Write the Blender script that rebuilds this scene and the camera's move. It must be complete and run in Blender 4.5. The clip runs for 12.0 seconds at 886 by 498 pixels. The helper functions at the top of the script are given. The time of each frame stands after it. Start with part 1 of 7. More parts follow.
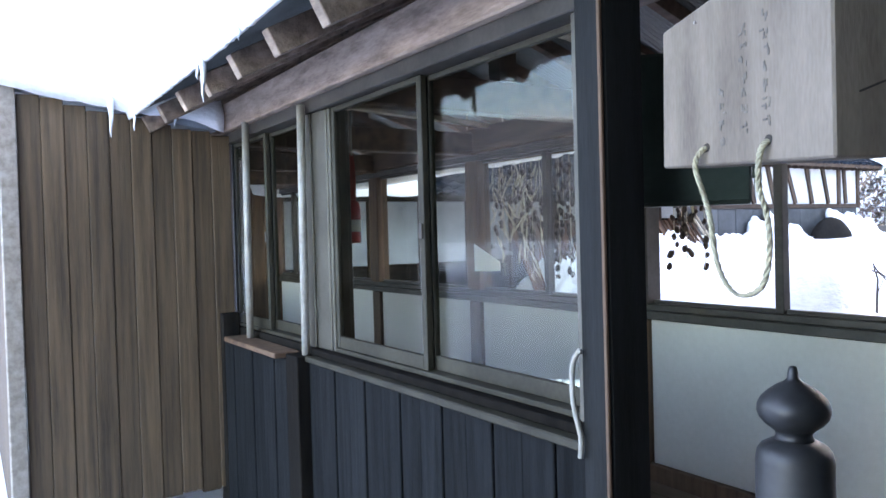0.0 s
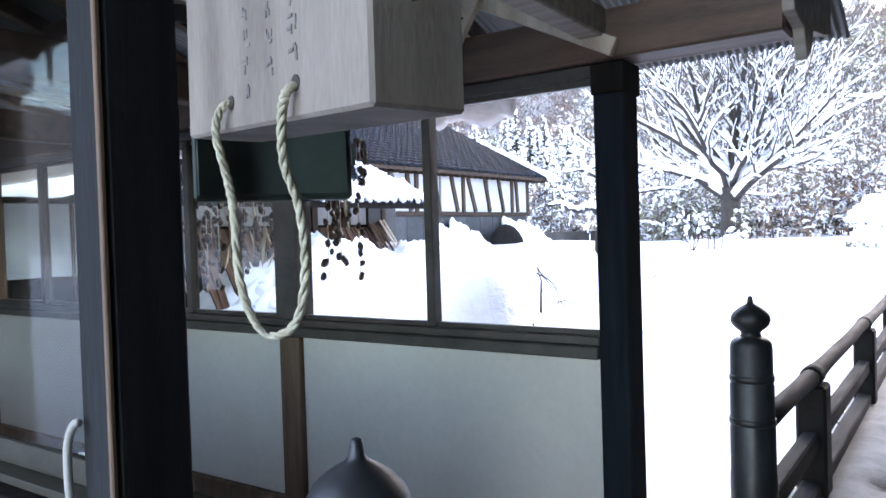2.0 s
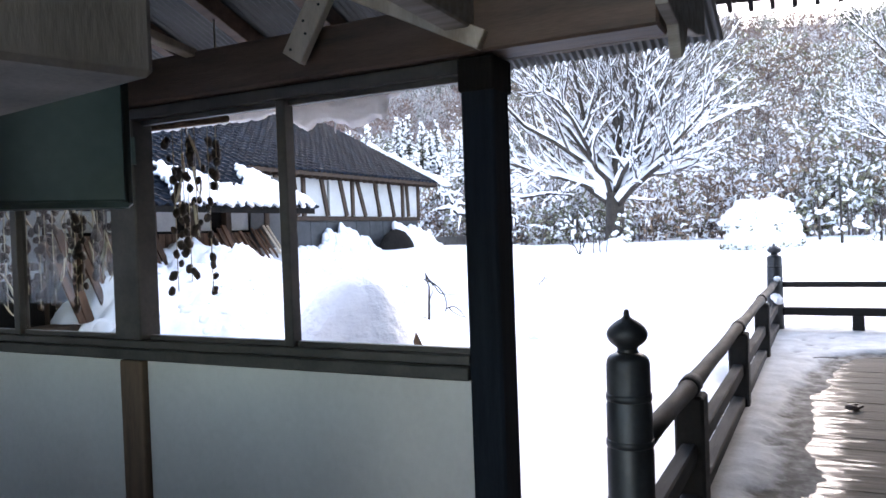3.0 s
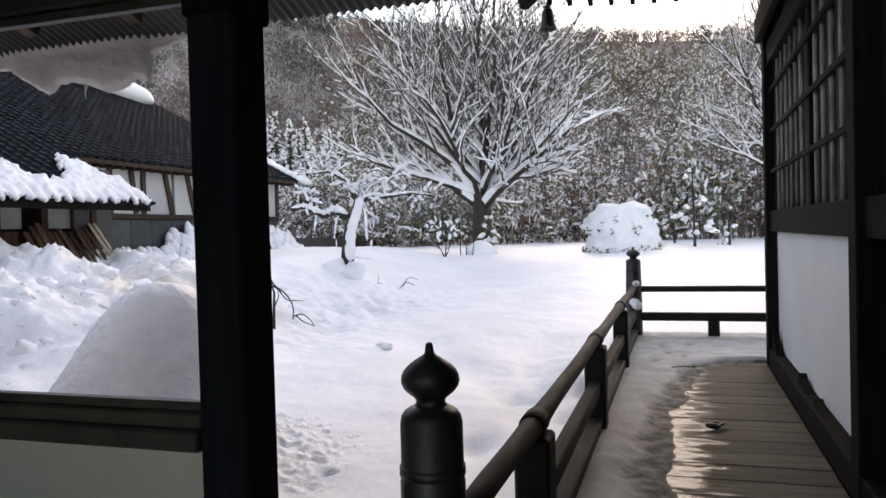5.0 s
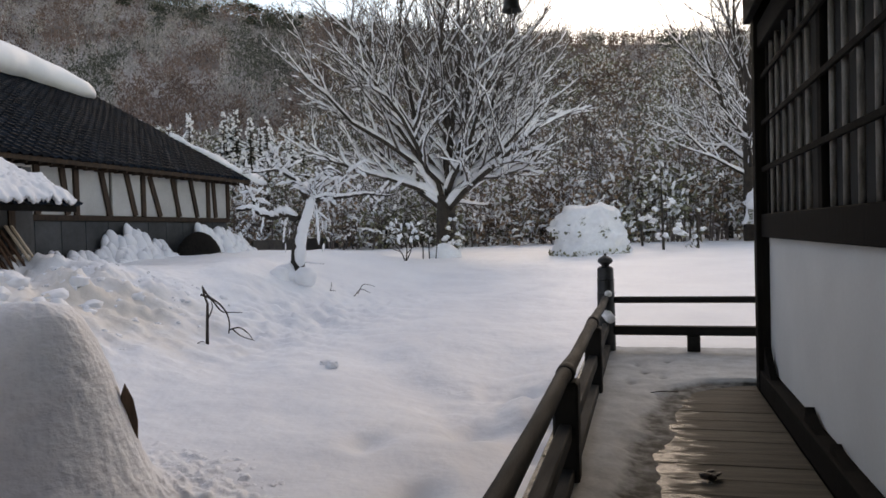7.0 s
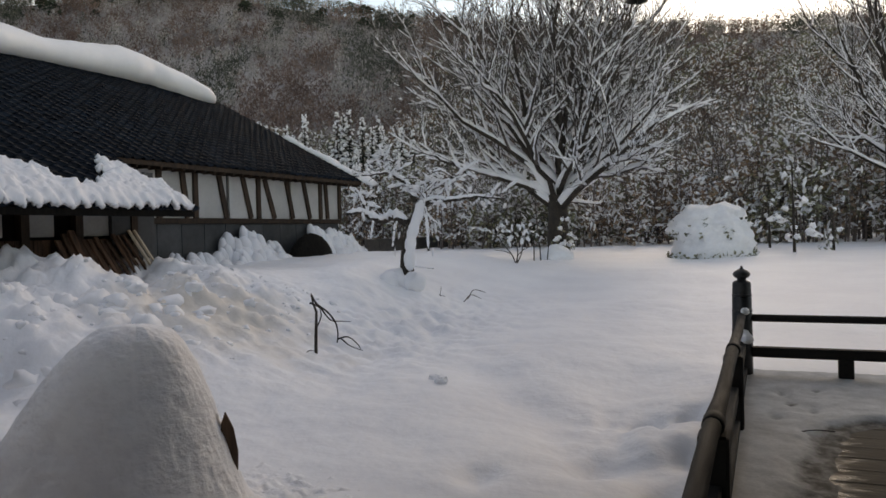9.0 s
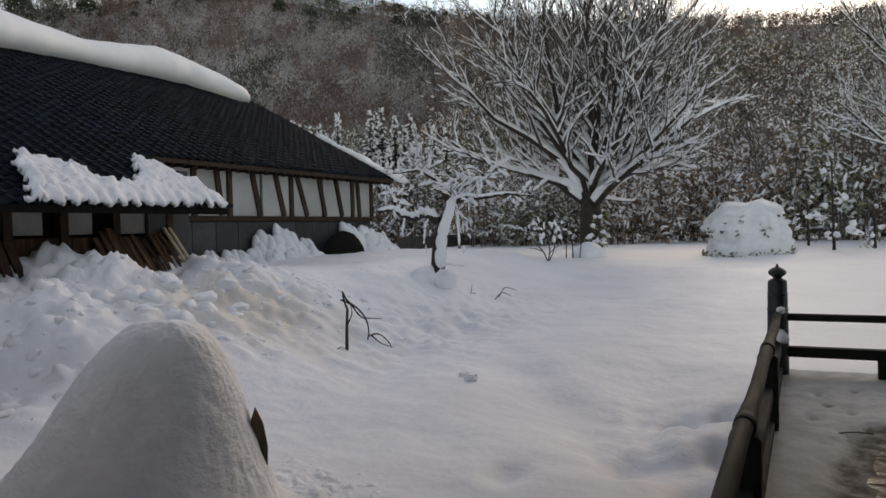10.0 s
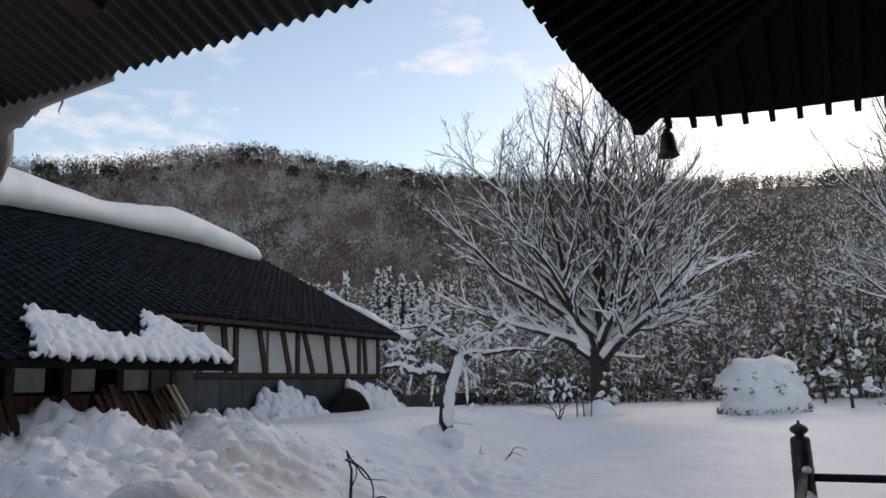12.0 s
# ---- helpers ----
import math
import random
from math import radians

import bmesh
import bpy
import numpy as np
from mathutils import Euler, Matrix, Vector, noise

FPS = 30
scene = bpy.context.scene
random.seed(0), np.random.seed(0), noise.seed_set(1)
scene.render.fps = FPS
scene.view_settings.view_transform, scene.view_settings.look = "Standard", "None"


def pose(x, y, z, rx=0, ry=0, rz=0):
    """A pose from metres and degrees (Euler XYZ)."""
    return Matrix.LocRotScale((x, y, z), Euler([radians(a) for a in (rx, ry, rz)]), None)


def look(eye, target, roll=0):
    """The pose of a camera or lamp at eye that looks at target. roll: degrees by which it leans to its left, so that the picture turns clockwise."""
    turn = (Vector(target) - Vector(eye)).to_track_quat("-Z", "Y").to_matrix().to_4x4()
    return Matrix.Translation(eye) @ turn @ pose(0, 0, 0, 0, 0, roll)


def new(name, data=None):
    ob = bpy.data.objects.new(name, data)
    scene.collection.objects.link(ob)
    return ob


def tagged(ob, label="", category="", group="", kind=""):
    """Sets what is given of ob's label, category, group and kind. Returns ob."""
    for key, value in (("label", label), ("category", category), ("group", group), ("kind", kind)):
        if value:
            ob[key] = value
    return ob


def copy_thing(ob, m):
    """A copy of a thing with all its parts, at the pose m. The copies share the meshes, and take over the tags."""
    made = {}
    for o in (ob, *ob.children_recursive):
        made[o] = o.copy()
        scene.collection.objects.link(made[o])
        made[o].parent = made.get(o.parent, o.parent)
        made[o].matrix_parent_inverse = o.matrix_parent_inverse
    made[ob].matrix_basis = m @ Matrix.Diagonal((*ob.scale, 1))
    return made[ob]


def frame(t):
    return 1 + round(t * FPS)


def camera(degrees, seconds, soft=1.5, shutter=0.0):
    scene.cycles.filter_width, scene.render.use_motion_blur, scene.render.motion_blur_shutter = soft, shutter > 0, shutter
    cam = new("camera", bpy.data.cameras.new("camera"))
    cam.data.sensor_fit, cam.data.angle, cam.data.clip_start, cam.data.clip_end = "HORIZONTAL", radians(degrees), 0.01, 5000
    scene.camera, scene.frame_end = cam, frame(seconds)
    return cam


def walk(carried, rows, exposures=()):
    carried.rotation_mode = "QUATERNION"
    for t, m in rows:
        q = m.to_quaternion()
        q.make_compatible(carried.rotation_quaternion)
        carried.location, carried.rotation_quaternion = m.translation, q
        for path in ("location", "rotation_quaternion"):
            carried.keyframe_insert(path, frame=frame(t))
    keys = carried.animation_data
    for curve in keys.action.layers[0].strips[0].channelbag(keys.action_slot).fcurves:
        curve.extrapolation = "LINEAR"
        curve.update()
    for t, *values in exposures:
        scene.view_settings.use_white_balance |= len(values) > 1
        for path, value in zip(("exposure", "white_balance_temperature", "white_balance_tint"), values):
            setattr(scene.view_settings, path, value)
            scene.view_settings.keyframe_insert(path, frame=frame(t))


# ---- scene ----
cam = camera(61.0, 12.0, soft=1.6)
PATH = [
    (0, (0.493, 0.524, 1.283), (1.575, 2.205, 1.244), -1.6),
    (0.5, (0.587, 0.586, 1.285), (1.922, 2.075, 1.245), -1.6),
    (1, (0.747, 0.637, 1.287), (2.221, 1.988, 1.242), -1.7),
    (1.5, (0.903, 0.668, 1.277), (2.458, 1.926, 1.239), -1.9),
    (2, (1.081, 0.72, 1.268), (2.717, 1.87, 1.225), -1.8),
    (2.5, (1.264, 0.751, 1.275), (3.001, 1.743, 1.233), -1.9),
    (4.3, (1.800, 0.780, 1.288), (3.645, 1.553, 1.244), -1.7),
    (4.5, (1.950, 0.810, 1.275), (3.822, 1.512, 1.233), -1.6),
    (4.7, (2.036, 0.816, 1.260), (3.930, 1.459, 1.222), -1.8),
    (5, (2.172, 0.808, 1.263), (4.079, 1.41, 1.216), -1.6),
    (5.5, (2.387, 0.822, 1.266), (4.298, 1.41, 1.22), -1.6),
    (6, (2.625, 0.86, 1.282), (4.543, 1.425, 1.234), -1.6),
    (6.5, (2.86, 0.894, 1.283), (4.791, 1.412, 1.237), -1.6),
    (6.7, (2.952, 0.899, 1.281), (4.884, 1.414, 1.236), -1.6),
    (8.3, (3.438, 1.105, 1.388), (5.336, 1.735, 1.341), -1.2),
    (8.5, (3.484, 1.112, 1.397), (5.37, 1.777, 1.352), -1.4),
    (9, (3.468, 1.098, 1.415), (5.304, 1.889, 1.367), -1.4),
    (9.5, (3.472, 1.083, 1.415), (5.276, 1.945, 1.365), -1.4),
    (10, (3.484, 1.079, 1.412), (5.285, 1.949, 1.36), -1.4),
    (10.5, (3.472, 1.076, 1.42), (5.271, 1.95, 1.375), -1.3),
    (11, (3.49, 1.07, 1.421), (5.286, 1.952, 1.391), -1.4),
    (11.5, (3.509, 1.07, 1.412), (5.303, 1.946, 1.521), -1.4),
    (12, (3.513, 1.11, 1.382), (5.281, 1.972, 1.746), -1.5),
]
walk(cam, [(t, look(eye, target, roll)) for t, eye, target, roll in PATH],
     exposures=[(0.0, 4.08, 7350, 22), (1.0, 4.12, 7250, 23), (2.5, 3.70, 7450, 22), (4.3, 2.45, 8700, 21), (5.0, 2.05, 9500, 22), (6.5, 1.48, 9700, 21), (8.5, 0.95, 10300, 18), (11.0, 0.93, 9800, 18), (12.0, 0.88, 8900, 19)])

# ---- world, sun ----
SUN_AZ, SUN_EL = -1.0, 15.5
world = bpy.data.worlds.new("winter_sky")
scene.world = world
world.use_nodes = True
wn, wl = world.node_tree.nodes, world.node_tree.links
sky = wn.new("ShaderNodeTexSky")
sky.sky_type = "NISHITA"
sky.sun_disc = False
sky.sun_elevation, sky.sun_rotation = radians(SUN_EL), radians(90 - SUN_AZ)
sky.air_density, sky.dust_density, sky.ozone_density = 1.0, 0.15, 2.2
wco = wn.new("ShaderNodeTexCoord")
wmap = wn.new("ShaderNodeMapping")
wmap.inputs["Scale"].default_value = (1.0, 1.0, 2.6)
wno = wn.new("ShaderNodeTexNoise")
wno.inputs["Scale"].default_value, wno.inputs["Detail"].default_value, wno.inputs["Roughness"].default_value = 3.2, 7.0, 0.6
wra = wn.new("ShaderNodeValToRGB")
wra.color_ramp.elements[0].position, wra.color_ramp.elements[1].position = 0.525, 0.80
wmx = wn.new("ShaderNodeMixRGB")
wmx.inputs[2].default_value = (6.3, 6.15, 6.4, 1)
wl.new(wco.outputs["Generated"], wmap.inputs[0])
wl.new(wmap.outputs[0], wno.inputs["Vector"])
wl.new(wno.outputs["Fac"], wra.inputs[0])
wl.new(wra.outputs[0], wmx.inputs[0])
wl.new(sky.outputs[0], wmx.inputs[1])
wl.new(wmx.outputs[0], wn["Background"].inputs[0])
wn["Background"].inputs[1].default_value = 0.13

sun = new("sun", bpy.data.lights.new("sun", "SUN"))
sun.data.energy, sun.data.angle, sun.data.color = 0.85, radians(55), (1.0, 0.95, 0.88)
sa, se = radians(SUN_AZ), radians(SUN_EL)
sun.matrix_world = look((math.cos(sa) * math.cos(se) * 50, math.sin(sa) * math.cos(se) * 50, math.sin(se) * 50), (0, 0, 0))
tagged(sun, "low hazy winter sun behind the trees", "sun", kind="structure")


# ---- materials ----
def material(name, c1, c2, scale=5.0, rough=0.7, bump=0.15, fine=60.0, stretch=(1, 1, 1), metal=0.0, vary=0.12, island=False, spec=0.5, rough2=None, deep=0.01):
    """Two scales of noise between two colours, fine relief, and a little difference from piece to piece."""
    m = bpy.data.materials.new(name)
    m.use_nodes = True
    n, l = m.node_tree.nodes, m.node_tree.links
    b = n["Principled BSDF"]
    co, mp = n.new("ShaderNodeTexCoord"), n.new("ShaderNodeMapping")
    mp.inputs["Scale"].default_value = stretch
    l.new(co.outputs["Object"], mp.inputs[0])
    big, small = n.new("ShaderNodeTexNoise"), n.new("ShaderNodeTexNoise")
    big.inputs["Scale"].default_value, big.inputs["Detail"].default_value = scale, 5
    small.inputs["Scale"].default_value, small.inputs["Detail"].default_value = fine, 4
    add = n.new("ShaderNodeMath")
    add.operation, add.inputs[1].default_value = "MULTIPLY_ADD", 0.35
    l.new(mp.outputs[0], big.inputs["Vector"])
    l.new(mp.outputs[0], small.inputs["Vector"])
    l.new(small.outputs["Fac"], add.inputs[0])
    l.new(big.outputs["Fac"], add.inputs[2])
    ramp = n.new("ShaderNodeValToRGB")
    ramp.color_ramp.elements[0].position, ramp.color_ramp.elements[1].position = 0.45, 0.9
    ramp.color_ramp.elements[0].color, ramp.color_ramp.elements[1].color = (*c1, 1), (*c2, 1)
    l.new(add.outputs[0], ramp.inputs[0])
    hsv = n.new("ShaderNodeHueSaturation")
    rng = n.new("ShaderNodeMapRange")
    rng.inputs["To Min"].default_value, rng.inputs["To Max"].default_value = 1 - vary, 1 + vary
    if island:
        l.new(n.new("ShaderNodeNewGeometry").outputs["Random Per Island"], rng.inputs["Value"])
    else:
        l.new(n.new("ShaderNodeObjectInfo").outputs["Random"], rng.inputs["Value"])
    l.new(rng.outputs[0], hsv.inputs["Value"])
    l.new(ramp.outputs[0], hsv.inputs["Color"])
    l.new(hsv.outputs[0], b.inputs["Base Color"])
    b.inputs["Roughness"].default_value, b.inputs["Metallic"].default_value = rough, metal
    b.inputs["Specular IOR Level"].default_value = spec
    if rough2 is not None:
        rr = n.new("ShaderNodeMapRange")
        rr.inputs["From Min"].default_value, rr.inputs["From Max"].default_value = 0.4, 0.65
        rr.inputs["To Min"].default_value, rr.inputs["To Max"].default_value = rough, rough2
        l.new(big.outputs["Fac"], rr.inputs["Value"])
        l.new(rr.outputs[0], b.inputs["Roughness"])
    if bump:
        bp = n.new("ShaderNodeBump")
        bp.inputs["Strength"].default_value, bp.inputs["Distance"].default_value = bump, deep
        l.new(add.outputs[0], bp.inputs["Height"])
        l.new(bp.outputs[0], b.inputs["Normal"])
    return m


SNOW = material("snow", (0.80, 0.81, 0.84), (0.88, 0.89, 0.91), 1.4, 0.55, 0.5, 14, vary=0.0, spec=0.3)
SNOW_CRUST = material("wind_crusted_snow", (0.78, 0.79, 0.82), (0.88, 0.89, 0.91), 8, 0.55, 0.9, 24, (1.0, 1.0, 1.5), vary=0.0, spec=0.25, deep=0.022)
SNOW_CLUMP = material("clumped_snow", (0.80, 0.81, 0.84), (0.90, 0.90, 0.92), 3, 0.6, 0.5, 9, vary=0.04, island=True, spec=0.2)
ICE = material("ice", (0.70, 0.76, 0.82), (0.85, 0.88, 0.92), 9, 0.15, 0.3, 60, vary=0.0)
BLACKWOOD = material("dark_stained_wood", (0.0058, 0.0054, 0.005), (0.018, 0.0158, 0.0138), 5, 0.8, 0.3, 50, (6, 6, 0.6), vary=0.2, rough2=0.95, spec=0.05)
# Both pillar blacks carry the bluish lift of veiling glare in their colour.
COURTPILLAR = material("blue_grey_glare_pillar", (0.0075, 0.0084, 0.0088), (0.022, 0.024, 0.0255), 5, 0.7, 0.2, 45, (6, 6, 0.5), vary=0.1, rough2=0.9, spec=0.15)
PILLARGLARE = material("blue_black_glare_pillar", (0.008, 0.0105, 0.014), (0.016, 0.020, 0.025), 5, 0.85, 0.2, 45, (6, 6, 0.5), vary=0.1, rough2=0.95, spec=0.05)
RAILWOOD = material("weathered_dark_rail", (0.008, 0.0075, 0.0072), (0.022, 0.0205, 0.019), 5, 0.7, 0.4, 40, (0.7, 6, 6), vary=0.15, rough2=0.88, spec=0.22)
METALPOST = material("blackened_bronze", (0.016, 0.017, 0.019), (0.040, 0.042, 0.045), 7, 0.38, 0.12, 60, vary=0.05, metal=0.35, rough2=0.55)
BEAM = material("brown_beam_wood", (0.050, 0.028, 0.019), (0.135, 0.080, 0.053), 4, 0.65, 0.3, 45, (5, 0.6, 5), vary=0.25)
STUDWOOD = material("brown_stud_wood", (0.065, 0.036, 0.022), (0.155, 0.090, 0.052), 4, 0.7, 0.25, 45, (6, 6, 0.6), vary=0.2)
OLDPLANK = material("old_red_brown_plank", (0.038, 0.020, 0.013), (0.115, 0.062, 0.040), 4, 0.8, 0.3, 45, (6, 2, 0.8), vary=0.35, spec=0.2)
HOUSEBEAM = material("dark_old_farmhouse_timber", (0.022, 0.014, 0.009), (0.065, 0.040, 0.026), 4, 0.75, 0.3, 45, (5, 5, 0.8), vary=0.25, spec=0.25)
PALEWOOD = material("pale_sawn_wood", (0.34, 0.28, 0.21), (0.56, 0.48, 0.38), 5, 0.75, 0.25, 50, (3, 3, 1), vary=0.15)
GREYWOOD = material("weathered_grey_wood", (0.17, 0.145, 0.12), (0.31, 0.275, 0.24), 5, 0.8, 0.35, 50, (6, 0.6, 6), vary=0.15)
# Light caught by the lattice bars is put into their paler colour.
BARWOOD = material("light_catching_bar", (0.08, 0.072, 0.065), (0.27, 0.25, 0.235), 9, 0.55, 0.3, 60, (4, 4, 0.8), vary=0.3)
GONGWOOD = material("bleached_board_wood", (0.118, 0.096, 0.076), (0.235, 0.198, 0.162), 2.6, 0.85, 0.22, 45, (4, 4, 0.9), vary=0.0)
INK = material("faded_ink", (0.085, 0.078, 0.068), (0.19, 0.17, 0.15), 30, 0.9, 0.0, 90, vary=0.1)
DARKCRACK = material("dark_crack", (0.02, 0.018, 0.016), (0.04, 0.035, 0.03), 30, 0.9, 0.0, 90)
# Near-black base: the shade on this wall is put into the board colour.
BOARDBLUE = material("shaded_blue_grey_boards", (0.0040, 0.0047, 0.0053), (0.0125, 0.0142, 0.0158), 5, 0.85, 0.35, 50, (7, 7, 0.5), vary=0.2, spec=0.1)
BOARDBROWN = material("brown_cedar_boards", (0.038, 0.0245, 0.0138), (0.130, 0.085, 0.048), 4, 0.75, 0.35, 40, (9, 9, 0.35), vary=0.2)
PLASTER = material("white_plaster", (0.63, 0.63, 0.62), (0.72, 0.72, 0.71), 1.6, 0.85, 0.1, 45, vary=0.03)
CORRPANEL = material("dull_warm_white_panel", (0.55, 0.512, 0.462), (0.66, 0.62, 0.565), 1.3, 0.85, 0.08, 40, vary=0.03)
# Darker copy of the white plaster, with the farmhouse wall's dimmer light in it.
HOUSEPLASTER = material("aged_shaded_plaster", (0.40, 0.39, 0.37), (0.53, 0.52, 0.495), 1.8, 0.9, 0.2, 30, vary=0.08)
# Blue-grey of the shaded porch wall is put into this panel colour.
SHADEPANEL = material("blue_shade_panel", (0.20, 0.22, 0.235), (0.33, 0.35, 0.365), 2.2, 0.6, 0.1, 30, vary=0.25)
DULLPLASTER = material("old_dimmed_plaster", (0.26, 0.26, 0.25), (0.40, 0.395, 0.38), 2.2, 0.9, 0.15, 30, vary=0.08)
ALU = material("aged_aluminium_sash", (0.05, 0.047, 0.037), (0.105, 0.098, 0.080), 6, 0.45, 0.1, 70, metal=0.25, vary=0.06)
SASHOLIVE = material("olive_brown_sash", (0.018, 0.0168, 0.0118), (0.047, 0.044, 0.032), 6, 0.6, 0.1, 70, vary=0.06, spec=0.25)
SASHDARK = material("bronze_window_frame", (0.030, 0.028, 0.026), (0.075, 0.068, 0.060), 6, 0.45, 0.1, 60, metal=0.2, vary=0.08)
PIPE = material("white_pipe", (0.20, 0.19, 0.165), (0.38, 0.365, 0.33), 9, 0.45, 0.1, 60, vary=0.04)
GREENBOX = material("dark_green_painted_metal", (0.026, 0.046, 0.039), (0.052, 0.078, 0.067), 6, 0.5, 0.1, 60, vary=0.0)
ROPE = material("cotton_rope", (0.26, 0.24, 0.165), (0.46, 0.43, 0.31), 40, 0.9, 0.5, 220, vary=0.0)
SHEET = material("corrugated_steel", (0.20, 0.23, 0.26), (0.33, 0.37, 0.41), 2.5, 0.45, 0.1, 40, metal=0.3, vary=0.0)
# Darker copy of the steel: the shade under the roof is in its colour.
SHEETUNDER = material("shaded_corrugated_steel", (0.042, 0.046, 0.045), (0.085, 0.092, 0.092), 2.5, 0.55, 0.1, 40, metal=0.2, vary=0.0)
# The sky's blue reflection is put into the tile colour; gloss stays low.
TILE = material("dark_glazed_tile", (0.0028, 0.0060, 0.0105), (0.0085, 0.0165, 0.0270), 3, 0.60, 0.1, 30, vary=0.4, spec=0.10)
TILE_FAR = material("dark_glazed_tile_rows", (0.0028, 0.0060, 0.0105), (0.0085, 0.0165, 0.0270), 3, 0.60, 0.1, 30, vary=0.4, island=True, spec=0.10)
EAVEWOOD = material("pale_brown_eave_wood", (0.13, 0.092, 0.072), (0.36, 0.275, 0.225), 6, 0.85, 0.5, 40, (4, 0.9, 4), vary=0.2)
BARK = material("tree_bark", (0.018, 0.014, 0.011), (0.055, 0.042, 0.033), 5, 0.9, 0.4, 20, vary=0.1)
TWIGDARK = material("bare_grey_brown_twigs", (0.040, 0.033, 0.029), (0.115, 0.096, 0.085), 3, 0.9, 0.0, 20, vary=0.3)
TWIGBROWN = material("bare_twigs", (0.085, 0.067, 0.062), (0.215, 0.175, 0.165), 3, 0.9, 0.0, 20, vary=0.3, island=True)
RED = material("red_enamel", (0.38, 0.02, 0.018), (0.50, 0.04, 0.035), 5, 0.35, 0.05, 40, vary=0.0)
REDCLOTH = material("faded_red_cloth", (0.28, 0.03, 0.03), (0.42, 0.06, 0.05), 9, 0.9, 0.4, 80, vary=0.0)
PAPER = material("white_paper", (0.74, 0.74, 0.72), (0.80, 0.80, 0.78), 3, 0.9, 0.0, 60, vary=0.0)
FRUIT = material("dried_dark_fruit", (0.012, 0.009, 0.008), (0.048, 0.027, 0.020), 12, 0.6, 0.4, 60, vary=0.35)
PODS = material("dried_pale_pods", (0.32, 0.27, 0.205), (0.64, 0.57, 0.46), 12, 0.8, 0.3, 60, vary=0.3)
FLOORWOOD = material("corridor_floor_boards", (0.12, 0.085, 0.058), (0.24, 0.175, 0.12), 4, 0.4, 0.2, 45, (6, 0.6, 6), vary=0.2)
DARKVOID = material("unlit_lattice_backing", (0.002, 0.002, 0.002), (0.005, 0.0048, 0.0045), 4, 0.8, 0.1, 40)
BRONZE = material("dark_bronze", (0.020, 0.022, 0.020), (0.045, 0.048, 0.044), 8, 0.45, 0.1, 50, metal=0.5, vary=0.0)
STONE = material("dark_wet_stone", (0.018, 0.020, 0.021), (0.050, 0.053, 0.055), 3, 0.6, 0.4, 20, vary=0.2)


def glass_material():
    """A clear pane whose gloss grows towards grazing views, alike from both sides."""
    m = bpy.data.materials.new("window_glass")
    m.use_nodes = True
    n, l = m.node_tree.nodes, m.node_tree.links
    n.remove(n["Principled BSDF"])
    tr, gl, mx, lw = n.new("ShaderNodeBsdfTransparent"), n.new("ShaderNodeBsdfGlossy"), n.new("ShaderNodeMixShader"), n.new("ShaderNodeLayerWeight")
    po, ma = n.new("ShaderNodeMath"), n.new("ShaderNodeMath")
    tr.inputs[0].default_value = (0.86, 0.875, 0.84, 1)
    gl.inputs["Roughness"].default_value = 0.02
    lw.inputs[0].default_value = 0.5
    po.operation, po.inputs[1].default_value = "POWER", 4.0
    ma.operation, ma.inputs[1].default_value, ma.inputs[2].default_value = "MULTIPLY_ADD", 0.11, 0.024
    l.new(lw.outputs["Facing"], po.inputs[0])
    l.new(po.outputs[0], ma.inputs[0])
    l.new(ma.outputs[0], mx.inputs[0])
    l.new(tr.outputs[0], mx.inputs[1])
    l.new(gl.outputs[0], mx.inputs[2])
    l.new(mx.outputs[0], n["Material Output"].inputs[0])
    return m


GLASS = glass_material()


def deck_material():
    """Worn boards along y, with a film of meltwater whose edge wanders beside the snow."""
    m = material("wet_deck_boards", (0.044, 0.038, 0.030), (0.120, 0.105, 0.083), 3, 0.5, 0.35, 40, (7, 0.7, 7), vary=0.28, spec=0.16)
    n, l = m.node_tree.nodes, m.node_tree.links
    b = n["Principled BSDF"]
    geo, sep = n.new("ShaderNodeNewGeometry"), n.new("ShaderNodeSeparateXYZ")
    no, ad, rg = n.new("ShaderNodeTexNoise"), n.new("ShaderNodeMath"), n.new("ShaderNodeMapRange")
    mp = n.new("ShaderNodeMapping")
    mp.inputs["Scale"].default_value = (4.6, 1.5, 1)
    no.inputs["Scale"].default_value, no.inputs["Detail"].default_value = 2.8, 9
    l.new(geo.outputs["Position"], mp.inputs[0])
    l.new(mp.outputs[0], no.inputs["Vector"])
    l.new(geo.outputs["Position"], sep.inputs[0])
    ad.operation, ad.inputs[1].default_value = "MULTIPLY_ADD", 1.0
    l.new(no.outputs["Fac"], ad.inputs[0])
    l.new(sep.outputs["Y"], ad.inputs[2])
    rg.inputs["From Min"].default_value, rg.inputs["From Max"].default_value = 1.17, 1.31
    rg.inputs["To Min"].default_value, rg.inputs["To Max"].default_value = 0.80, 0.13
    l.new(ad.outputs[0], rg.inputs["Value"])
    l.new(rg.outputs[0], b.inputs["Roughness"])
    return m


DECK = deck_material()


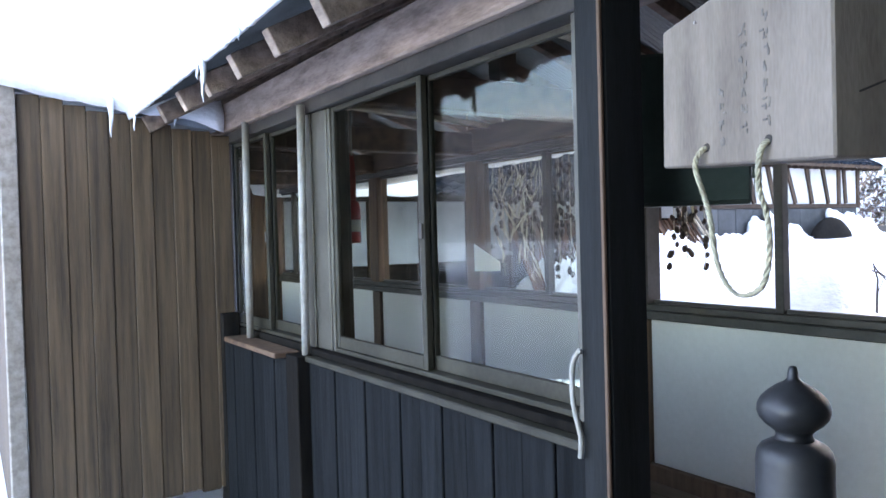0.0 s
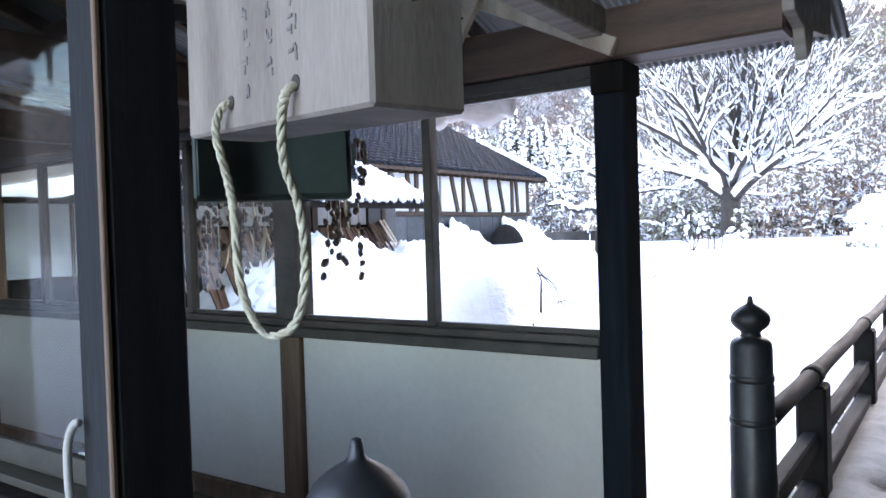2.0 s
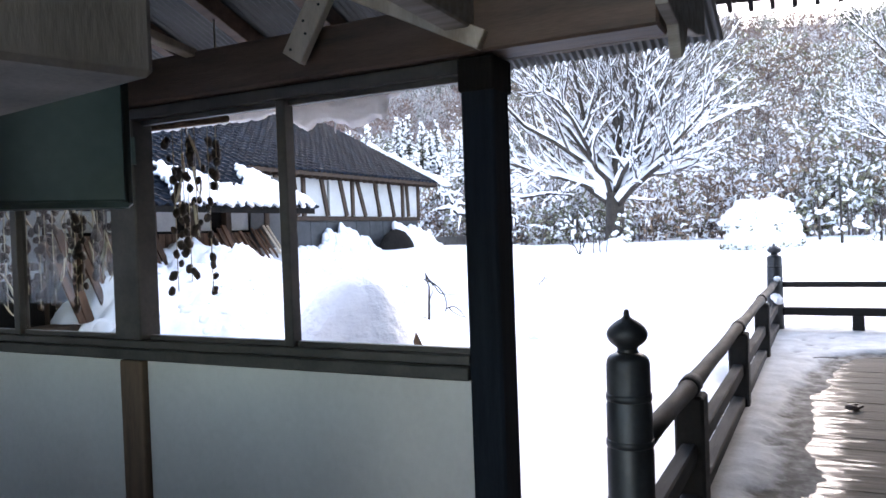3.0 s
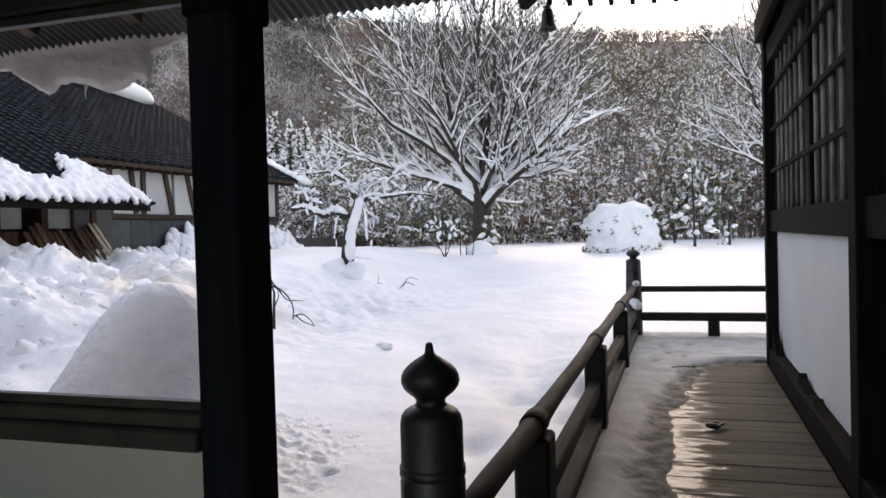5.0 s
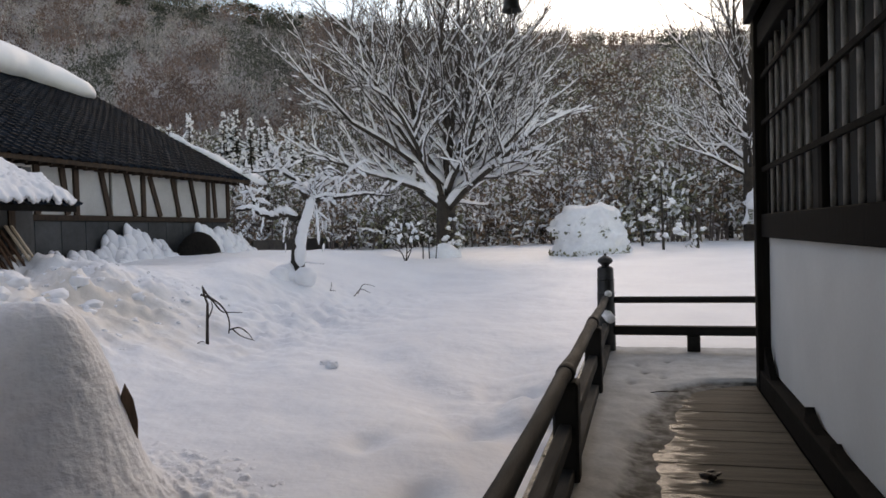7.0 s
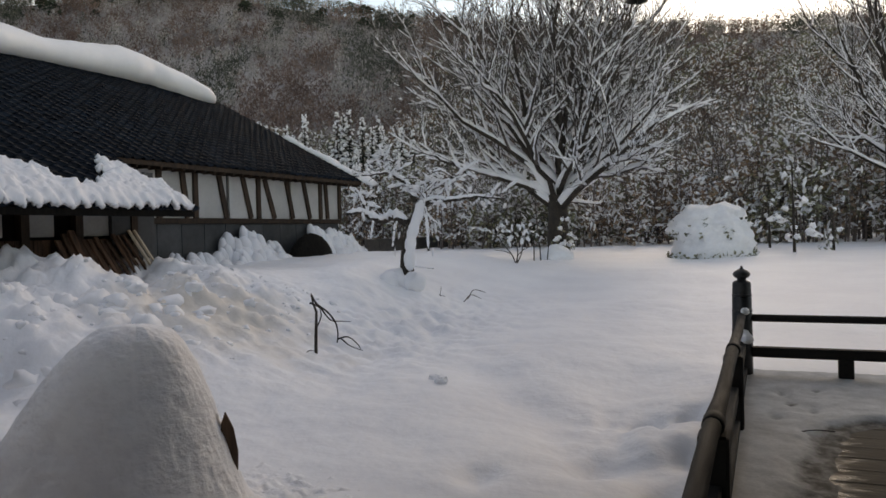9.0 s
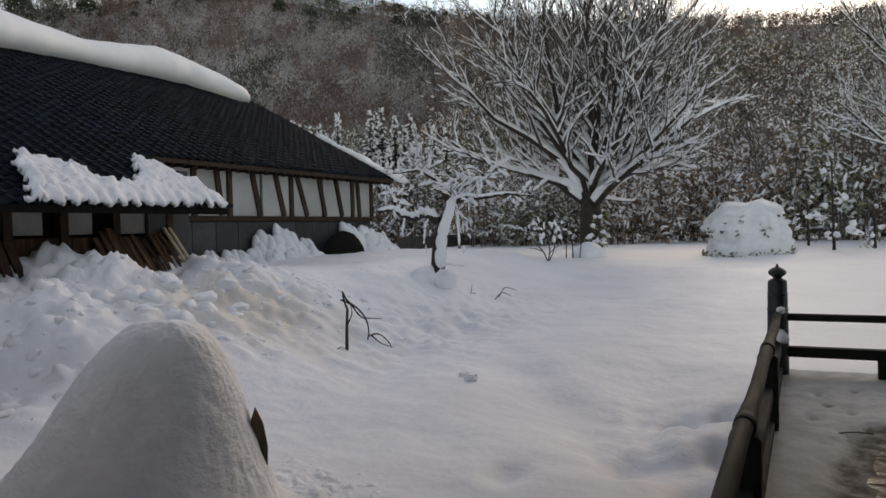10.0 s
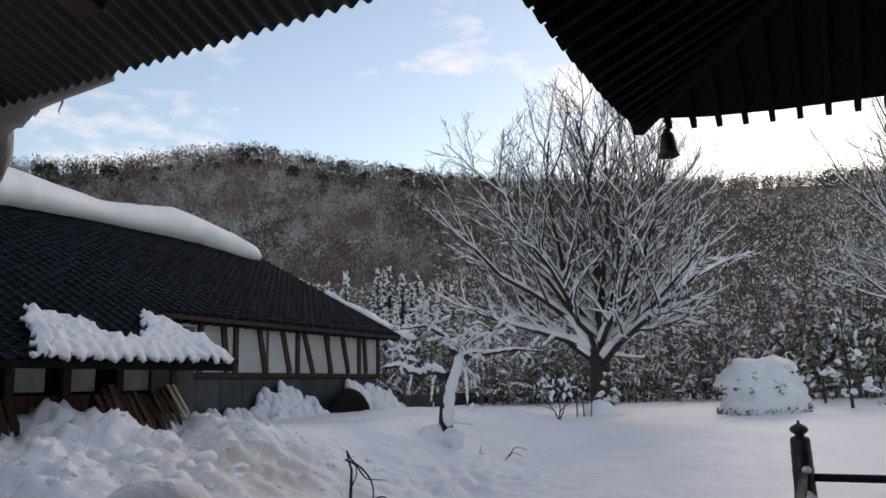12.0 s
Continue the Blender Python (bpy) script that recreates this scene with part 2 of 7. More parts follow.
def slush_material():
    """Deck snow that thins into grey slush where it is only a film."""
    # The grey base holds the eaves' shade as well as the wet snow's tone.
    m = material("deck_snow", (0.40, 0.405, 0.40), (0.60, 0.605, 0.60), 6, 0.9, 0.7, 40, vary=0.0, spec=0.15)
    n, l = m.node_tree.nodes, m.node_tree.links
    b = n["Principled BSDF"]
    old = b.inputs["Base Color"].links[0].from_socket
    geo, sep, rg, mx = n.new("ShaderNodeNewGeometry"), n.new("ShaderNodeSeparateXYZ"), n.new("ShaderNodeMapRange"), n.new("ShaderNodeMixRGB")
    l.new(geo.outputs["Position"], sep.inputs[0])
    no, ad, wet, dirt = n.new("ShaderNodeTexNoise"), n.new("ShaderNodeMath"), n.new("ShaderNodeMapRange"), n.new("ShaderNodeMixRGB")
    no.inputs["Scale"].default_value, no.inputs["Detail"].default_value, no.inputs["Roughness"].default_value = 9.0, 6, 0.65
    l.new(geo.outputs["Position"], no.inputs["Vector"])
    ad.operation, ad.inputs[1].default_value = "MULTIPLY_ADD", 0.030
    l.new(no.outputs["Fac"], ad.inputs[0])
    l.new(sep.outputs["Z"], ad.inputs[2])
    l.new(ad.outputs[0], rg.inputs["Value"])
    rg.inputs["From Min"].default_value, rg.inputs["From Max"].default_value = 0.022, 0.044
    l.new(rg.outputs[0], mx.inputs[0])
    # slush soaked with meltwater is darker and smoother
    wet.inputs["From Min"].default_value, wet.inputs["From Max"].default_value = 0.40, 0.62
    l.new(no.outputs["Fac"], wet.inputs["Value"])
    dirt.inputs[1].default_value, dirt.inputs[2].default_value = (0.050, 0.050, 0.043, 1), (0.21, 0.208, 0.20, 1)
    l.new(wet.outputs[0], dirt.inputs[0])
    l.new(dirt.outputs[0], mx.inputs[1])
    gl = n.new("ShaderNodeMapRange")
    gl.inputs["To Min"].default_value, gl.inputs["To Max"].default_value = 0.8, 0.92
    l.new(rg.outputs[0], gl.inputs["Value"])
    l.new(gl.outputs[0], b.inputs["Roughness"])
    l.new(old, mx.inputs[2])
    l.new(mx.outputs[0], b.inputs["Base Color"])
    return m


SLUSH = slush_material()


def yard_material():
    """Yard snow with a brownish stain where roof snow was dug."""
    m = material("yard_snow", (0.80, 0.81, 0.84), (0.89, 0.90, 0.92), 0.8, 0.55, 0.9, 9, vary=0.0, spec=0.3, deep=0.035)
    n, l = m.node_tree.nodes, m.node_tree.links
    b = n["Principled BSDF"]
    old = b.inputs["Base Color"].links[0].from_socket
    geo, vm, no, sub, rg, mx = n.new("ShaderNodeNewGeometry"), n.new("ShaderNodeVectorMath"), n.new("ShaderNodeTexNoise"), n.new("ShaderNodeMath"), n.new("ShaderNodeMapRange"), n.new("ShaderNodeMixRGB")
    vm.operation = "DISTANCE"
    vm.inputs[1].default_value = (10.3, 6.9, 0.6)
    l.new(geo.outputs["Position"], vm.inputs[0])
    no.inputs["Scale"].default_value, no.inputs["Detail"].default_value = 2.2, 6
    l.new(geo.outputs["Position"], no.inputs["Vector"])
    sub.operation, sub.inputs[1].default_value = "MULTIPLY_ADD", 2.4
    l.new(no.outputs["Fac"], sub.inputs[0])
    l.new(vm.outputs["Value"], sub.inputs[2])
    rg.inputs["From Min"].default_value, rg.inputs["From Max"].default_value = 1.5, 2.9
    rg.inputs["To Min"].default_value, rg.inputs["To Max"].default_value = 0.55, 0.0
    l.new(sub.outputs[0], rg.inputs["Value"])
    l.new(rg.outputs[0], mx.inputs[0])
    mx.inputs[2].default_value = (0.56, 0.46, 0.34, 1)
    l.new(old, mx.inputs[1])
    l.new(mx.outputs[0], b.inputs["Base Color"])
    return m


YARD = yard_material()


def hill_material():
    """Snow and leaf litter on the wooded slope."""
    m = material("hillside", (0.11, 0.09, 0.085), (0.46, 0.44, 0.44), 0.05, 0.95, 0.0, 0.35, vary=0.0)
    return m


HILL = hill_material()
LEAFMIX = material("winter_undergrowth_leaves", (0.085, 0.098, 0.060), (0.265, 0.245, 0.160), 0.5, 0.8, 0.0, 6, vary=0.5, island=True)
LEAFBROWN = material("rust_brown_leaves", (0.150, 0.098, 0.068), (0.31, 0.215, 0.150), 0.5, 0.8, 0.0, 6, vary=0.5, island=True)
CONIFER = material("dark_conifer_needles", (0.012, 0.022, 0.014), (0.035, 0.050, 0.030), 0.5, 0.8, 0.0, 6, vary=0.4, island=True)


# ---- mesh helpers ----
def obj(name, bm, mat, smooth=False):
    me = bpy.data.meshes.new(name)
    bm.to_mesh(me)
    bm.free()
    me.materials.append(mat)
    if smooth:
        me.shade_smooth()
    return new(name, me)


def part(name, bm, mat, parent, label="", smooth=False):
    ob = obj(name, bm, mat, smooth)
    ob.parent = parent
    if label:
        ob["label"] = label
    return ob


def raw(name, verts, faces, mat, smooth=False):
    me = bpy.data.meshes.new(name)
    me.from_pydata(verts, [], faces)
    me.materials.append(mat)
    if smooth:
        me.shade_smooth()
    return new(name, me)


def thing(name, label, category, group="", kind=""):
    return tagged(new(name), label, category, group, kind)


def bx(x0, x1, y0, y1, z0, z1, bevel=0.004, bm=None):
    """A box between two corners, its edges slightly broken."""
    one = bmesh.new()
    bmesh.ops.create_cube(one, size=1, matrix=Matrix.Translation(((x0 + x1) / 2, (y0 + y1) / 2, (z0 + z1) / 2)) @ Matrix.Diagonal((abs(x1 - x0), abs(y1 - y0), abs(z1 - z0), 1)))
    if bevel:
        bmesh.ops.bevel(one, geom=one.edges[:], offset=min(bevel, 0.3 * min(abs(x1 - x0), abs(y1 - y0), abs(z1 - z0))), segments=1, affect="EDGES")
    if bm is None:
        return one
    me = bpy.data.meshes.new("tmp")
    one.to_mesh(me)
    one.free()
    bm.from_mesh(me)
    bpy.data.meshes.remove(me)
    return bm


def bar(a, b, w, h, bevel=0.003):
    """A squared timber from a to b, w wide and h high."""
    a, b = Vector(a), Vector(b)
    d = b - a
    side = d.cross(Vector((0, 0, 1)))
    side = side.normalized() if side.length > 1e-6 else Vector((1, 0, 0))
    up = side.cross(d).normalized()
    m = Matrix((side * w, d, up * h)).transposed().to_4x4()
    m.translation = (a + b) / 2
    bm = bmesh.new()
    bmesh.ops.create_cube(bm, size=1, matrix=m)
    if bevel:
        bmesh.ops.bevel(bm, geom=bm.edges[:], offset=bevel, segments=1, affect="EDGES")
    return bm


def tube_data(verts, faces, pts, radii, n=6, cap=True):
    """Adds a round tapering tube along pts to the lists."""
    pts = [Vector(p) for p in pts]
    base = len(verts)
    ref = Vector((0.31, 0.17, 0.93))
    for i, p in enumerate(pts):
        d = pts[min(i + 1, len(pts) - 1)] - pts[max(i - 1, 0)]
        u = d.cross(ref)
        if u.length < 1e-5 * d.length + 1e-9:
            u = d.cross(Vector((1, 0, 0)))
        u.normalize()
        v = d.cross(u).normalized()
        for k in range(n):
            a = 2 * math.pi * k / n
            verts.append(p + (u * math.cos(a) + v * math.sin(a)) * radii[i])
    for i in range(len(pts) - 1):
        for k in range(n):
            a, b = base + i * n + k, base + i * n + (k + 1) % n
            faces.append((a, b, b + n, a + n))
    if cap:
        faces.append(tuple(base + k for k in range(n))[::-1])
        faces.append(tuple(base + (len(pts) - 1) * n + k for k in range(n)))


def tube(name, pts, radii, mat, n=8, parent=None, label=""):
    v, f = [], []
    if not isinstance(radii, (list, tuple)):
        radii = [radii] * len(pts)
    tube_data(v, f, pts, radii, n)
    ob = raw(name, v, f, mat, True)
    if parent:
        ob.parent = parent
    if label:
        ob["label"] = label
    return ob


def smooth_line(pts, steps=6):
    """Catmull-Rom through the points."""
    p = [Vector(q) for q in pts]
    p = [p[0] * 2 - p[1]] + p + [p[-1] * 2 - p[-2]]
    out = []
    for i in range(1, len(p) - 2):
        for s in range(steps):
            t = s / steps
            out.append(0.5 * (2 * p[i] + (p[i + 1] - p[i - 1]) * t + (2 * p[i - 1] - 5 * p[i] + 4 * p[i + 1] - p[i + 2]) * t * t + (3 * p[i] - p[i - 1] - 3 * p[i + 1] + p[i + 2]) * t ** 3))
    out.append(p[-2])
    return out


def lathe(profile, cx=0.0, cy=0.0, n=28):
    """A turned shape from (radius, height) pairs."""
    bm = bmesh.new()
    rings = []
    for r, z in profile:
        rings.append([bm.verts.new((cx + r * math.cos(2 * math.pi * k / n), cy + r * math.sin(2 * math.pi * k / n), z)) for k in range(n)])
    for a, b in zip(rings, rings[1:]):
        for k in range(n):
            bm.faces.new((a[k], a[(k + 1) % n], b[(k + 1) % n], b[k]))
    bm.faces.new(rings[0][::-1])
    bm.faces.new(rings[-1])
    bmesh.ops.recalc_face_normals(bm, faces=bm.faces[:])
    return bm


def prism(outline, axis, lo, hi, bevel=0.003):
    """An outline in the plane across an axis ('x': (y, z); 'y': (x, z); 'z': (x, y)), from lo to hi."""
    bm = bmesh.new()
    put = {"x": lambda a, b, c: (c, a, b), "y": lambda a, b, c: (a, c, b), "z": lambda a, b, c: (a, b, c)}[axis]
    lower = [bm.verts.new(put(a, b, lo)) for a, b in outline]
    upper = [bm.verts.new(put(a, b, hi)) for a, b in outline]
    bm.faces.new(lower[::-1])
    bm.faces.new(upper)
    n = len(outline)
    for i in range(n):
        bm.faces.new((lower[i], lower[(i + 1) % n], upper[(i + 1) % n], upper[i]))
    bmesh.ops.recalc_face_normals(bm, faces=bm.faces[:])
    if bevel:
        bmesh.ops.bevel(bm, geom=bm.edges[:], offset=bevel, segments=1, affect="EDGES")
    return bm


def fbm(x, y, z=0.0, octaves=4):
    return noise.fractal(Vector((x, y, z)), 1.0, 2.0, octaves)


def step(a, b, x):
    t = min(1.0, max(0.0, (x - a) / (b - a)))
    return t * t * (3 - 2 * t)


def along(table, x):
    """Straight lines through (x, value) pairs."""
    return float(np.interp(x, [a for a, _ in table], [b for _, b in table]))


def shard(verts, faces, m, d, w, n=4):
    """A short tapering clot of snow about m, lying along d."""
    m = Vector(m)
    tube_data(verts, faces, [m - d * 0.5, m - d * 0.1 + Vector((0, 0, w * 0.3)), m + d * 0.25, m + d * 0.5], [w * 0.35, w, w * 0.8, w * 0.25], n, True)


def blob(verts, faces, c, r, squash=0.7, seed=0.0, rings=4, seg=7, rough=0.25):
    """A lumpy rounded clump of snow added to the lists."""
    base = len(verts)
    cx, cy, cz = c
    verts.append((cx, cy, cz + r * squash))
    for i in range(1, rings):
        th = math.pi * i / rings
        for k in range(seg):
            ph = 2 * math.pi * (k + 0.5 * (i % 2)) / seg
            d = Vector((math.sin(th) * math.cos(ph), math.sin(th) * math.sin(ph), math.cos(th)))
            q = r * (1 + rough * noise.noise(d * 1.7 + Vector((seed, seed * 1.3, cx))))
            verts.append((cx + d.x * q, cy + d.y * q, cz + d.z * q * squash))
    verts.append((cx, cy, cz - r * squash))
    for k in range(seg):
        faces.append((base, base + 1 + k, base + 1 + (k + 1) % seg))
    for i in range(rings - 2):
        for k in range(seg):
            a, b = base + 1 + i * seg + k, base + 1 + i * seg + (k + 1) % seg
            faces.append((a, a + seg, b + seg, b))
    last = base + 1 + (rings - 1) * seg
    for k in range(seg):
        faces.append((last, last - seg + (k + 1) % seg, last - seg + k))


# ---- yard: one sheet of snow to the horizon ----
EYE_X, EYE_Y = 3.5, 1.1
BASE = [(0, -0.42), (1.5, -0.40), (4, -0.22), (7, -0.06), (9.5, 0.04), (12, 0.18), (16, 0.36), (22, 0.50), (30, 0.60), (60, 0.65), (700, 0.65)]
TRAIL = [(9.83, 2.36), (9.87, 2.14), (9.90, 1.95), (9.87, 1.77), (9.89, 1.60)]
SIDE_TRAIL = [(7.98, 2.92), (8.55, 2.12), (8.15, 1.78), (7.1, 2.1), (8.75, 1.72)]


def ground_height(x, y):
    r = math.hypot(x - EYE_X, y - EYE_Y)
    z = along(BASE, r)
    # snow thrown off the roof lies in a bank along the farmhouse
    rise = step(4.9, 8.4, y + 0.25 * fbm(x * 0.5, y * 0.5)) * step(6.9, 8.5, x + 0.4 * fbm(x, y, 2.0)) * (1 - step(19.0, 25.0, x))
    bank = rise * (0.86 - 0.31 * step(11, 15, x))
    lumpy = rise * (1 - step(11.3, 13.0, x))
    z += bank * 1.0
    if 7 < y < 10 and 8 < x < 13:
        z += step(7.5, 8.3, y) * (0.28 * math.exp(-((x - 9.7) / 0.45) ** 2) - 0.25 * math.exp(-((x - 10.95) / 0.55) ** 2) + 0.08 * math.exp(-((x - 11.8) / 0.35) ** 2))
    if r < 40:
        z += 0.05 * fbm(x * 0.35, y * 0.35, 3.0)
        z += lumpy * (0.34 * math.sqrt(fbm(x * 1.2, y * 1.2, 7.0, 2) ** 2 + 0.01) + 0.17 * math.sqrt(fbm(x * 3.3, y * 3.3, 2.0, 2) ** 2 + 0.012) + 0.11 * abs(fbm(x * 6.0, y * 6.0, 4.0, 2)) + 0.036 * fbm(x * 15.0, y * 15.0, 4.0, 3) - 0.12)
        z += 0.022 * fbm(x * 1.7, y * 1.7, 9.0)
        # a furrow that runs down to the veranda, and the soft hollow beyond it
        off = ((y - 2.22) - 0.82 * (x - 8.764)) / 1.293
        z -= 0.10 * math.exp(-((off + 0.05) / 0.42) ** 2) * step(7.9, 8.6, x) * (1 - step(10.6, 11.8, x))
        trodden = math.exp(-((x - 9.2) / 1.0) ** 2 - ((y - 2.1) / 0.55) ** 2)
        if trodden > 0.02:
            z += trodden * (0.07 * fbm(x * 2.6, y * 3.4, 17.0, 2) + 0.035 * abs(fbm(x * 6.0, y * 7.0, 5.0, 2)) - 0.02)
        z += 0.030 * fbm(x * 0.9, y * 0.9, 21.0, 2)
        # snow stirred up round the broken branch and the bent tree
        stirred = math.exp(-((x - 13.0) / 2.8) ** 2 - ((y - 5.5) / 1.1) ** 2)
        if stirred > 0.02:
            z += stirred * (0.15 * abs(fbm(x * 1.9, y * 1.9, 13.0, 3)) + 0.085 * abs(fbm(x * 4.6, y * 5.2, 3.0, 2)) + 0.03 * fbm(x * 11.0, y * 12.0, 6.0, 2) - 0.06)
        z -= 0.14 * math.exp(-((x - 10.5) / 0.9) ** 2 - ((y - 2.35) / 0.55) ** 2)
        z += 0.05 * math.exp(-((x - 9.1) / 0.5) ** 2 - ((y - 1.75) / 0.3) ** 2)
        z += 0.26 * math.exp(-((x - 14.3) / 1.2) ** 2 - ((y - 7.1) / 0.8) ** 2)
        for k, (tx, ty) in enumerate(TRAIL + SIDE_TRAIL):
            if abs(x - tx) < 0.6 and abs(y - ty) < 0.6:
                z -= (0.07 + 0.06 * ((k * 37) % 5) / 5) * math.exp(-((x - tx - 0.1 * math.sin(k * 5.0)) / 0.20) ** 2 - ((y - ty + 0.12 * math.sin(k * 3.0)) / 0.13) ** 2)
    return z


def spaced(*runs):
    out = []
    for a, b, s in runs:
        n = max(1, round((b - a) / s))
        out += [a + (b - a) * i / n for i in range(n)]
    return out + [runs[-1][1]]


gx = spaced((-420, -60, 60), (-60, -6, 9), (-6, 4, 0.5), (4, 16, 0.055), (16, 22, 0.2), (22, 45, 0.8), (45, 120, 5), (120, 620, 50))
gy = spaced((-420, -60, 60), (-60, -8, 8), (-8, 1.2, 0.7), (1.2, 9.4, 0.055), (9.4, 20, 0.5), (20, 60, 4), (60, 560, 50))
gv = [(x, y, ground_height(x, y)) for y in gy for x in gx]
nx = len(gx)
gf = [(j * nx + i, j * nx + i + 1, (j + 1) * nx + i + 1, (j + 1) * nx + i) for j in range(len(gy) - 1) for i in range(nx - 1)]
ground = raw("ground", gv, gf, YARD, True)
tagged(ground, "deep untrodden garden snow with soft drifts and footprints", "snow", kind="structure")


# ---- wooded hill beyond ----
RIDGE = [(-80, 8), (-40, 10), (-12, 12.8), (-5, 13.7), (0, 14.2), (8, 14.8), (16, 15.5), (25, 16.3), (30, 17.1), (36, 17.6), (41, 18.3), (46, 17.6), (51, 16.6), (57, 15.7), (80, 14), (120, 10), (180, 8)]
HILL_R0, HILL_R1 = 55.0, 170.0


def hill_height(az, r):
    top = 1.4 + HILL_R1 * math.tan(radians(along(RIDGE, az)))
    t = min(1.15, (r - HILL_R0) / (HILL_R1 - HILL_R0))
    s = max(0.0, t)
    shape = 0.62 * s + 0.38 * s * s if s <= 1 else 1 - 0.9 * (s - 1)
    return 0.5 + (top - 3.5) * shape + 2.6 * s * fbm(az * 0.11, r * 0.03, 5.0) * (1 - 0.6 * step(0.8, 1.0, s))


hv, hf = [], []
azs = [-80 + 2.0 * i for i in range(126)]
rs = [HILL_R0 - 3 + 7.0 * i for i in range(20)]
for az in azs:
    for r in rs:
        a = radians(az)
        hv.append((EYE_X + r * math.cos(a), EYE_Y + r * math.sin(a), hill_height(az, r)))
for i in range(len(azs) - 1):
    for j in range(len(rs) - 1):
        k = i * len(rs) + j
        hf.append((k, k + 1, k + len(rs) + 1, k + len(rs)))
hill = raw("backdrop_hill", hv, hf, HILL, True)
tagged(hill, "steep snowy hillside under bare winter woods", "hill", kind="structure")

rnd = random.Random(11)


def blade(v, f, a, b, wa, wb, turn=0.0):
    """A thin three-sided stick."""
    a, b = Vector(a), Vector(b)
    d = (b - a)
    u = d.cross(Vector((math.cos(turn), math.sin(turn), 0.3)))
    if u.length < 1e-6:
        u = d.cross(Vector((1, 0, 0)))
    u.normalize()
    w = d.cross(u).normalized()
    k = len(v)
    for p, r in ((a, wa), (b, wb)):
        for q in range(3):
            t = 2 * math.pi * q / 3
            v.append(tuple(p + (u * math.cos(t) + w * math.sin(t)) * r))
    for q in range(3):
        f.append((k + q, k + (q + 1) % 3, k + 3 + (q + 1) % 3, k + 3 + q))


HILLGREY = material("distant_rimed_woods", (0.20, 0.185, 0.18), (0.46, 0.445, 0.445), 0.09, 0.95, 0.0, 1.4, vary=0.4, island=True)
HILLRED = material("distant_red_brown_woods", (0.110, 0.073, 0.064), (0.220, 0.158, 0.140), 0.09, 0.95, 0.0, 1.4, vary=0.35, island=True)
HILLDARK = material("distant_dark_evergreens", (0.036, 0.046, 0.038), (0.100, 0.108, 0.088), 0.09, 0.95, 0.0, 1.4, vary=0.35, island=True)


def round_pine(v, f, base, h, w, n=70):
    """An old pine: a bare lean stem under a few flat layers of needles."""
    b = Vector(base)
    for q in range(n):
        layer = rnd.choice((0.55, 0.7, 0.82, 0.93))
        t, k = rnd.uniform(0, 6.28), rnd.random() ** 0.5
        reach = w * (1.25 - layer) * 1.6 * k
        p = b + Vector((math.cos(t) * reach, math.sin(t) * reach, h * layer + rnd.uniform(-0.10, 0.10) * h * (1.1 - k)))
        d1 = Vector((rnd.uniform(-1, 1), rnd.uniform(-1, 1), rnd.uniform(-0.5, 0.5))) * w * 0.20
        d2 = d1.cross(Vector((rnd.uniform(-1, 1), rnd.uniform(-1, 1), rnd.uniform(-1, 1)))).normalized() * w * 0.13
        i = len(v)
        v += [tuple(p - d1), tuple(p + d2), tuple(p + d1), tuple(p - d2)]
        f.append((i, i + 1, i + 2, i + 3))


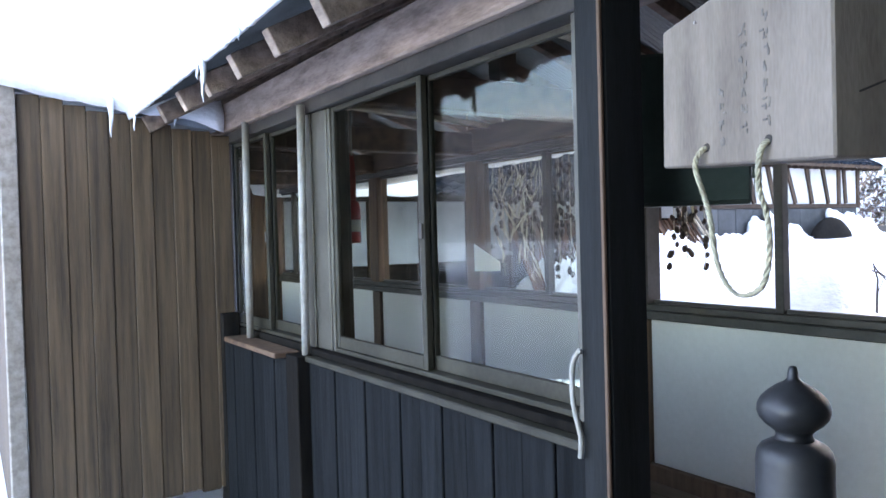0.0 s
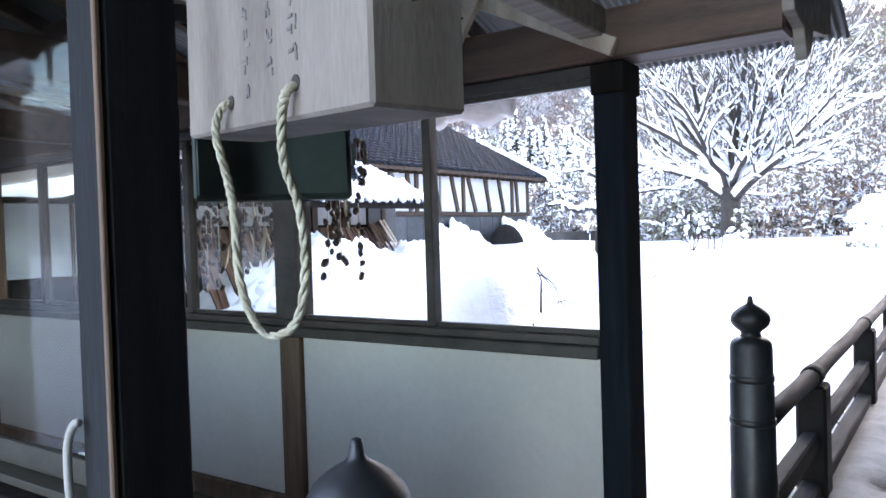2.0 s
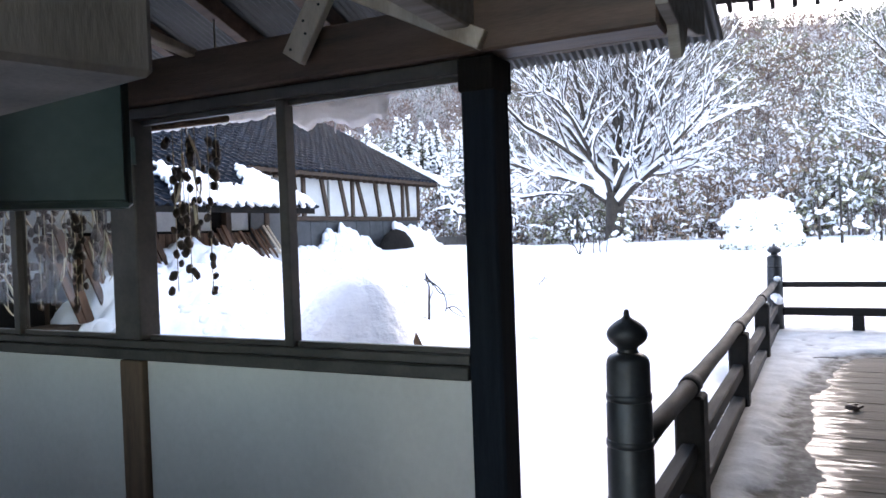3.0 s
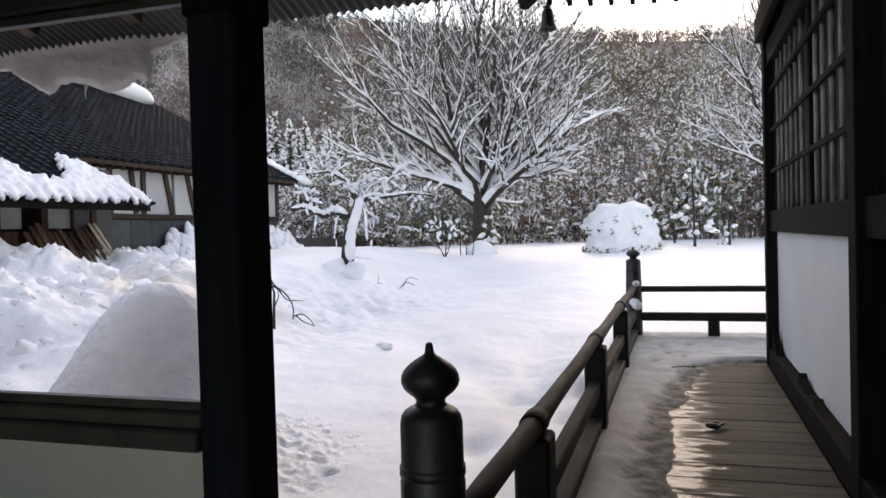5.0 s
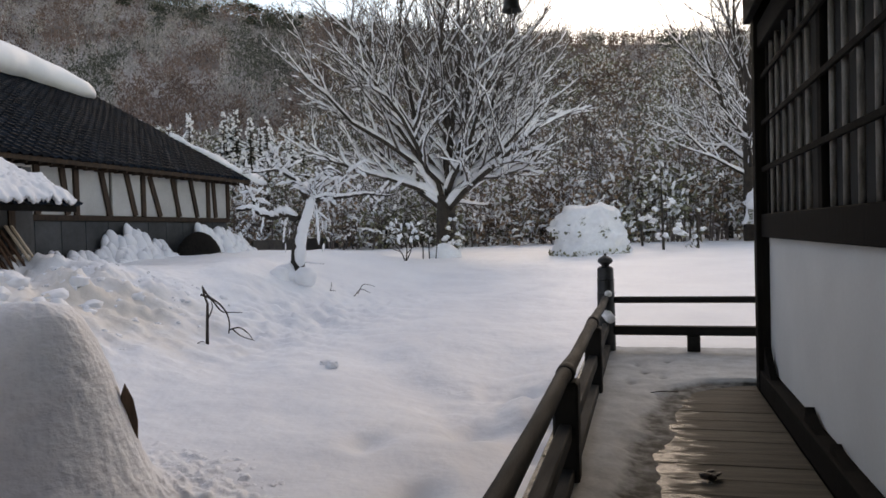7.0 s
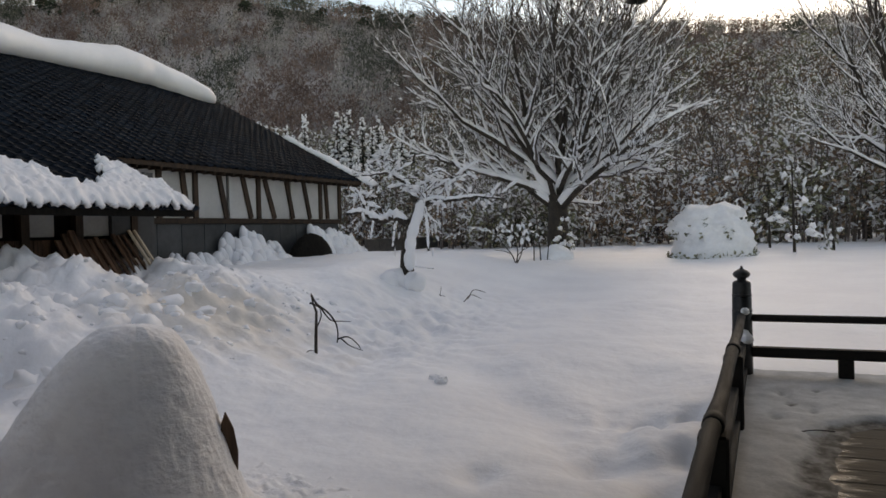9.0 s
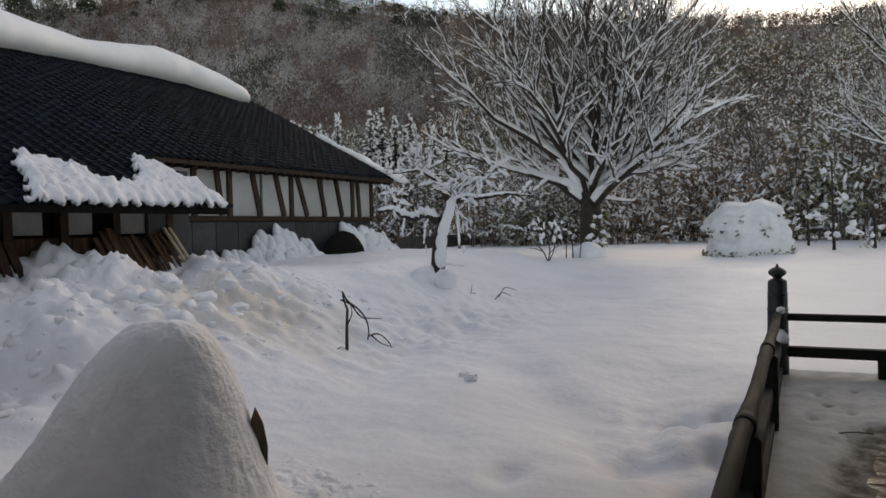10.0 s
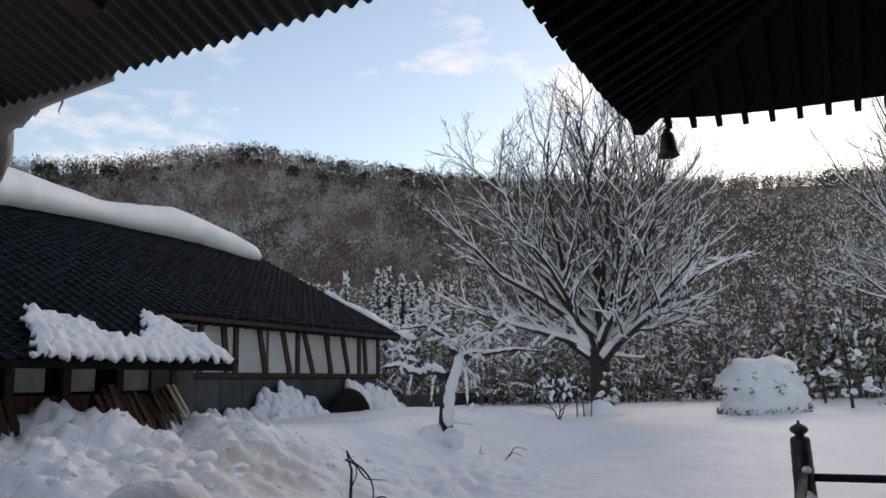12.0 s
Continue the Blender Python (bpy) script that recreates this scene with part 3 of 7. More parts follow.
def far_woods(count):
    """Rounded crowns of fine twigs in grey, red-brown and dark drifts."""
    kinds = [([], []), ([], []), ([], [])]
    tv, tf, cv, cf = [], [], [], []
    for n in range(count):
        az = rnd.uniform(-14, 72)
        s = rnd.random() ** 0.75 if n > 1800 else rnd.uniform(0.90, 1.0)
        r = HILL_R0 + 4 + (HILL_R1 - HILL_R0 - 2) * s
        a = radians(az)
        base = Vector((EYE_X + r * math.cos(a), EYE_Y + r * math.sin(a), hill_height(az, r)))
        drift = fbm(az * 0.16, r * 0.028 + az * 0.05, 1.0) + 0.55 * fbm(az * 0.75, r * 0.12, 7.0) + rnd.uniform(-0.12, 0.12)
        kind = 1 if drift < -0.02 else 0
        if drift > 0.30 or (s > 0.93 and rnd.random() < 0.35):
            kind = 2
        h = rnd.uniform(1.8, 3.6) * (1.15 if kind == 2 else 1.0)
        w = rnd.uniform(0.6, 1.2) * (1.2 if kind else 1.0)
        top = base + Vector((rnd.uniform(-0.2, 0.2), rnd.uniform(-0.2, 0.2), h))
        blade(tv, tf, base - Vector((0, 0, 0.3)), base.lerp(top, 0.7), rnd.uniform(0.035, 0.065), 0.02)
        v, f = kinds[kind]
        for q in range(26):
            k, t, u = rnd.random() ** 0.5, rnd.uniform(0, 6.28), rnd.uniform(-1, 1)
            rim = w * k * math.sqrt(1 - u * u * 0.9)
            p = base.lerp(top, 0.62) + Vector((math.cos(t) * rim, math.sin(t) * rim, 0.42 * h * u))
            d1 = Vector((math.cos(t) * 0.5 + rnd.uniform(-0.5, 0.5), math.sin(t) * 0.5 + rnd.uniform(-0.5, 0.5), rnd.uniform(0.2, 1.1))).normalized() * rnd.uniform(0.16, 0.36)
            d2 = d1.cross(Vector((rnd.uniform(-1, 1), rnd.uniform(-1, 1), rnd.uniform(-1, 1)))).normalized() * rnd.uniform(0.045, 0.11)
            i = len(v)
            v += [tuple(p - d1), tuple(p + d2), tuple(p + d1), tuple(p - d2)]
            f.append((i, i + 1, i + 2, i + 3))
    # dark pines crown the ridge in small groups
    for az, size, many in ((54.2, 3.6, 3), (50.8, 5.4, 1), (52.3, 2.8, 2), (47.0, 2.6, 3), (44.2, 2.8, 4), (40.6, 3.6, 4), (38.3, 3.0, 4), (35.5, 2.8, 5), (32.6, 3.0, 4), (29.8, 3.4, 5), (26.5, 3.0, 6), (23.5, 3.2, 6), (20.0, 3.0, 6)):
        for k in range(many):
            q = az + rnd.uniform(-0.30, 0.30) * many
            r = HILL_R1 - rnd.uniform(1, 16)
            a = radians(q)
            base = (EYE_X + r * math.cos(a), EYE_Y + r * math.sin(a), hill_height(q, r) - 0.2)
            h = size * rnd.uniform(0.75, 1.1)
            blade(tv, tf, base, (base[0], base[1], base[2] + h * 0.9), 0.10, 0.04)
            round_pine(cv, cf, base, h * 1.1, h * 0.50, 110)
    tagged(raw("hill_trees", *kinds[0], HILLGREY), "grey rime-covered woods on the hill", "trees", kind="stuff")
    tagged(raw("hill_trees", *kinds[1], HILLRED), "red-brown leafless woods on the hill", "trees", kind="stuff")
    tagged(raw("hill_trees", *kinds[2], HILLDARK), "dark evergreen woods on the hill", "trees", kind="stuff")
    tagged(raw("hill_trunks", tv, tf, HILLGREY), "thin pale trunks of the hill's woods", "trees", kind="stuff")
    tagged(raw("hill_pines", cv, cf, CONIFER), "dark scattered pines along the hill's ridge", "trees", kind="stuff")


far_woods(13000)


def undergrowth(count):
    """The tangled snowy wood at the end of the garden."""
    lv, lf, bv, bf, sv, sf, tv, tf = [], [], [], [], [], [], [], []
    for n in range(count):
        az = rnd.uniform(-13, 46)
        r = 33 + (112 if az < 23 + 3 * rnd.random() else 40) * rnd.random() ** (1.5 if az < 23 else 1.2)
        if az > 24:
            r += 12
        a = radians(az)
        x, y = EYE_X + r * math.cos(a), EYE_Y + r * math.sin(a)
        z = max(ground_height(x, y), hill_height(az, r) - 0.2)
        h = rnd.uniform(1.6, 5.2) * (0.75 + 0.5 * step(33, 52, r)) * (1.0 + 0.55 * (1 - step(-6, 10, az))) * (0.65 + 0.35 * (1 - step(26, 34, az)))
        far = max(1.0, r / 62)
        rusty = fbm(az * 0.18, r * 0.05, 12.0) + rnd.uniform(-0.3, 0.3) > 0.02
        top = Vector((x + rnd.uniform(-0.5, 0.5), y + rnd.uniform(-0.5, 0.5), z + h))
        blade(tv, tf, (x, y, z - 0.3), top, 0.05, 0.012)
        for q in range(9):
            u = rnd.uniform(0.08, 0.9)
            t = rnd.uniform(0, 6.28)
            p = Vector((x, y, z)).lerp(top, u)
            w = rnd.uniform(0.5, 1.5) * far
            e = p + Vector((math.cos(t) * w, math.sin(t) * w, rnd.uniform(-0.1, 0.8)))
            blade(tv, tf, p, e, 0.026, 0.008, t)
            for c in range(12):
                k = rnd.random()
                m = p.lerp(e, 0.25 + 0.8 * k) + Vector((rnd.uniform(-0.3, 0.3), rnd.uniform(-0.3, 0.3), rnd.uniform(-0.35, 0.15)))
                s1 = rnd.uniform(0.05, 0.14) * far
                d1 = Vector((rnd.uniform(-1, 1), rnd.uniform(-1, 1), rnd.uniform(-1, 0.6))).normalized() * s1
                d2 = d1.cross(Vector((rnd.uniform(-1, 1), rnd.uniform(-1, 1), rnd.uniform(-1, 1)))).normalized() * s1 * 0.6
                vv, ff = (bv, bf) if rusty else (lv, lf)
                i = len(vv)
                vv += [tuple(m - d1), tuple(m + d2), tuple(m + d1), tuple(m - d2)]
                ff.append((i, i + 1, i + 2, i + 3))
            for c in range(4):
                k = rnd.uniform(0.3, 1.0)
                m = p.lerp(e, k) + Vector((rnd.uniform(-0.2, 0.2), rnd.uniform(-0.2, 0.2), rnd.uniform(-0.2, 0.1)))
                d = Vector((rnd.uniform(-1, 1), rnd.uniform(-1, 1), rnd.uniform(-1.3, 0.5))).normalized() * rnd.uniform(0.10, 0.42) * far ** 0.6
                ww = rnd.uniform(0.025, 0.080) * far ** 0.7
                tube_data(sv, sf, [m - d * 0.5, m + Vector((0, 0, 0.03)), m + d * 0.5], [ww * 0.5, ww, ww * 0.6], 3, False)
    tagged(raw("undergrowth_leaves", lv, lf, LEAFMIX), "olive evergreen leaves of the snowy undergrowth", "undergrowth", kind="stuff")
    tagged(raw("undergrowth_brown_leaves", bv, bf, LEAFBROWN), "rust-brown withered leaves of the undergrowth", "undergrowth", kind="stuff")
    tagged(raw("undergrowth_stems", tv, tf, TWIGBROWN), "thin tangled stems of the garden's edge", "undergrowth", kind="stuff")
    tagged(raw("undergrowth_snow", sv, sf, SNOW_CLUMP), "snow clumps loading the undergrowth", "snow", kind="stuff")


undergrowth(2400)


# ---- main hall: veranda wall, deck and eaves ----
hall_wall = thing("wall_hall", "hall wall of dark timber with a white plaster bay", "wall", kind="structure")
part("wall_core", bx(-2.3, 9.36, -0.30, -0.06, -0.3, 4.3, 0), BLACKWOOD, hall_wall)
part("end_wall", bx(9.20, 9.36, -7.0, -0.301, -0.3, 4.3, 0), BLACKWOOD, hall_wall)
for x0, x1 in ((9.26, 9.40), (5.762, 5.915), (4.30, 4.45), (2.45, 2.60), (0.60, 0.75), (-1.3, -1.15)):
    part("post", bx(x0, x1, -0.06, 0.095, 0.0, 4.2, 0.006), BLACKWOOD, hall_wall)
part("plaster_panel", bx(5.917, 9.258, -0.058, 0.004, 0.166, 1.180, 0.002), PLASTER, hall_wall, "white plaster panel")
part("ground_beam", bx(5.917, 9.258, -0.058, 0.088, 0.0, 0.160, 0.006), BLACKWOOD, hall_wall)
part("window_beam", bx(5.917, 9.258, -0.058, 0.060, 1.184, 1.360, 0.006), BLACKWOOD, hall_wall)
part("head_beam", bx(5.917, 9.258, -0.058, 0.070, 2.62, 2.80, 0.006), BLACKWOOD, hall_wall)
part("beam_rail", bx(-2.3, 9.40, 0.097, 0.150, 2.84, 3.05, 0.006), BLACKWOOD, hall_wall)
for x0, x1 in ((4.452, 5.760), (2.602, 4.298), (0.752, 2.448), (-1.148, 0.598), (-2.28, -1.302)):
    part("ground_beam", bx(x0, x1, -0.058, 0.088, 0.0, 0.160, 0.006), BLACKWOOD, hall_wall)
    part("middle_beam", bx(x0, x1, -0.058, 0.060, 1.184, 1.360, 0.006), BLACKWOOD, hall_wall)
    n = 8
    for i in range(n):
        a = x0 + (x1 - x0) * i / n
        part("plank", bx(a + 0.002, a + (x1 - x0) / n - 0.002, -0.058, -0.02 + 0.006 * (i % 2), 0.163, 1.18, 0.003), BLACKWOOD, hall_wall)
        part("plank", bx(a + 0.002, a + (x1 - x0) / n - 0.002, -0.058, -0.02 + 0.006 * (i % 2), 1.363, 3.6, 0.003), BLACKWOOD, hall_wall)

for x, h in ((9.02, 0.20), (7.55, 0.09), (6.95, 0.05)):
    wedge = obj("wood_wedge", prism([(x - 0.16, 0.161), (x + 0.14, 0.161), (x + 0.11, 0.161 + h), (x + 0.06, 0.161 + h * 0.7)], "y", 0.02, 0.07, 0.002), BLACKWOOD)
    tagged(wedge, "dark splintered wedge lying on the ground beam", "wood scrap", "wedges along the ground beam")

lattice = thing("window_lattice", "dark wooden lattice window above the plaster panel", "window", kind="structure")
# Black sheet stands in for the unlit dark behind the bars.
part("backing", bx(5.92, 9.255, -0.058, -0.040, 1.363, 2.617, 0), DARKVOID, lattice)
BARS = (8.98, 8.73, 8.46, 8.21, 7.955, 7.73, 7.17, 6.92, 6.665, 6.405)
for i, x in enumerate(BARS):
    part("vertical_bar", lathe([(0.016, 1.362), (0.016, 2.618)], x, 0.014, 10), BARWOOD, lattice, "pale round window bar", True)
for x in (7.45, 6.10, 9.18):
    part("stile", bx(x - 0.045, x + 0.045, -0.036, 0.020, 1.362, 2.618, 0.003), BLACKWOOD, lattice)
for z in (1.70, 2.05, 2.40):
    part("cross_bar", bx(5.919, 9.256, 0.032, 0.052, z - 0.018, z + 0.018, 0.003), BLACKWOOD, lattice)

deck_frame = thing("floor_deck", "wet weathered veranda boards with melting snow", "floor", kind="structure")
part("edge_beam", bx(-3.0, 11.10, 1.40, 1.50, -0.30, -0.045, 0.008), BLACKWOOD, deck_frame)
part("end_beam", bx(11.0, 11.10, -4.0, 1.396, -0.30, -0.045, 0.008), BLACKWOOD, deck_frame)
part("underside", bx(-3.0, 10.99, -0.05, 1.39, -0.20, -0.045, 0), BLACKWOOD, deck_frame)
part("side_underside", bx(9.42, 10.99, -4.0, -0.052, -0.20, -0.045, 0), BLACKWOOD, deck_frame)
for x in (-2.0, 0.0, 2.0, 4.0, 6.0, 8.0, 10.9):
    part("support", bx(x - 0.07, x + 0.07, 1.26, 1.398, -1.2, -0.202, 0.006), BLACKWOOD, deck_frame)


def deck_boards():
    me = None
    r = random.Random(5)
    x = -2.4
    i = 0
    while x < 9.40:
        w = 0.243
        if me is None:
            ob = part("plank", bx(0.002, w - 0.002, 0.09, 1.52, -0.042, 0.0, 0.004), DECK, deck_frame)
            me = ob.data
        else:
            ob = new("plank", me)
            ob.parent = deck_frame
        ob.location = (x, 0, r.uniform(-0.004, 0.0))
        ob.rotation_euler = (0, r.uniform(-0.006, 0.006), 0)
        x += w
        i += 1
    me2 = None
    for k in range(9):
        if me2 is None:
            ob = part("plank", bx(0.002, 0.188, -4.0, 1.52, -0.042, 0.0, 0.004), DECK, deck_frame)
            me2 = ob.data
        else:
            ob = new("plank", me2)
            ob.parent = deck_frame
        ob.location = (9.405 + k * 0.19, 0, r.uniform(-0.004, 0.0))


deck_boards()

SNOWEDGE = [(-2.5, 1.60), (2.2, 1.45), (3.2, 1.15), (4.2, 0.98), (5.7, 0.90), (6.7, 0.94), (7.6, 0.88), (8.2, 0.80), (8.9, 0.72), (9.2, 0.56), (9.42, 0.30), (9.6, -0.3), (9.9, -4), (11.2, -4)]


def deck_snow():
    xs = spaced((2.2, 11.08, 0.028))
    ys = spaced((-2.0, 0.0, 0.2), (0.0, 1.50, 0.025))
    h, v, f = {}, [], []
    for j, y in enumerate(ys):
        for i, x in enumerate(xs):
            if x < 9.44 and y < 0.10:
                continue
            edge = along(SNOWEDGE, x) + 0.07 * fbm(x * 3.0, y * 3.0, 4.0) + 0.03 * fbm(x * 11, y * 11, 1.0)
            d = y - edge if x < 9.5 else max(y - edge, 0.4)
            if d < -0.14:
                continue
            if 4.6 < x < 9.9 and y > 1.405 + 0.02 * fbm(x * 6, y * 6, 2.0):
                continue
            t = 0.040 * step(0.04, 0.24, d) + 0.026 * step(-0.12, 0.0, d) - 0.020 + 0.006 * fbm(x * 4, y * 4, 6.0) * step(0.05, 0.3, d) + 0.004 * fbm(x * 16, y * 16, 3.0) * step(-0.02, 0.1, d)
            for px, py in ((9.75, 0.95), (9.55, 0.80), (10.1, 1.0), (9.3, 1.05), (10.3, 0.75), (5.1, 1.12), (4.6, 1.18), (6.0, 1.1)):
                t -= 0.03 * math.exp(-((x - px) / 0.12) ** 2 - ((y - py) / 0.055) ** 2)
            if y > 1.44:
                t *= max(0.0, (1.51 - y) / 0.07)
            h[i, j] = len(v)
            v.append((x, y, t if d < 0.02 else max(0.002, t)))
    for (i, j) in h:
        q = ((i, j), (i + 1, j), (i + 1, j + 1), (i, j + 1))
        if all(k in h for k in q):
            f.append(tuple(h[k] for k in q))
    ob = raw("deck_snow", v, f, SLUSH, True)
    return tagged(ob, "melting snow and grey slush along the veranda's outer edge", "snow")


deck_snow()

leaf_pile = thing("wet_leaves", "small clump of wet brown leaves on the boards", "leaves")
for k in range(7):
    a = k * 0.9
    bm = bmesh.new()
    bmesh.ops.create_icosphere(bm, subdivisions=1, radius=0.036, matrix=Matrix.Translation((7.05 + 0.028 * math.cos(a * 2.3), 0.62 + 0.034 * math.sin(a * 1.7), 0.012 + 0.004 * k)) @ Matrix.Rotation(a, 4, "Z") @ Matrix.Rotation(0.5 * math.sin(a * 3), 4, "X") @ Matrix.Diagonal((1.0, 0.6, 0.30, 1)))
    part("leaf", bm, FRUIT, leaf_pile)

twig = tube("fallen_twig", smooth_line([(9.02, 0.70, 0.026), (8.98, 0.82, 0.036), (8.90, 0.92, 0.036), (8.88, 0.98, 0.036)]), 0.004, BARK, 5)
tagged(twig, "thin dark twig lying on the deck snow", "twig")


# ---- newel posts and railing ----
SHAFT = [(0.073, 0.0), (0.073, 0.45), (0.071, 0.455), (0.071, 0.60), (0.069, 0.605), (0.069, 0.74), (0.0665, 0.745), (0.066, 0.862), (0.063, 0.878), (0.056, 0.888), (0.044, 0.895), (0.035, 0.899)]
FINIAL = [(0.034, 0.8995), (0.031, 0.905), (0.031, 0.912), (0.038, 0.919), (0.050, 0.928), (0.058, 0.938), (0.062, 0.950), (0.061, 0.962), (0.055, 0.974), (0.043, 0.986), (0.029, 0.996), (0.016, 1.003), (0.010, 1.009), (0.0085, 1.022), (0.0065, 1.029), (0.002, 1.031)]


def newel_post(name_label):
    t = thing("newel_post", name_label, "post", "newel posts of the veranda railing")
    shaft = part("shaft", lathe(SHAFT), METALPOST, t, smooth=True)
    part("finial", lathe(FINIAL), METALPOST, t, "onion-shaped dark metal finial", True)
    part("band", lathe([(0.0668, 0.752), (0.0700, 0.754), (0.0700, 0.772), (0.0664, 0.774)]), METALPOST, shaft, smooth=True)
    part("band", lathe([(0.0694, 0.612), (0.0725, 0.614), (0.0725, 0.632), (0.0690, 0.634)]), METALPOST, shaft, smooth=True)
    return t


first = newel_post("dark round newel post with an onion-shaped finial")
first.matrix_basis = pose(1.738, 1.315, 0.0)
copy_thing(first, pose(3.663, 1.315, 0.0, 0, 0, 40))
corner_post = copy_thing(first, pose(10.847, 1.315, 0.0, 0, 0, 80) @ Matrix.Diagonal((1.22, 1.22, 1.0, 1.0)))
corner_post["label"] = "dark newel post at the snowy veranda corner"

railing = thing("railing", "dark weathered veranda railing with a round top rail", "railing", "veranda railing")
handrail = tube("top_rail", [(3.735 + i * 0.355, 1.315 + 0.003 * math.sin(i), 0.572 + 0.004 * math.sin(i * 1.7)) for i in range(21)], [0.036 + (0.006 if i in (3, 9, 14) else 0) for i in range(21)], RAILWOOD, 12, railing, "round handrail worn pale on top")
STRUTS = (4.80, 6.82, 8.86)
for x in STRUTS:
    part("strut", bx(x - 0.075, x + 0.075, 1.252, 1.378, 0.005, 0.536, 0.012), RAILWOOD, railing)
    part("collar", lathe([(0.041, -0.06), (0.047, -0.055), (0.047, 0.055), (0.041, 0.06)], n=16), RAILWOOD, handrail, smooth=True).matrix_basis = pose(x, 1.315, 0.572, 0, 90, 0)
stops = (3.682,) + STRUTS + (10.83,)
for a, b in zip(stops, stops[1:]):
    part("middle_rail", bx(a + 0.077, b - 0.077, 1.282, 1.348, 0.250, 0.335, 0.008), RAILWOOD, railing)
    part("bottom_rail", bx(a + 0.077, b - 0.077, 1.275, 1.355, 0.046, 0.115, 0.008), RAILWOOD, railing)
end_rail = thing("railing", "low dark railing across the veranda end", "railing", "veranda railing")
tube("top_rail", [(10.847, 1.245 - i * 0.3, 0.556) for i in range(19)], 0.034, RAILWOOD, 12, end_rail)
part("middle_rail", bx(10.80, 10.894, -4.0, 1.238, 0.205, 0.295, 0.008), RAILWOOD, end_rail)
for y in (0.477, -0.9, -2.3):
    part("strut", bx(10.795, 10.90, y - 0.06, y + 0.06, 0.03, 0.203, 0.006), RAILWOOD, end_rail)
sv, sf = [], []
for k in range(5):
    blob(sv, sf, (10.70 + 0.03 * k, 1.27 + 0.015 * k, 0.385 + 0.012 * k), 0.055, 0.9, k, 5, 9)
blob(sv, sf, (10.74, 1.285, 0.625), 0.038, 0.9, 9, 5, 9)
tagged(raw("rail_snow", sv, sf, SNOW_CLUMP, True), "small lumps of snow stuck at the corner post", "snow")


# ---- main roof eaves ----
EX, EY, EZ = 10.5, 2.40, 3.84
PITCH = 0.34
roof = thing("roof_hall", "dark timber underside of the deep hall eaves", "roof", kind="structure")


def sag(x):
    """The front eave sweeps up towards its corner."""
    return 0.24 * (1 - math.exp(-(EX - x) / 1.0))


def side_sag(y):
    """The eave round the corner dips away more gently."""
    return 0.20 * (1 - math.exp(-max(0.0, EY - y) / 1.0))


def roof_slab():
    bm = bmesh.new()
    up = 3.6
    xs = spaced((-2.3, EX, 0.45))
    quads = []
    for x0, x1 in zip(xs, xs[1:]):
        r0, r1 = min(up, EX - x0), min(up, EX - x1)
        quads.append([(x0, EY, EZ - sag(x0)), (x1, EY, EZ - sag(x1)), (x1, EY - r1, EZ + r1 * PITCH), (x0, EY - r0, EZ + r0 * PITCH)])
    quads[-1] = quads[-1][:2] + quads[-1][3:]
    ys = spaced((-8.0, EY, 0.45))
    for y0, y1 in zip(ys, ys[1:]):
        r0, r1 = min(up, EY - y0), min(up, EY - y1)
        quads.append([(EX, y1, EZ - side_sag(y1)), (EX, y0, EZ - side_sag(y0)), (EX - r0, y0, EZ + r0 * PITCH), (EX - r1, y1, EZ + r1 * PITCH)][:4 if r1 > 0 else 3])
    for quad in quads:
        a = [bm.verts.new((x, y, z + 0.03)) for x, y, z in quad]
        b = [bm.verts.new((x, y, z + 0.09)) for x, y, z in quad]
        n = len(quad)
        bm.faces.new(a)
        bm.faces.new(b[::-1])
        for i in range(n):
            bm.faces.new((a[i], a[(i + 1) % n], b[(i + 1) % n], b[i]))
    bmesh.ops.remove_doubles(bm, verts=bm.verts[:], dist=0.001)
    bmesh.ops.recalc_face_normals(bm, faces=bm.faces[:])
    return bm


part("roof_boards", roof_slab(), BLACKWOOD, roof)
ends = spaced((-2.3, EX + 0.02, 0.64))
for x0, x1 in zip(ends, ends[1:]):
    part("fascia", bar((x0 - 0.004, EY + 0.02, EZ + 0.075 - sag(min(x0, EX))), (x1 + 0.004, EY + 0.02, EZ + 0.075 - sag(min(x1, EX))), 0.03, 0.09), BLACKWOOD, roof)
ends = spaced((-8.0, EY, 0.6))
for y0, y1 in zip(ends, ends[1:]):
    part("fascia", bar((EX + 0.02, y0 - 0.004, EZ + 0.075 - side_sag(y0)), (EX + 0.02, y1 + 0.004, EZ + 0.075 - side_sag(y1)), 0.03, 0.09), BLACKWOOD, roof)
part("hip_rafter", bar((EX - 3.0, EY - 3.0, EZ + 3.0 * PITCH - 0.10), (EX + 0.12, EY + 0.06, EZ - 0.03), 0.14, 0.18, 0.03), BLACKWOOD, roof)
x = -0.5
while x < EX - 0.15:
    reach = min(3.2, EX - x)
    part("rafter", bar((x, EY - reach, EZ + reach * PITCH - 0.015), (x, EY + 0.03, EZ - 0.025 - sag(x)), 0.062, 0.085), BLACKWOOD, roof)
    x += 0.225
y = 2.132
while y > -6:
    reach = min(3.2, EY - y)
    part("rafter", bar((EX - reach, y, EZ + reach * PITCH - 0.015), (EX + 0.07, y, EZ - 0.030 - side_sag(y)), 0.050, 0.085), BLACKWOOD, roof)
    y -= 0.222

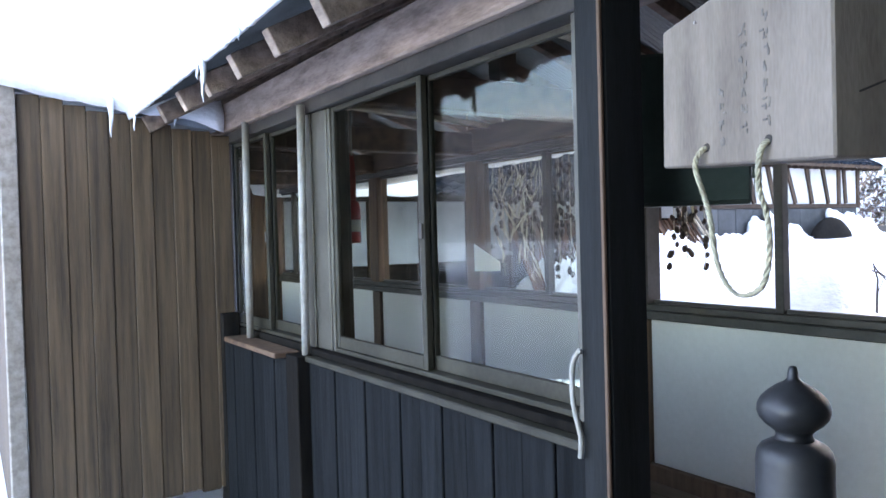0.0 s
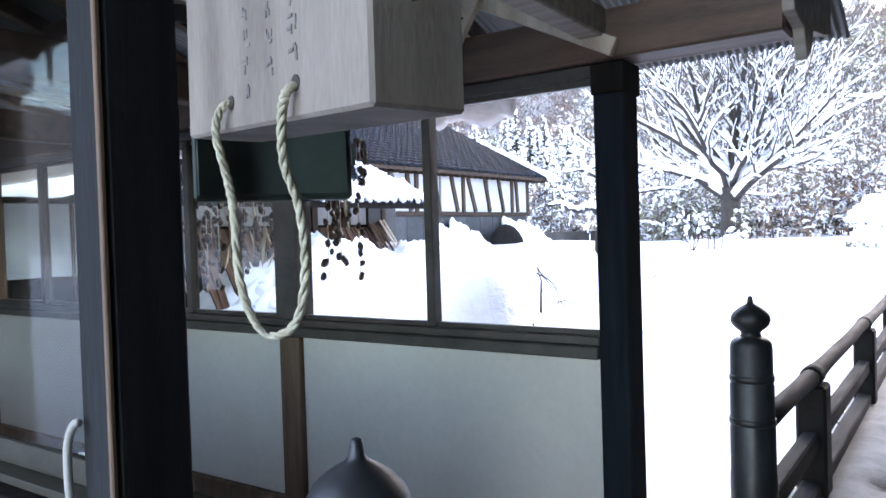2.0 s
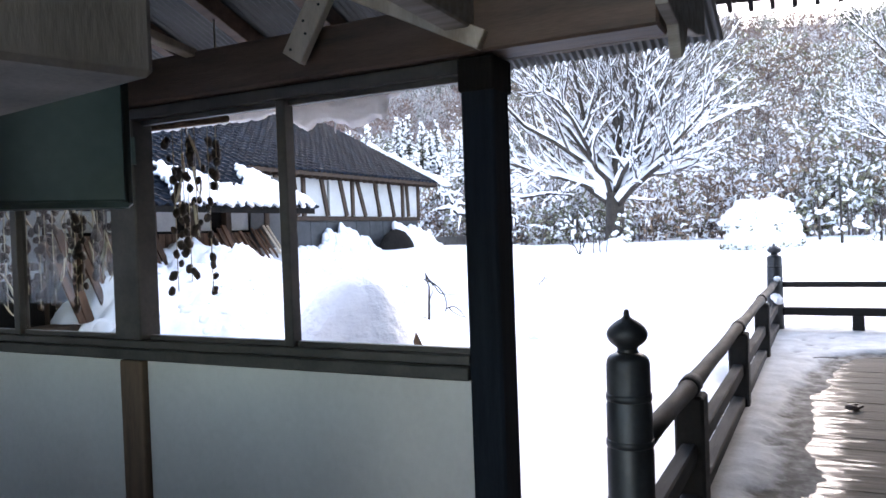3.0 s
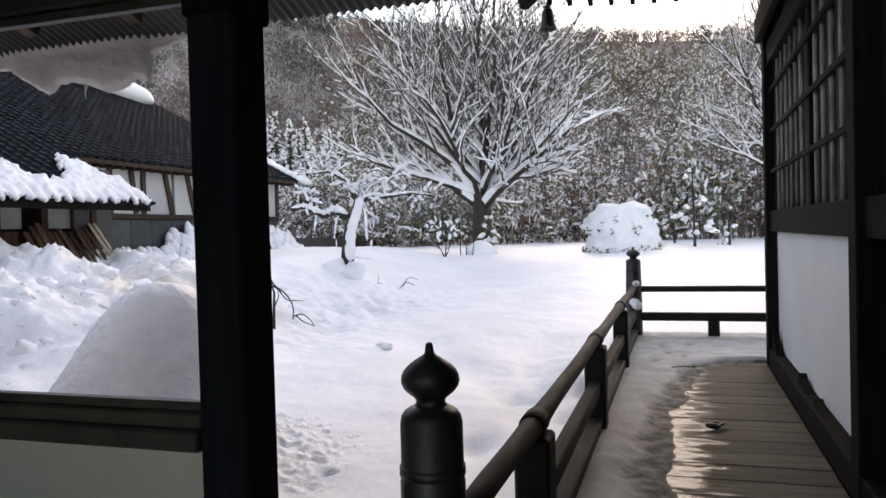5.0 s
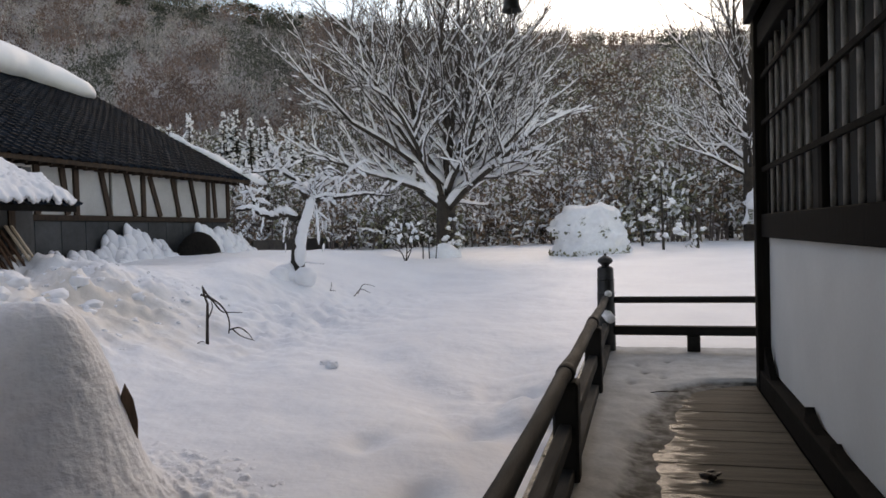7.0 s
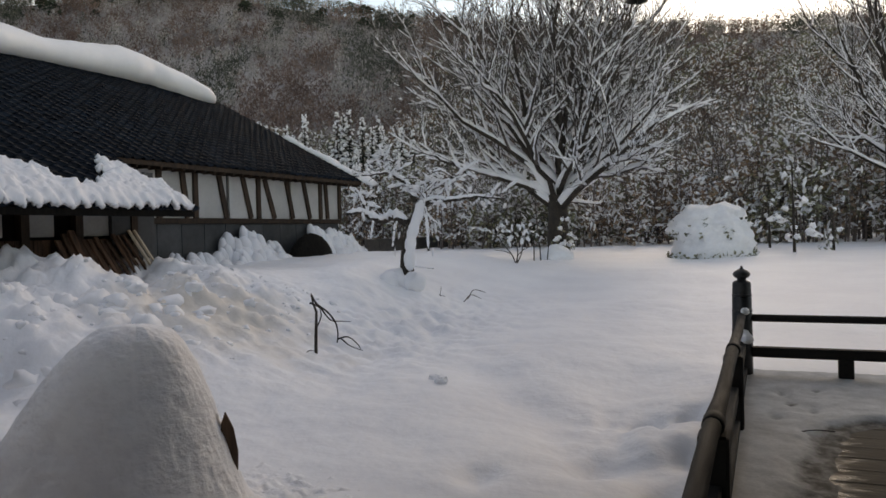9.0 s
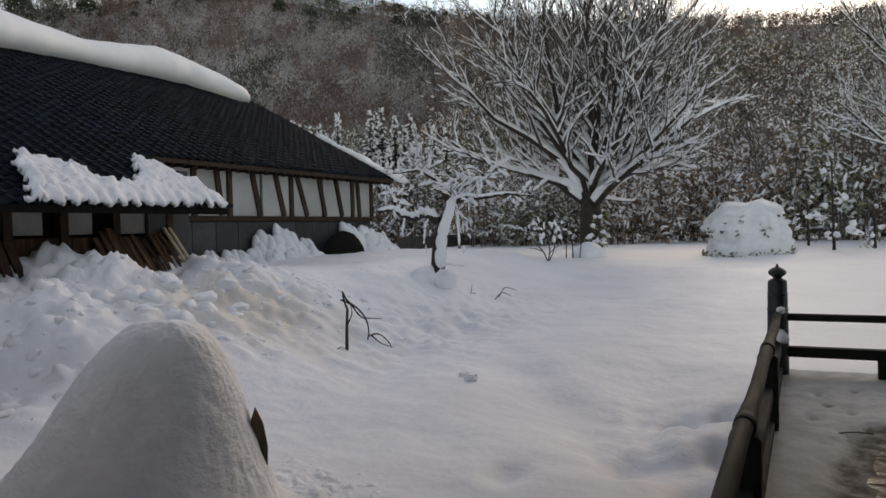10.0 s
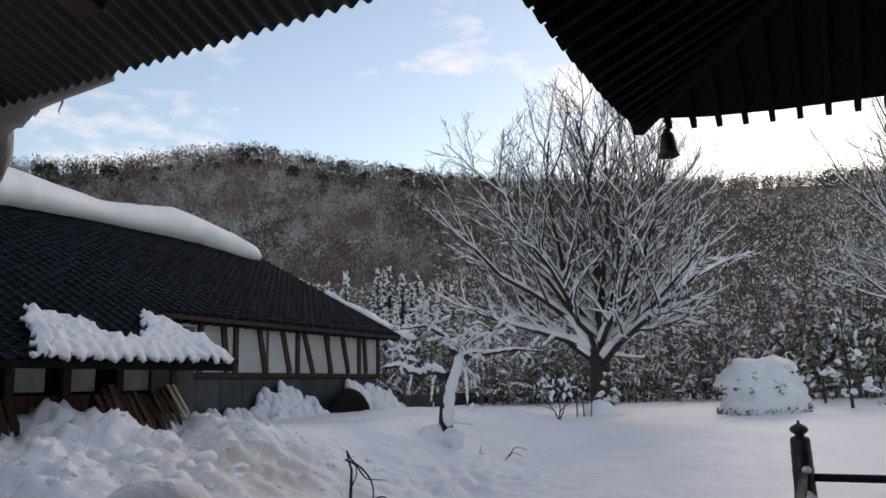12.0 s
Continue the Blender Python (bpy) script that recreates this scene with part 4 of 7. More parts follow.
bell = thing("wind_bell", "dark bronze wind bell hanging under the eave corner", "bell")
bc = (EX - 0.01, EY - 0.25)
part("body", lathe([(0.02, 0.0), (0.042, -0.008), (0.060, -0.03), (0.070, -0.09), (0.085, -0.19), (0.100, -0.235), (0.095, -0.237), (0.078, -0.19), (0.064, -0.10), (0.03, -0.03)], n=18), BRONZE, bell, smooth=True).location = (*bc, EZ - 0.155)
tube("hanger", [(*bc, EZ - 0.16), (*bc, EZ + 0.10)], 0.012, BRONZE, 6, bell)
part("crown", lathe([(0.012, 0.0), (0.035, 0.01), (0.035, 0.03), (0.012, 0.04)], n=12), BRONZE, bell, smooth=True).location = (*bc, EZ - 0.158)
part("clapper", bx(bc[0] - 0.02, bc[0] + 0.02, bc[1] - 0.003, bc[1] + 0.003, EZ - 0.44, EZ - 0.35, 0.001), BRONZE, bell)
tube("cord", [(*bc, EZ - 0.18), (*bc, EZ - 0.35)], 0.004, BRONZE, 5, bell)


# ---- covered corridor that meets the veranda ----
NX, FX = 1.70, 3.56
END_Y = 8.7
cfloor = thing("floor_corridor", "dark boarded floor of the covered corridor", "floor", kind="structure")
for i in range(11):
    x0 = 1.74 + i * 0.164
    part("plank", bx(x0, x0 + 0.161, 1.55, END_Y, -0.10, -0.04, 0.003), FLOORWOOD, cfloor)
part("end_beam", bx(1.70, 3.60, 1.50, 1.548, -0.40, -0.04, 0.004), BLACKWOOD, cfloor)


def pillar(x0, x1, y0, y1, z1, label, paint=PILLARGLARE):
    t = thing("pillar", label, "pillar", "corridor pillars")
    part("shaft", bx(x0, x1, y0, y1, -0.6, z1, 0.008), paint, t)
    part("base_stone", bx(x0 - 0.06, x1 + 0.06, y0 - 0.06, y1 + 0.06, -0.72, -0.601, 0.02), STONE, t)
    return t


p1 = pillar(1.665, 1.790, 1.692, 1.785, 2.30, "blue-black square corridor pillar beside the sliding windows", COURTPILLAR)
part("corner_strip", bx(1.656, 1.6645, 1.692, 1.702, -0.05, 1.95, 0.002), STUDWOOD, p1, "brown worn edge strip")
p2 = pillar(3.520, 3.650, 1.672, 1.785, 1.83, "black square pillar at the corridor's snowy side")
part("capital", bx(3.512, 3.662, 1.665, 1.790, 1.725, 1.832, 0.006), BLACKWOOD, p2)

# -- snowy side: white panels, sill, windows --
wf = thing("wall_far", "corridor wall of white panels under a row of windows", "wall", kind="structure")
STUDS = [3.32, 4.82, 6.30, 7.75]
edges = [1.785] + STUDS + [END_Y]
part("ground_sill", bx(FX - 0.055, FX + 0.05, 1.787, END_Y, -0.10, 0.048, 0.005), STUDWOOD, wf)
part("sill_beam", bx(FX - 0.045, FX + 0.06, 1.787, END_Y, 0.808, 0.853, 0.005), SASHDARK, wf)
part("sash_track", bx(FX - 0.030, FX + 0.05, 1.787, END_Y, 0.855, 0.888, 0.004), SASHDARK, wf)
part("window_head", bx(FX - 0.035, FX + 0.05, 1.787, END_Y, 1.787, 1.833, 0.004), SASHDARK, wf)
part("plate_beam", bx(FX - 0.07, FX + 0.07, 1.16, END_Y + 0.2, 1.836, 2.005, 0.008), BEAM, wf)
part("drip_strip", bx(FX + 0.071, FX + 0.10, 1.16, END_Y, 1.836, 1.865, 0.003), GREYWOOD, wf)
for i, y in enumerate(STUDS):
    part("stud", bx(FX - 0.05, FX + 0.04, y - 0.065, y + 0.065, 0.050, 0.806, 0.005), STUDWOOD, wf)
    part("window_post", bx(FX - 0.055, FX + 0.05, y - 0.075, y + 0.075, 0.890, 1.785, 0.005), STUDWOOD if i else SASHDARK, wf)
for a, b in zip(edges, edges[1:]):
    part("panel", bx(FX - 0.022, FX + 0.03, a + 0.067 if a > 2 else a + 0.003, b - 0.067, 0.050, 0.806, 0.002), CORRPANEL, wf, "dull white painted panel")
for k, (a, b) in enumerate(zip(edges, edges[1:])):
    win = thing("window_%d" % (k + 1), "dark-framed sliding corridor window facing the snow", "window", kind="structure")
    a2, b2 = (a + 0.077 if a > 2 else a + 0.003), b - 0.077
    mid = (a2 + b2) / 2 + (0.0 if k else -0.0)
    mid = 2.51 if k == 0 else mid
    for y in (mid,):
        part("mullion", bx(FX - 0.032, FX + 0.018, y - 0.021, y + 0.021, 0.890, 1.785, 0.003), SASHDARK, win)
    for p, q in ((a2, mid - 0.02), (mid + 0.02, b2)):
        part("top_rail", bx(FX - 0.012, FX + 0.014, p, q, 1.765, 1.785, 0.002), SASHDARK, win)
        part("bottom_rail", bx(FX - 0.012, FX + 0.014, p, q, 0.890, 0.910, 0.002), SASHDARK, win)
        if k:
            part("pane", bx(FX - 0.002, FX + 0.002, p + 0.002, q - 0.002, 0.911, 1.764, 0), GLASS, win)
    part("latch", bx(FX - 0.030, FX - 0.019, mid - 0.012, mid + 0.012, 1.27, 1.31, 0.002), SASHDARK, win)

notice = obj("paper_sheet", prism([(4.50, 1.03), (4.79, 1.02), (4.79, 1.21), (4.50, 1.09)], "x", 3.496, 3.499, 0), PAPER)
tagged(notice, "white paper sheet pinned askew to the window post", "paper")

# pale braces in the open truss above the windows
truss = thing("roof_truss", "brown corridor roof timbers with pale nailed braces", "timber", kind="structure")
part("brace", bar((3.475, 1.68, 1.865), (3.475, 2.36, 2.205), 0.030, 0.062), PALEWOOD, truss, "pale brace")
lower_brace = part("brace", bar((3.440, 2.370, 1.895), (3.440, 2.130, 2.262), 0.032, 0.088), PALEWOOD, truss, "pale brace with nail heads")
for q in range(8):
    u = 0.08 + 0.12 * q
    part("nail", lathe([(0.0, -0.002), (0.005, -0.002), (0.005, 0.001), (0.0, 0.002)], n=8), DARKCRACK, lower_brace).matrix_basis = pose(3.4225, 2.370 - 0.240 * u + 0.018 * (-1) ** q, 1.895 + 0.367 * u, 0, 90, 0)
part("tie_beam", bar((1.74, 1.76, 1.985), (3.70, 1.76, 1.955), 0.09, 0.10, 0.006), GREYWOOD, truss)
for y in (3.32, 4.82, 6.30, 7.75):
    part("tie_beam", bar((1.74, y, 1.90), (3.70, y, 1.90), 0.10, 0.15, 0.008), BEAM, truss)
    part("king_strut", bx(2.60, 2.70, y - 0.045, y + 0.045, 1.976, 2.50, 0.005), BEAM, truss)
for y in (2.4, 4.1, 5.6, 7.0):
    part("batten", bar((1.8, y, 1.992), (3.5, y + 0.5, 2.000), 0.05, 0.03), PALEWOOD, truss)
part("ridge_beam", bx(2.595, 2.705, 1.02, END_Y + 0.3, 2.502, 2.60, 0.006), BEAM, truss)
part("purlin", bar((3.16, 1.02, 2.36), (3.16, END_Y + 0.3, 2.36), 0.09, 0.09), BEAM, truss)
part("purlin", bar((2.14, 1.75, 2.30), (2.14, END_Y + 0.3, 2.30), 0.09, 0.09), BEAM, truss)
verge = thing("verge_board", "weathered notched end board of the corridor roof", "board", kind="structure")
part("board", prism([(3.42, 1.87), (3.57, 1.85), (3.61, 1.76), (3.67, 1.79), (3.73, 1.87), (3.95, 1.90), (4.10, 1.93), (4.10, 2.13), (3.42, 2.34)], "y", 1.12, 1.155), GREYWOOD, verge)

# rafters and corrugated roof
RX, RZ = 2.65, 2.665
FAR_EAVE, NEAR_EAVE = (4.455, 1.992), (1.25, 1.93)
for k in range(20):
    y = 1.23 + k * 0.43
    part("rafter", bar((RX + 0.06, y, RZ - 0.115), (4.28, y, 2.015), 0.055, 0.075), BEAM, truss)
for k in range(18):
    y = 1.98 + k * 0.36
    part("rafter", bar((RX - 0.06, y, RZ - 0.115), (1.30, y, 1.870), 0.05, 0.085), EAVEWOOD, truss)


def corrugated(name, top, low, y0, y1, under):
    wave, per = 0.032, 6
    n = int((y1 - y0) / wave * per)
    v, f = [], []
    for i in range(n + 1):
        y = y0 + (y1 - y0) * i / n
        dz = 0.0058 * math.sin(2 * math.pi * y / wave)
        for (x, z) in (top, low):
            v.append((x, y, z + dz))
        for (x, z) in (top, low):
            v.append((x, y, z + dz - 0.003))
    for i in range(n):
        a, b = 4 * i, 4 * i + 4
        f += [(a, a + 1, b + 1, b), (a + 2, b + 2, b + 3, a + 3), (a + 1, a + 3, b + 3, b + 1)]
    me_ob = raw(name, v, f, under, True)
    return me_ob


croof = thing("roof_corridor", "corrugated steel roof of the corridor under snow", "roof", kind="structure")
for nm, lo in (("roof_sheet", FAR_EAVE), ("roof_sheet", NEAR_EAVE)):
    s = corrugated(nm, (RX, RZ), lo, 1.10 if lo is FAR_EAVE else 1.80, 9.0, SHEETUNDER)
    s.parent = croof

FAR_HANG = [(2.0, 0.0), (2.24, 0.0), (2.29, 0.008), (2.40, 0.014), (2.49, 0.020), (2.56, 0.042), (2.622, 0.050), (2.640, 0.110), (2.665, 0.140), (2.73, 0.135), (2.80, 0.172), (2.85, 0.180), (2.90, 0.148), (2.97, 0.122), (3.07, 0.128), (3.13, 0.160), (3.18, 0.130), (3.24, 0.095), (3.30, 0.053), (3.36, 0.058), (3.43, 0.074), (3.55, 0.075), (3.8, 0.070), (4.2, 0.07), (5.0, 0.12), (9.0, 0.16)]


def roof_snow(name, top, low, y0, y1, thick, hang, sign):
    """Snow lying on one slope of the roof, its lip sagging over the eave."""
    v, f = [], []
    ys = spaced((y0, 4.2, 0.014), (4.2, y1, 0.05))
    dx, dz = low[0] - top[0], low[1] - top[1]
    nrow = 0
    for y in ys:
        t = thick * (1 + 0.12 * fbm(y * 1.1, 0.0, top[0])) * step(y0 - 0.02, y0 + 0.35, y)
        hg = along(hang, y)
        hg = max(0.0, hg * (1 + 0.10 * fbm(y * 9.0, 5.0, 1.0)) + (0.010 * fbm(y * 26.0, 3.0, 1.0) if hg > 0.02 else 0.0))
        out = min(0.17, 0.02 + hg * 0.42) if hg > 0.005 else -0.05
        clear = 0.0 if hg > 0.005 else 0.05 * abs(dz / dx) + 0.014
        row = [(top[0], top[1] + 0.012 + t), (top[0] + dx * 0.5, top[1] + dz * 0.5 + 0.012 + t), (low[0] + sign * out * 0.3, low[1] + 0.02 + t * 0.92), (low[0] + sign * out * 0.9, low[1] + t * 0.45 - hg * 0.3 + clear), (low[0] + sign * out, low[1] - hg * 0.55 + clear), (low[0] + sign * out * 0.75, low[1] - hg + clear), (low[0] + sign * out * 0.30, low[1] - hg * 0.8 + clear), (low[0] + sign * 0.004 if hg > 0.005 else low[0] - sign * 0.05, low[1] - hg * 0.35 + 0.012 + clear), (low[0] - sign * 0.02, low[1] + 0.014), (top[0], top[1] + 0.012)]
        nrow = len(row)
        v += [(x, y, z) for x, z in row]
    for j in range(len(ys) - 1):
        for k in range(nrow):
            a, b = j * nrow + k, j * nrow + (k + 1) % nrow
            f.append((a, b, b + nrow, a + nrow))
    f.append(tuple(range(nrow))[::-1])
    f.append(tuple((len(ys) - 1) * nrow + k for k in range(nrow)))
    return tagged(raw(name, v, f, SNOW_CRUST, True), "thick snow sagging over the corrugated eave", "snow")


roof_snow("roof_snow", (RX + 0.01, RZ), FAR_EAVE, 2.2, 9.0, 0.26, FAR_HANG, 1)
roof_snow("roof_snow", (RX - 0.01, RZ), NEAR_EAVE, 2.3, 9.0, 0.22, [(2.3, 0.01), (3.0, 0.03), (9.0, 0.05)], -1)


def icicle(x, y, z, length, r):
    pts = [(x, y, z + 0.03), (x, y, z), (x + 0.003, y, z - length * 0.4), (x - 0.002, y + 0.003, z - length * 0.8), (x, y, z - length)]
    ob = tube("icicle", pts, [r, r, r * 0.6, r * 0.3, r * 0.08], ICE, 8)
    return tagged(ob, "clear icicle hanging from the snowy eave", "icicle", "icicles along the eaves")


for y, ln, r in ((2.955, 0.10, 0.012), (3.25, 0.03, 0.008), (3.95, 0.06, 0.010), (2.62, 0.035, 0.006), (2.52, 0.03, 0.005), (2.44, 0.05, 0.004)):
    icicle(FAR_EAVE[0] + 0.02 + 0.3 * along(FAR_HANG, y), y, FAR_EAVE[1] - along(FAR_HANG, y) * 0.85 + 0.02, ln, r)
for y, ln, r in ((3.15, 0.16, 0.016), (3.22, 0.07, 0.010), (2.75, 0.04, 0.008), (4.35, 0.10, 0.010)):
    icicle(NEAR_EAVE[0] - 0.03, y, NEAR_EAVE[1] - 0.01, ln, r)

# -- court side: boards below, aluminium sliding windows above --
wn_ = thing("wall_near", "corridor wall of blue-grey boards below sliding windows", "wall", kind="structure")
NW = 1.748
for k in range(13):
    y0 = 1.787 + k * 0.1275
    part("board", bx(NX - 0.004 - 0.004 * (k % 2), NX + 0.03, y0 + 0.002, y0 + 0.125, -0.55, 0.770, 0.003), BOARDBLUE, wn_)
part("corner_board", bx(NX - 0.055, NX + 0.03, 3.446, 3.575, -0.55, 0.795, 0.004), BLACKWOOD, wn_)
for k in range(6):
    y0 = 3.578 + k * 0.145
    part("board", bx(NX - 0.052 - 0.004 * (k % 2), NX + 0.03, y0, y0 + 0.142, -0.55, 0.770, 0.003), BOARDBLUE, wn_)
part("bay_cap", bx(NX - 0.095, NX + 0.02, 3.60, 4.32, 0.773, 0.797, 0.004), STUDWOOD, wn_, "reddish sill board")
part("bay_post", bx(NX - 0.06, NX + 0.03, 4.45, 4.56, -0.55, 0.90, 0.004), BLACKWOOD, wn_)
part("sill", bx(NX - 0.022, NX + 0.090, 1.787, 3.444, 0.773, 0.796, 0.004), SASHOLIVE, wn_)
part("sill_step", bx(NX + 0.010, NX + 0.130, 1.787, 3.444, 0.798, 0.824, 0.003), BLACKWOOD, wn_)
part("inner_sill", bx(NX + 0.034, NX + 0.15, 3.446, END_Y, -0.1, 0.824, 0.003), BLACKWOOD, wn_)
part("top_plate", bx(NX - 0.01, NX + 0.14, 1.787, END_Y, 1.855, 2.00, 0.006), EAVEWOOD, wn_)
part("window_head", bx(NX + 0.02, NX + 0.14, 1.787, END_Y, 1.80, 1.853, 0.004), SASHDARK, wn_)
part("lower_back", bx(NX + 0.034, NX + 0.06, 1.787, 3.444, -0.1, 0.770, 0), STUDWOOD, wn_)
part("mid_post", bx(NW - 0.010, NW + 0.095, 3.302, 3.440, 0.826, 1.798, 0.004), ALU, wn_)
for y in (4.56, 5.9, 7.2):
    part("mid_post", bx(NW + 0.0, NW + 0.095, y, y + 0.12, 0.826, 1.798, 0.004), STUDWOOD, wn_)


def near_window(name, y0, y1, meet):
    w = thing(name, "aged aluminium sliding window of the corridor", "window", kind="structure")
    part("jamb", bx(NW - 0.018, NW + 0.07, y0, y0 + 0.075, 0.826, 1.798, 0.003), ALU, w)
    part("jamb", bx(NW - 0.004, NW + 0.07, y1 - 0.022, y1, 0.826, 1.798, 0.003), ALU, w)
    part("track", bx(NW - 0.004, NW + 0.07, y0 + 0.076, y1 - 0.023, 0.826, 0.842, 0.002), SASHOLIVE, w)
    for x, a, b in ((NW + 0.014, meet - 0.014, y1 - 0.024), (NW + 0.044, y0 + 0.077, meet + 0.014)):
        sash = part("sash", bx(x - 0.011, x + 0.011, a, a + 0.028, 0.844, 1.796, 0.002), SASHOLIVE, w)
        part("stile", bx(x - 0.011, x + 0.011, b - 0.026, b, 0.844, 1.796, 0.002), SASHOLIVE, sash)
        part("bottom_rail", bx(x - 0.010, x + 0.010, a + 0.029, b - 0.027, 0.844, 0.890, 0.002), SASHOLIVE, sash)
        part("top_rail", bx(x - 0.010, x + 0.010, a + 0.029, b - 0.027, 1.778, 1.796, 0.002), SASHOLIVE, sash)
        part("pane", bx(x - 0.002, x + 0.002, a + 0.029, b - 0.027, 0.891, 1.777, 0), GLASS, sash)
    part("lock", bx(NW - 0.006, NW + 0.002, meet - 0.010, meet + 0.010, 1.27, 1.32, 0.002), SASHDARK, w)


near_window("window_6", 1.787, 3.300, 2.600)
near_window("window_7", 3.442, 4.555, 4.05)
v, f = [], []
for k in range(9):
    blob(v, f, (NW + 0.060 + 0.003 * (k % 2), 1.89 + 0.020 * k, 0.893 - 0.001 * k), 0.022 - 0.0019 * k, 0.85, k, 6, 9, 0.25)
tagged(raw("sill_snow", v, f, SNOW_CLUMP, True), "small drift of snow in the window corner", "snow")
for y, z0, z1 in ((3.45, 0.798, 1.83), (4.16, 0.799, 1.86)):
    p = tube("window_pole", [(NX - 0.008, y + 0.012, z0), (NX - 0.008, y, (z0 + z1) / 2), (NX - 0.006, y - 0.008, z1)], 0.017, PIPE, 10)
    tagged(p, "white-painted pole standing outside the corridor window", "pole", "poles by the window")
cord = tube("white_cord", smooth_line([(1.655, 1.770, 1.012), (1.652, 1.778, 1.010), (1.650, 1.793, 0.985), (1.650, 1.797, 0.940), (1.651, 1.795, 0.890), (1.652, 1.784, 0.850), (1.652, 1.775, 0.820), (1.652, 1.775, 0.790), (1.653, 1.779, 0.772)]), 0.0065, PIPE, 7)
tagged(cord, "white cord knotted at the window corner", "cord")

# end of the corridor
we = thing("wall_end", "brown boarded end of the corridor with a glazed door", "wall", kind="structure")
for k in range(15):
    x0 = 1.80 + k * 0.12
    if 4 <= k <= 10:
        part("board", bx(x0, x0 + 0.117, END_Y - 0.05, END_Y, 1.82, 2.45, 0.003), STUDWOOD, we)
    else:
        part("board", bx(x0, x0 + 0.117, END_Y - 0.05, END_Y, -0.05, 2.45, 0.003), STUDWOOD, we)
door = thing("door_1", "brown glazed sliding door closing the corridor", "door", kind="structure")
for z0, z1, mt in ((-0.04, 0.60, STUDWOOD), (0.60, 0.66, BEAM), (1.74, 1.815, BEAM)):
    part("panel", bx(2.285, 3.118, END_Y - 0.045, END_Y - 0.012, z0 + 0.002, z1 - 0.002, 0.003), mt, door)
for x in (2.285, 2.68, 3.075):
    part("stile", bx(x, x + 0.042, END_Y - 0.046, END_Y - 0.010, 0.662, 1.738, 0.003), BEAM, door)
for z in (0.94, 1.20, 1.47):
    part("bar", bx(2.328, 3.074, END_Y - 0.040, END_Y - 0.028, z, z + 0.02, 0.002), BEAM, door)
part("frosted_pane", bx(2.328, 3.074, END_Y - 0.026, END_Y - 0.020, 0.662, 1.738, 0), DULLPLASTER, door, "frosted glass")

ext = thing("fire_extinguisher", "small red fire extinguisher hung inside the window", "extinguisher")
EXP = (1.93, 3.475)
cyl = part("cylinder", lathe([(0.0, 0.0), (0.032, 0.002), (0.036, 0.012), (0.036, 0.15), (0.030, 0.175), (0.014, 0.19)], n=16), RED, ext, smooth=True)
cyl.location = (*EXP, 1.255)
part("label_band", lathe([(0.0364, 0.05), (0.0368, 0.052), (0.0368, 0.10), (0.0364, 0.102)], n=16), PAPER, cyl, "white label band", True)
part("valve", bx(EXP[0] - 0.014, EXP[0] + 0.014, EXP[1] - 0.014, EXP[1] + 0.014, 1.446, 1.470, 0.003), SASHDARK, ext)
part("bracket", bx(1.846, 1.895, 3.425, 3.439, 1.33, 1.36, 0.002), SASHDARK, ext)
cloth = bmesh.new()
grid = [[cloth.verts.new((EXP[0] - 0.01 + 0.010 * math.sin(j * 1.4 + i * 0.3), EXP[1] - 0.045 + 0.016 * j * (1 - 0.03 * i), 1.64 - 0.025 * i)) for j in range(7)] for i in range(9)]
for i in range(8):
    for j in range(6):
        cloth.faces.new((grid[i][j], grid[i][j + 1], grid[i + 1][j + 1], grid[i + 1][j]))
bmesh.ops.solidify(cloth, geom=cloth.faces[:], thickness=0.02)
bag = obj("red_cloth", cloth, REDCLOTH, True)
tagged(bag, "faded red cloth hung on hooks inside the window", "cloth")
for dy in (-0.03, 0.03):
    tube("hook", [(EXP[0] - 0.01, EXP[1] + dy, 1.63), (EXP[0] - 0.01, EXP[1] + dy, 1.82)], 0.004, PIPE, 5, bag)

# -- brown board shed beside the corridor --
shed = thing("shed", "brown cedar-boarded shed wall with snow along its top", "shed")
for k in range(10):
    x0 = 0.735 + k * 0.0985
    part("board", bx(x0 + 0.001, x0 + 0.0975, 4.500 - 0.005 * (k % 2), 4.530, -0.02 + 0.01 * math.sin(k * 2.1), 1.985 - 0.017 * k + 0.008 * math.sin(k * 1.7), 0.003), BOARDBROWN, shed)
part("corner_post", bx(0.66, 0.733, 4.48, 4.56, -0.55, 2.02, 0.005), GREYWOOD, shed, "weathered grey corner post")
part("side_wall", bx(0.68, 0.72, 4.562, 6.5, -0.5, 2.0, 0.004), BOARDBROWN, shed)
part("back_rail", bx(0.735, 1.70, 4.532, 4.57, 0.1, 0.18, 0.004), BOARDBROWN, shed)
part("back_rail", bx(0.735, 1.70, 4.532, 4.57, 1.6, 1.68, 0.004), BOARDBROWN, shed)
part("roof", prism([(0.60, 2.06), (1.66, 1.90), (1.66, 1.86), (0.60, 2.02)], "y", 4.53, 6.6), SHEET, shed)
v, f = [], []
for i in range(24):
    x = 0.62 + i * 0.046
    sag = 0.035 + 0.03 * fbm(x * 5, 0.5, 2.0)
    for y, dz in ((4.45, -sag), (4.43, 0.04), (4.50, 0.15 + 0.02 * fbm(x * 3, 1, 1)), (5.0, 0.20), (6.5, 0.2), (6.5, 0.0), (4.54, 0.0)):
        v.append((x, y, 2.055 - 0.151 * (x - 0.62) + dz))
for i in range(23):
    for k in range(7):
        a, b = i * 7 + k, i * 7 + (k + 1) % 7
        f.append((a, b, b + 7, a + 7))
f += [tuple(range(7))[::-1], tuple(23 * 7 + k for k in range(7))]
tagged(raw("shed_snow", v, f, SNOW_CRUST, True), "snow lying along the top of the shed", "snow")
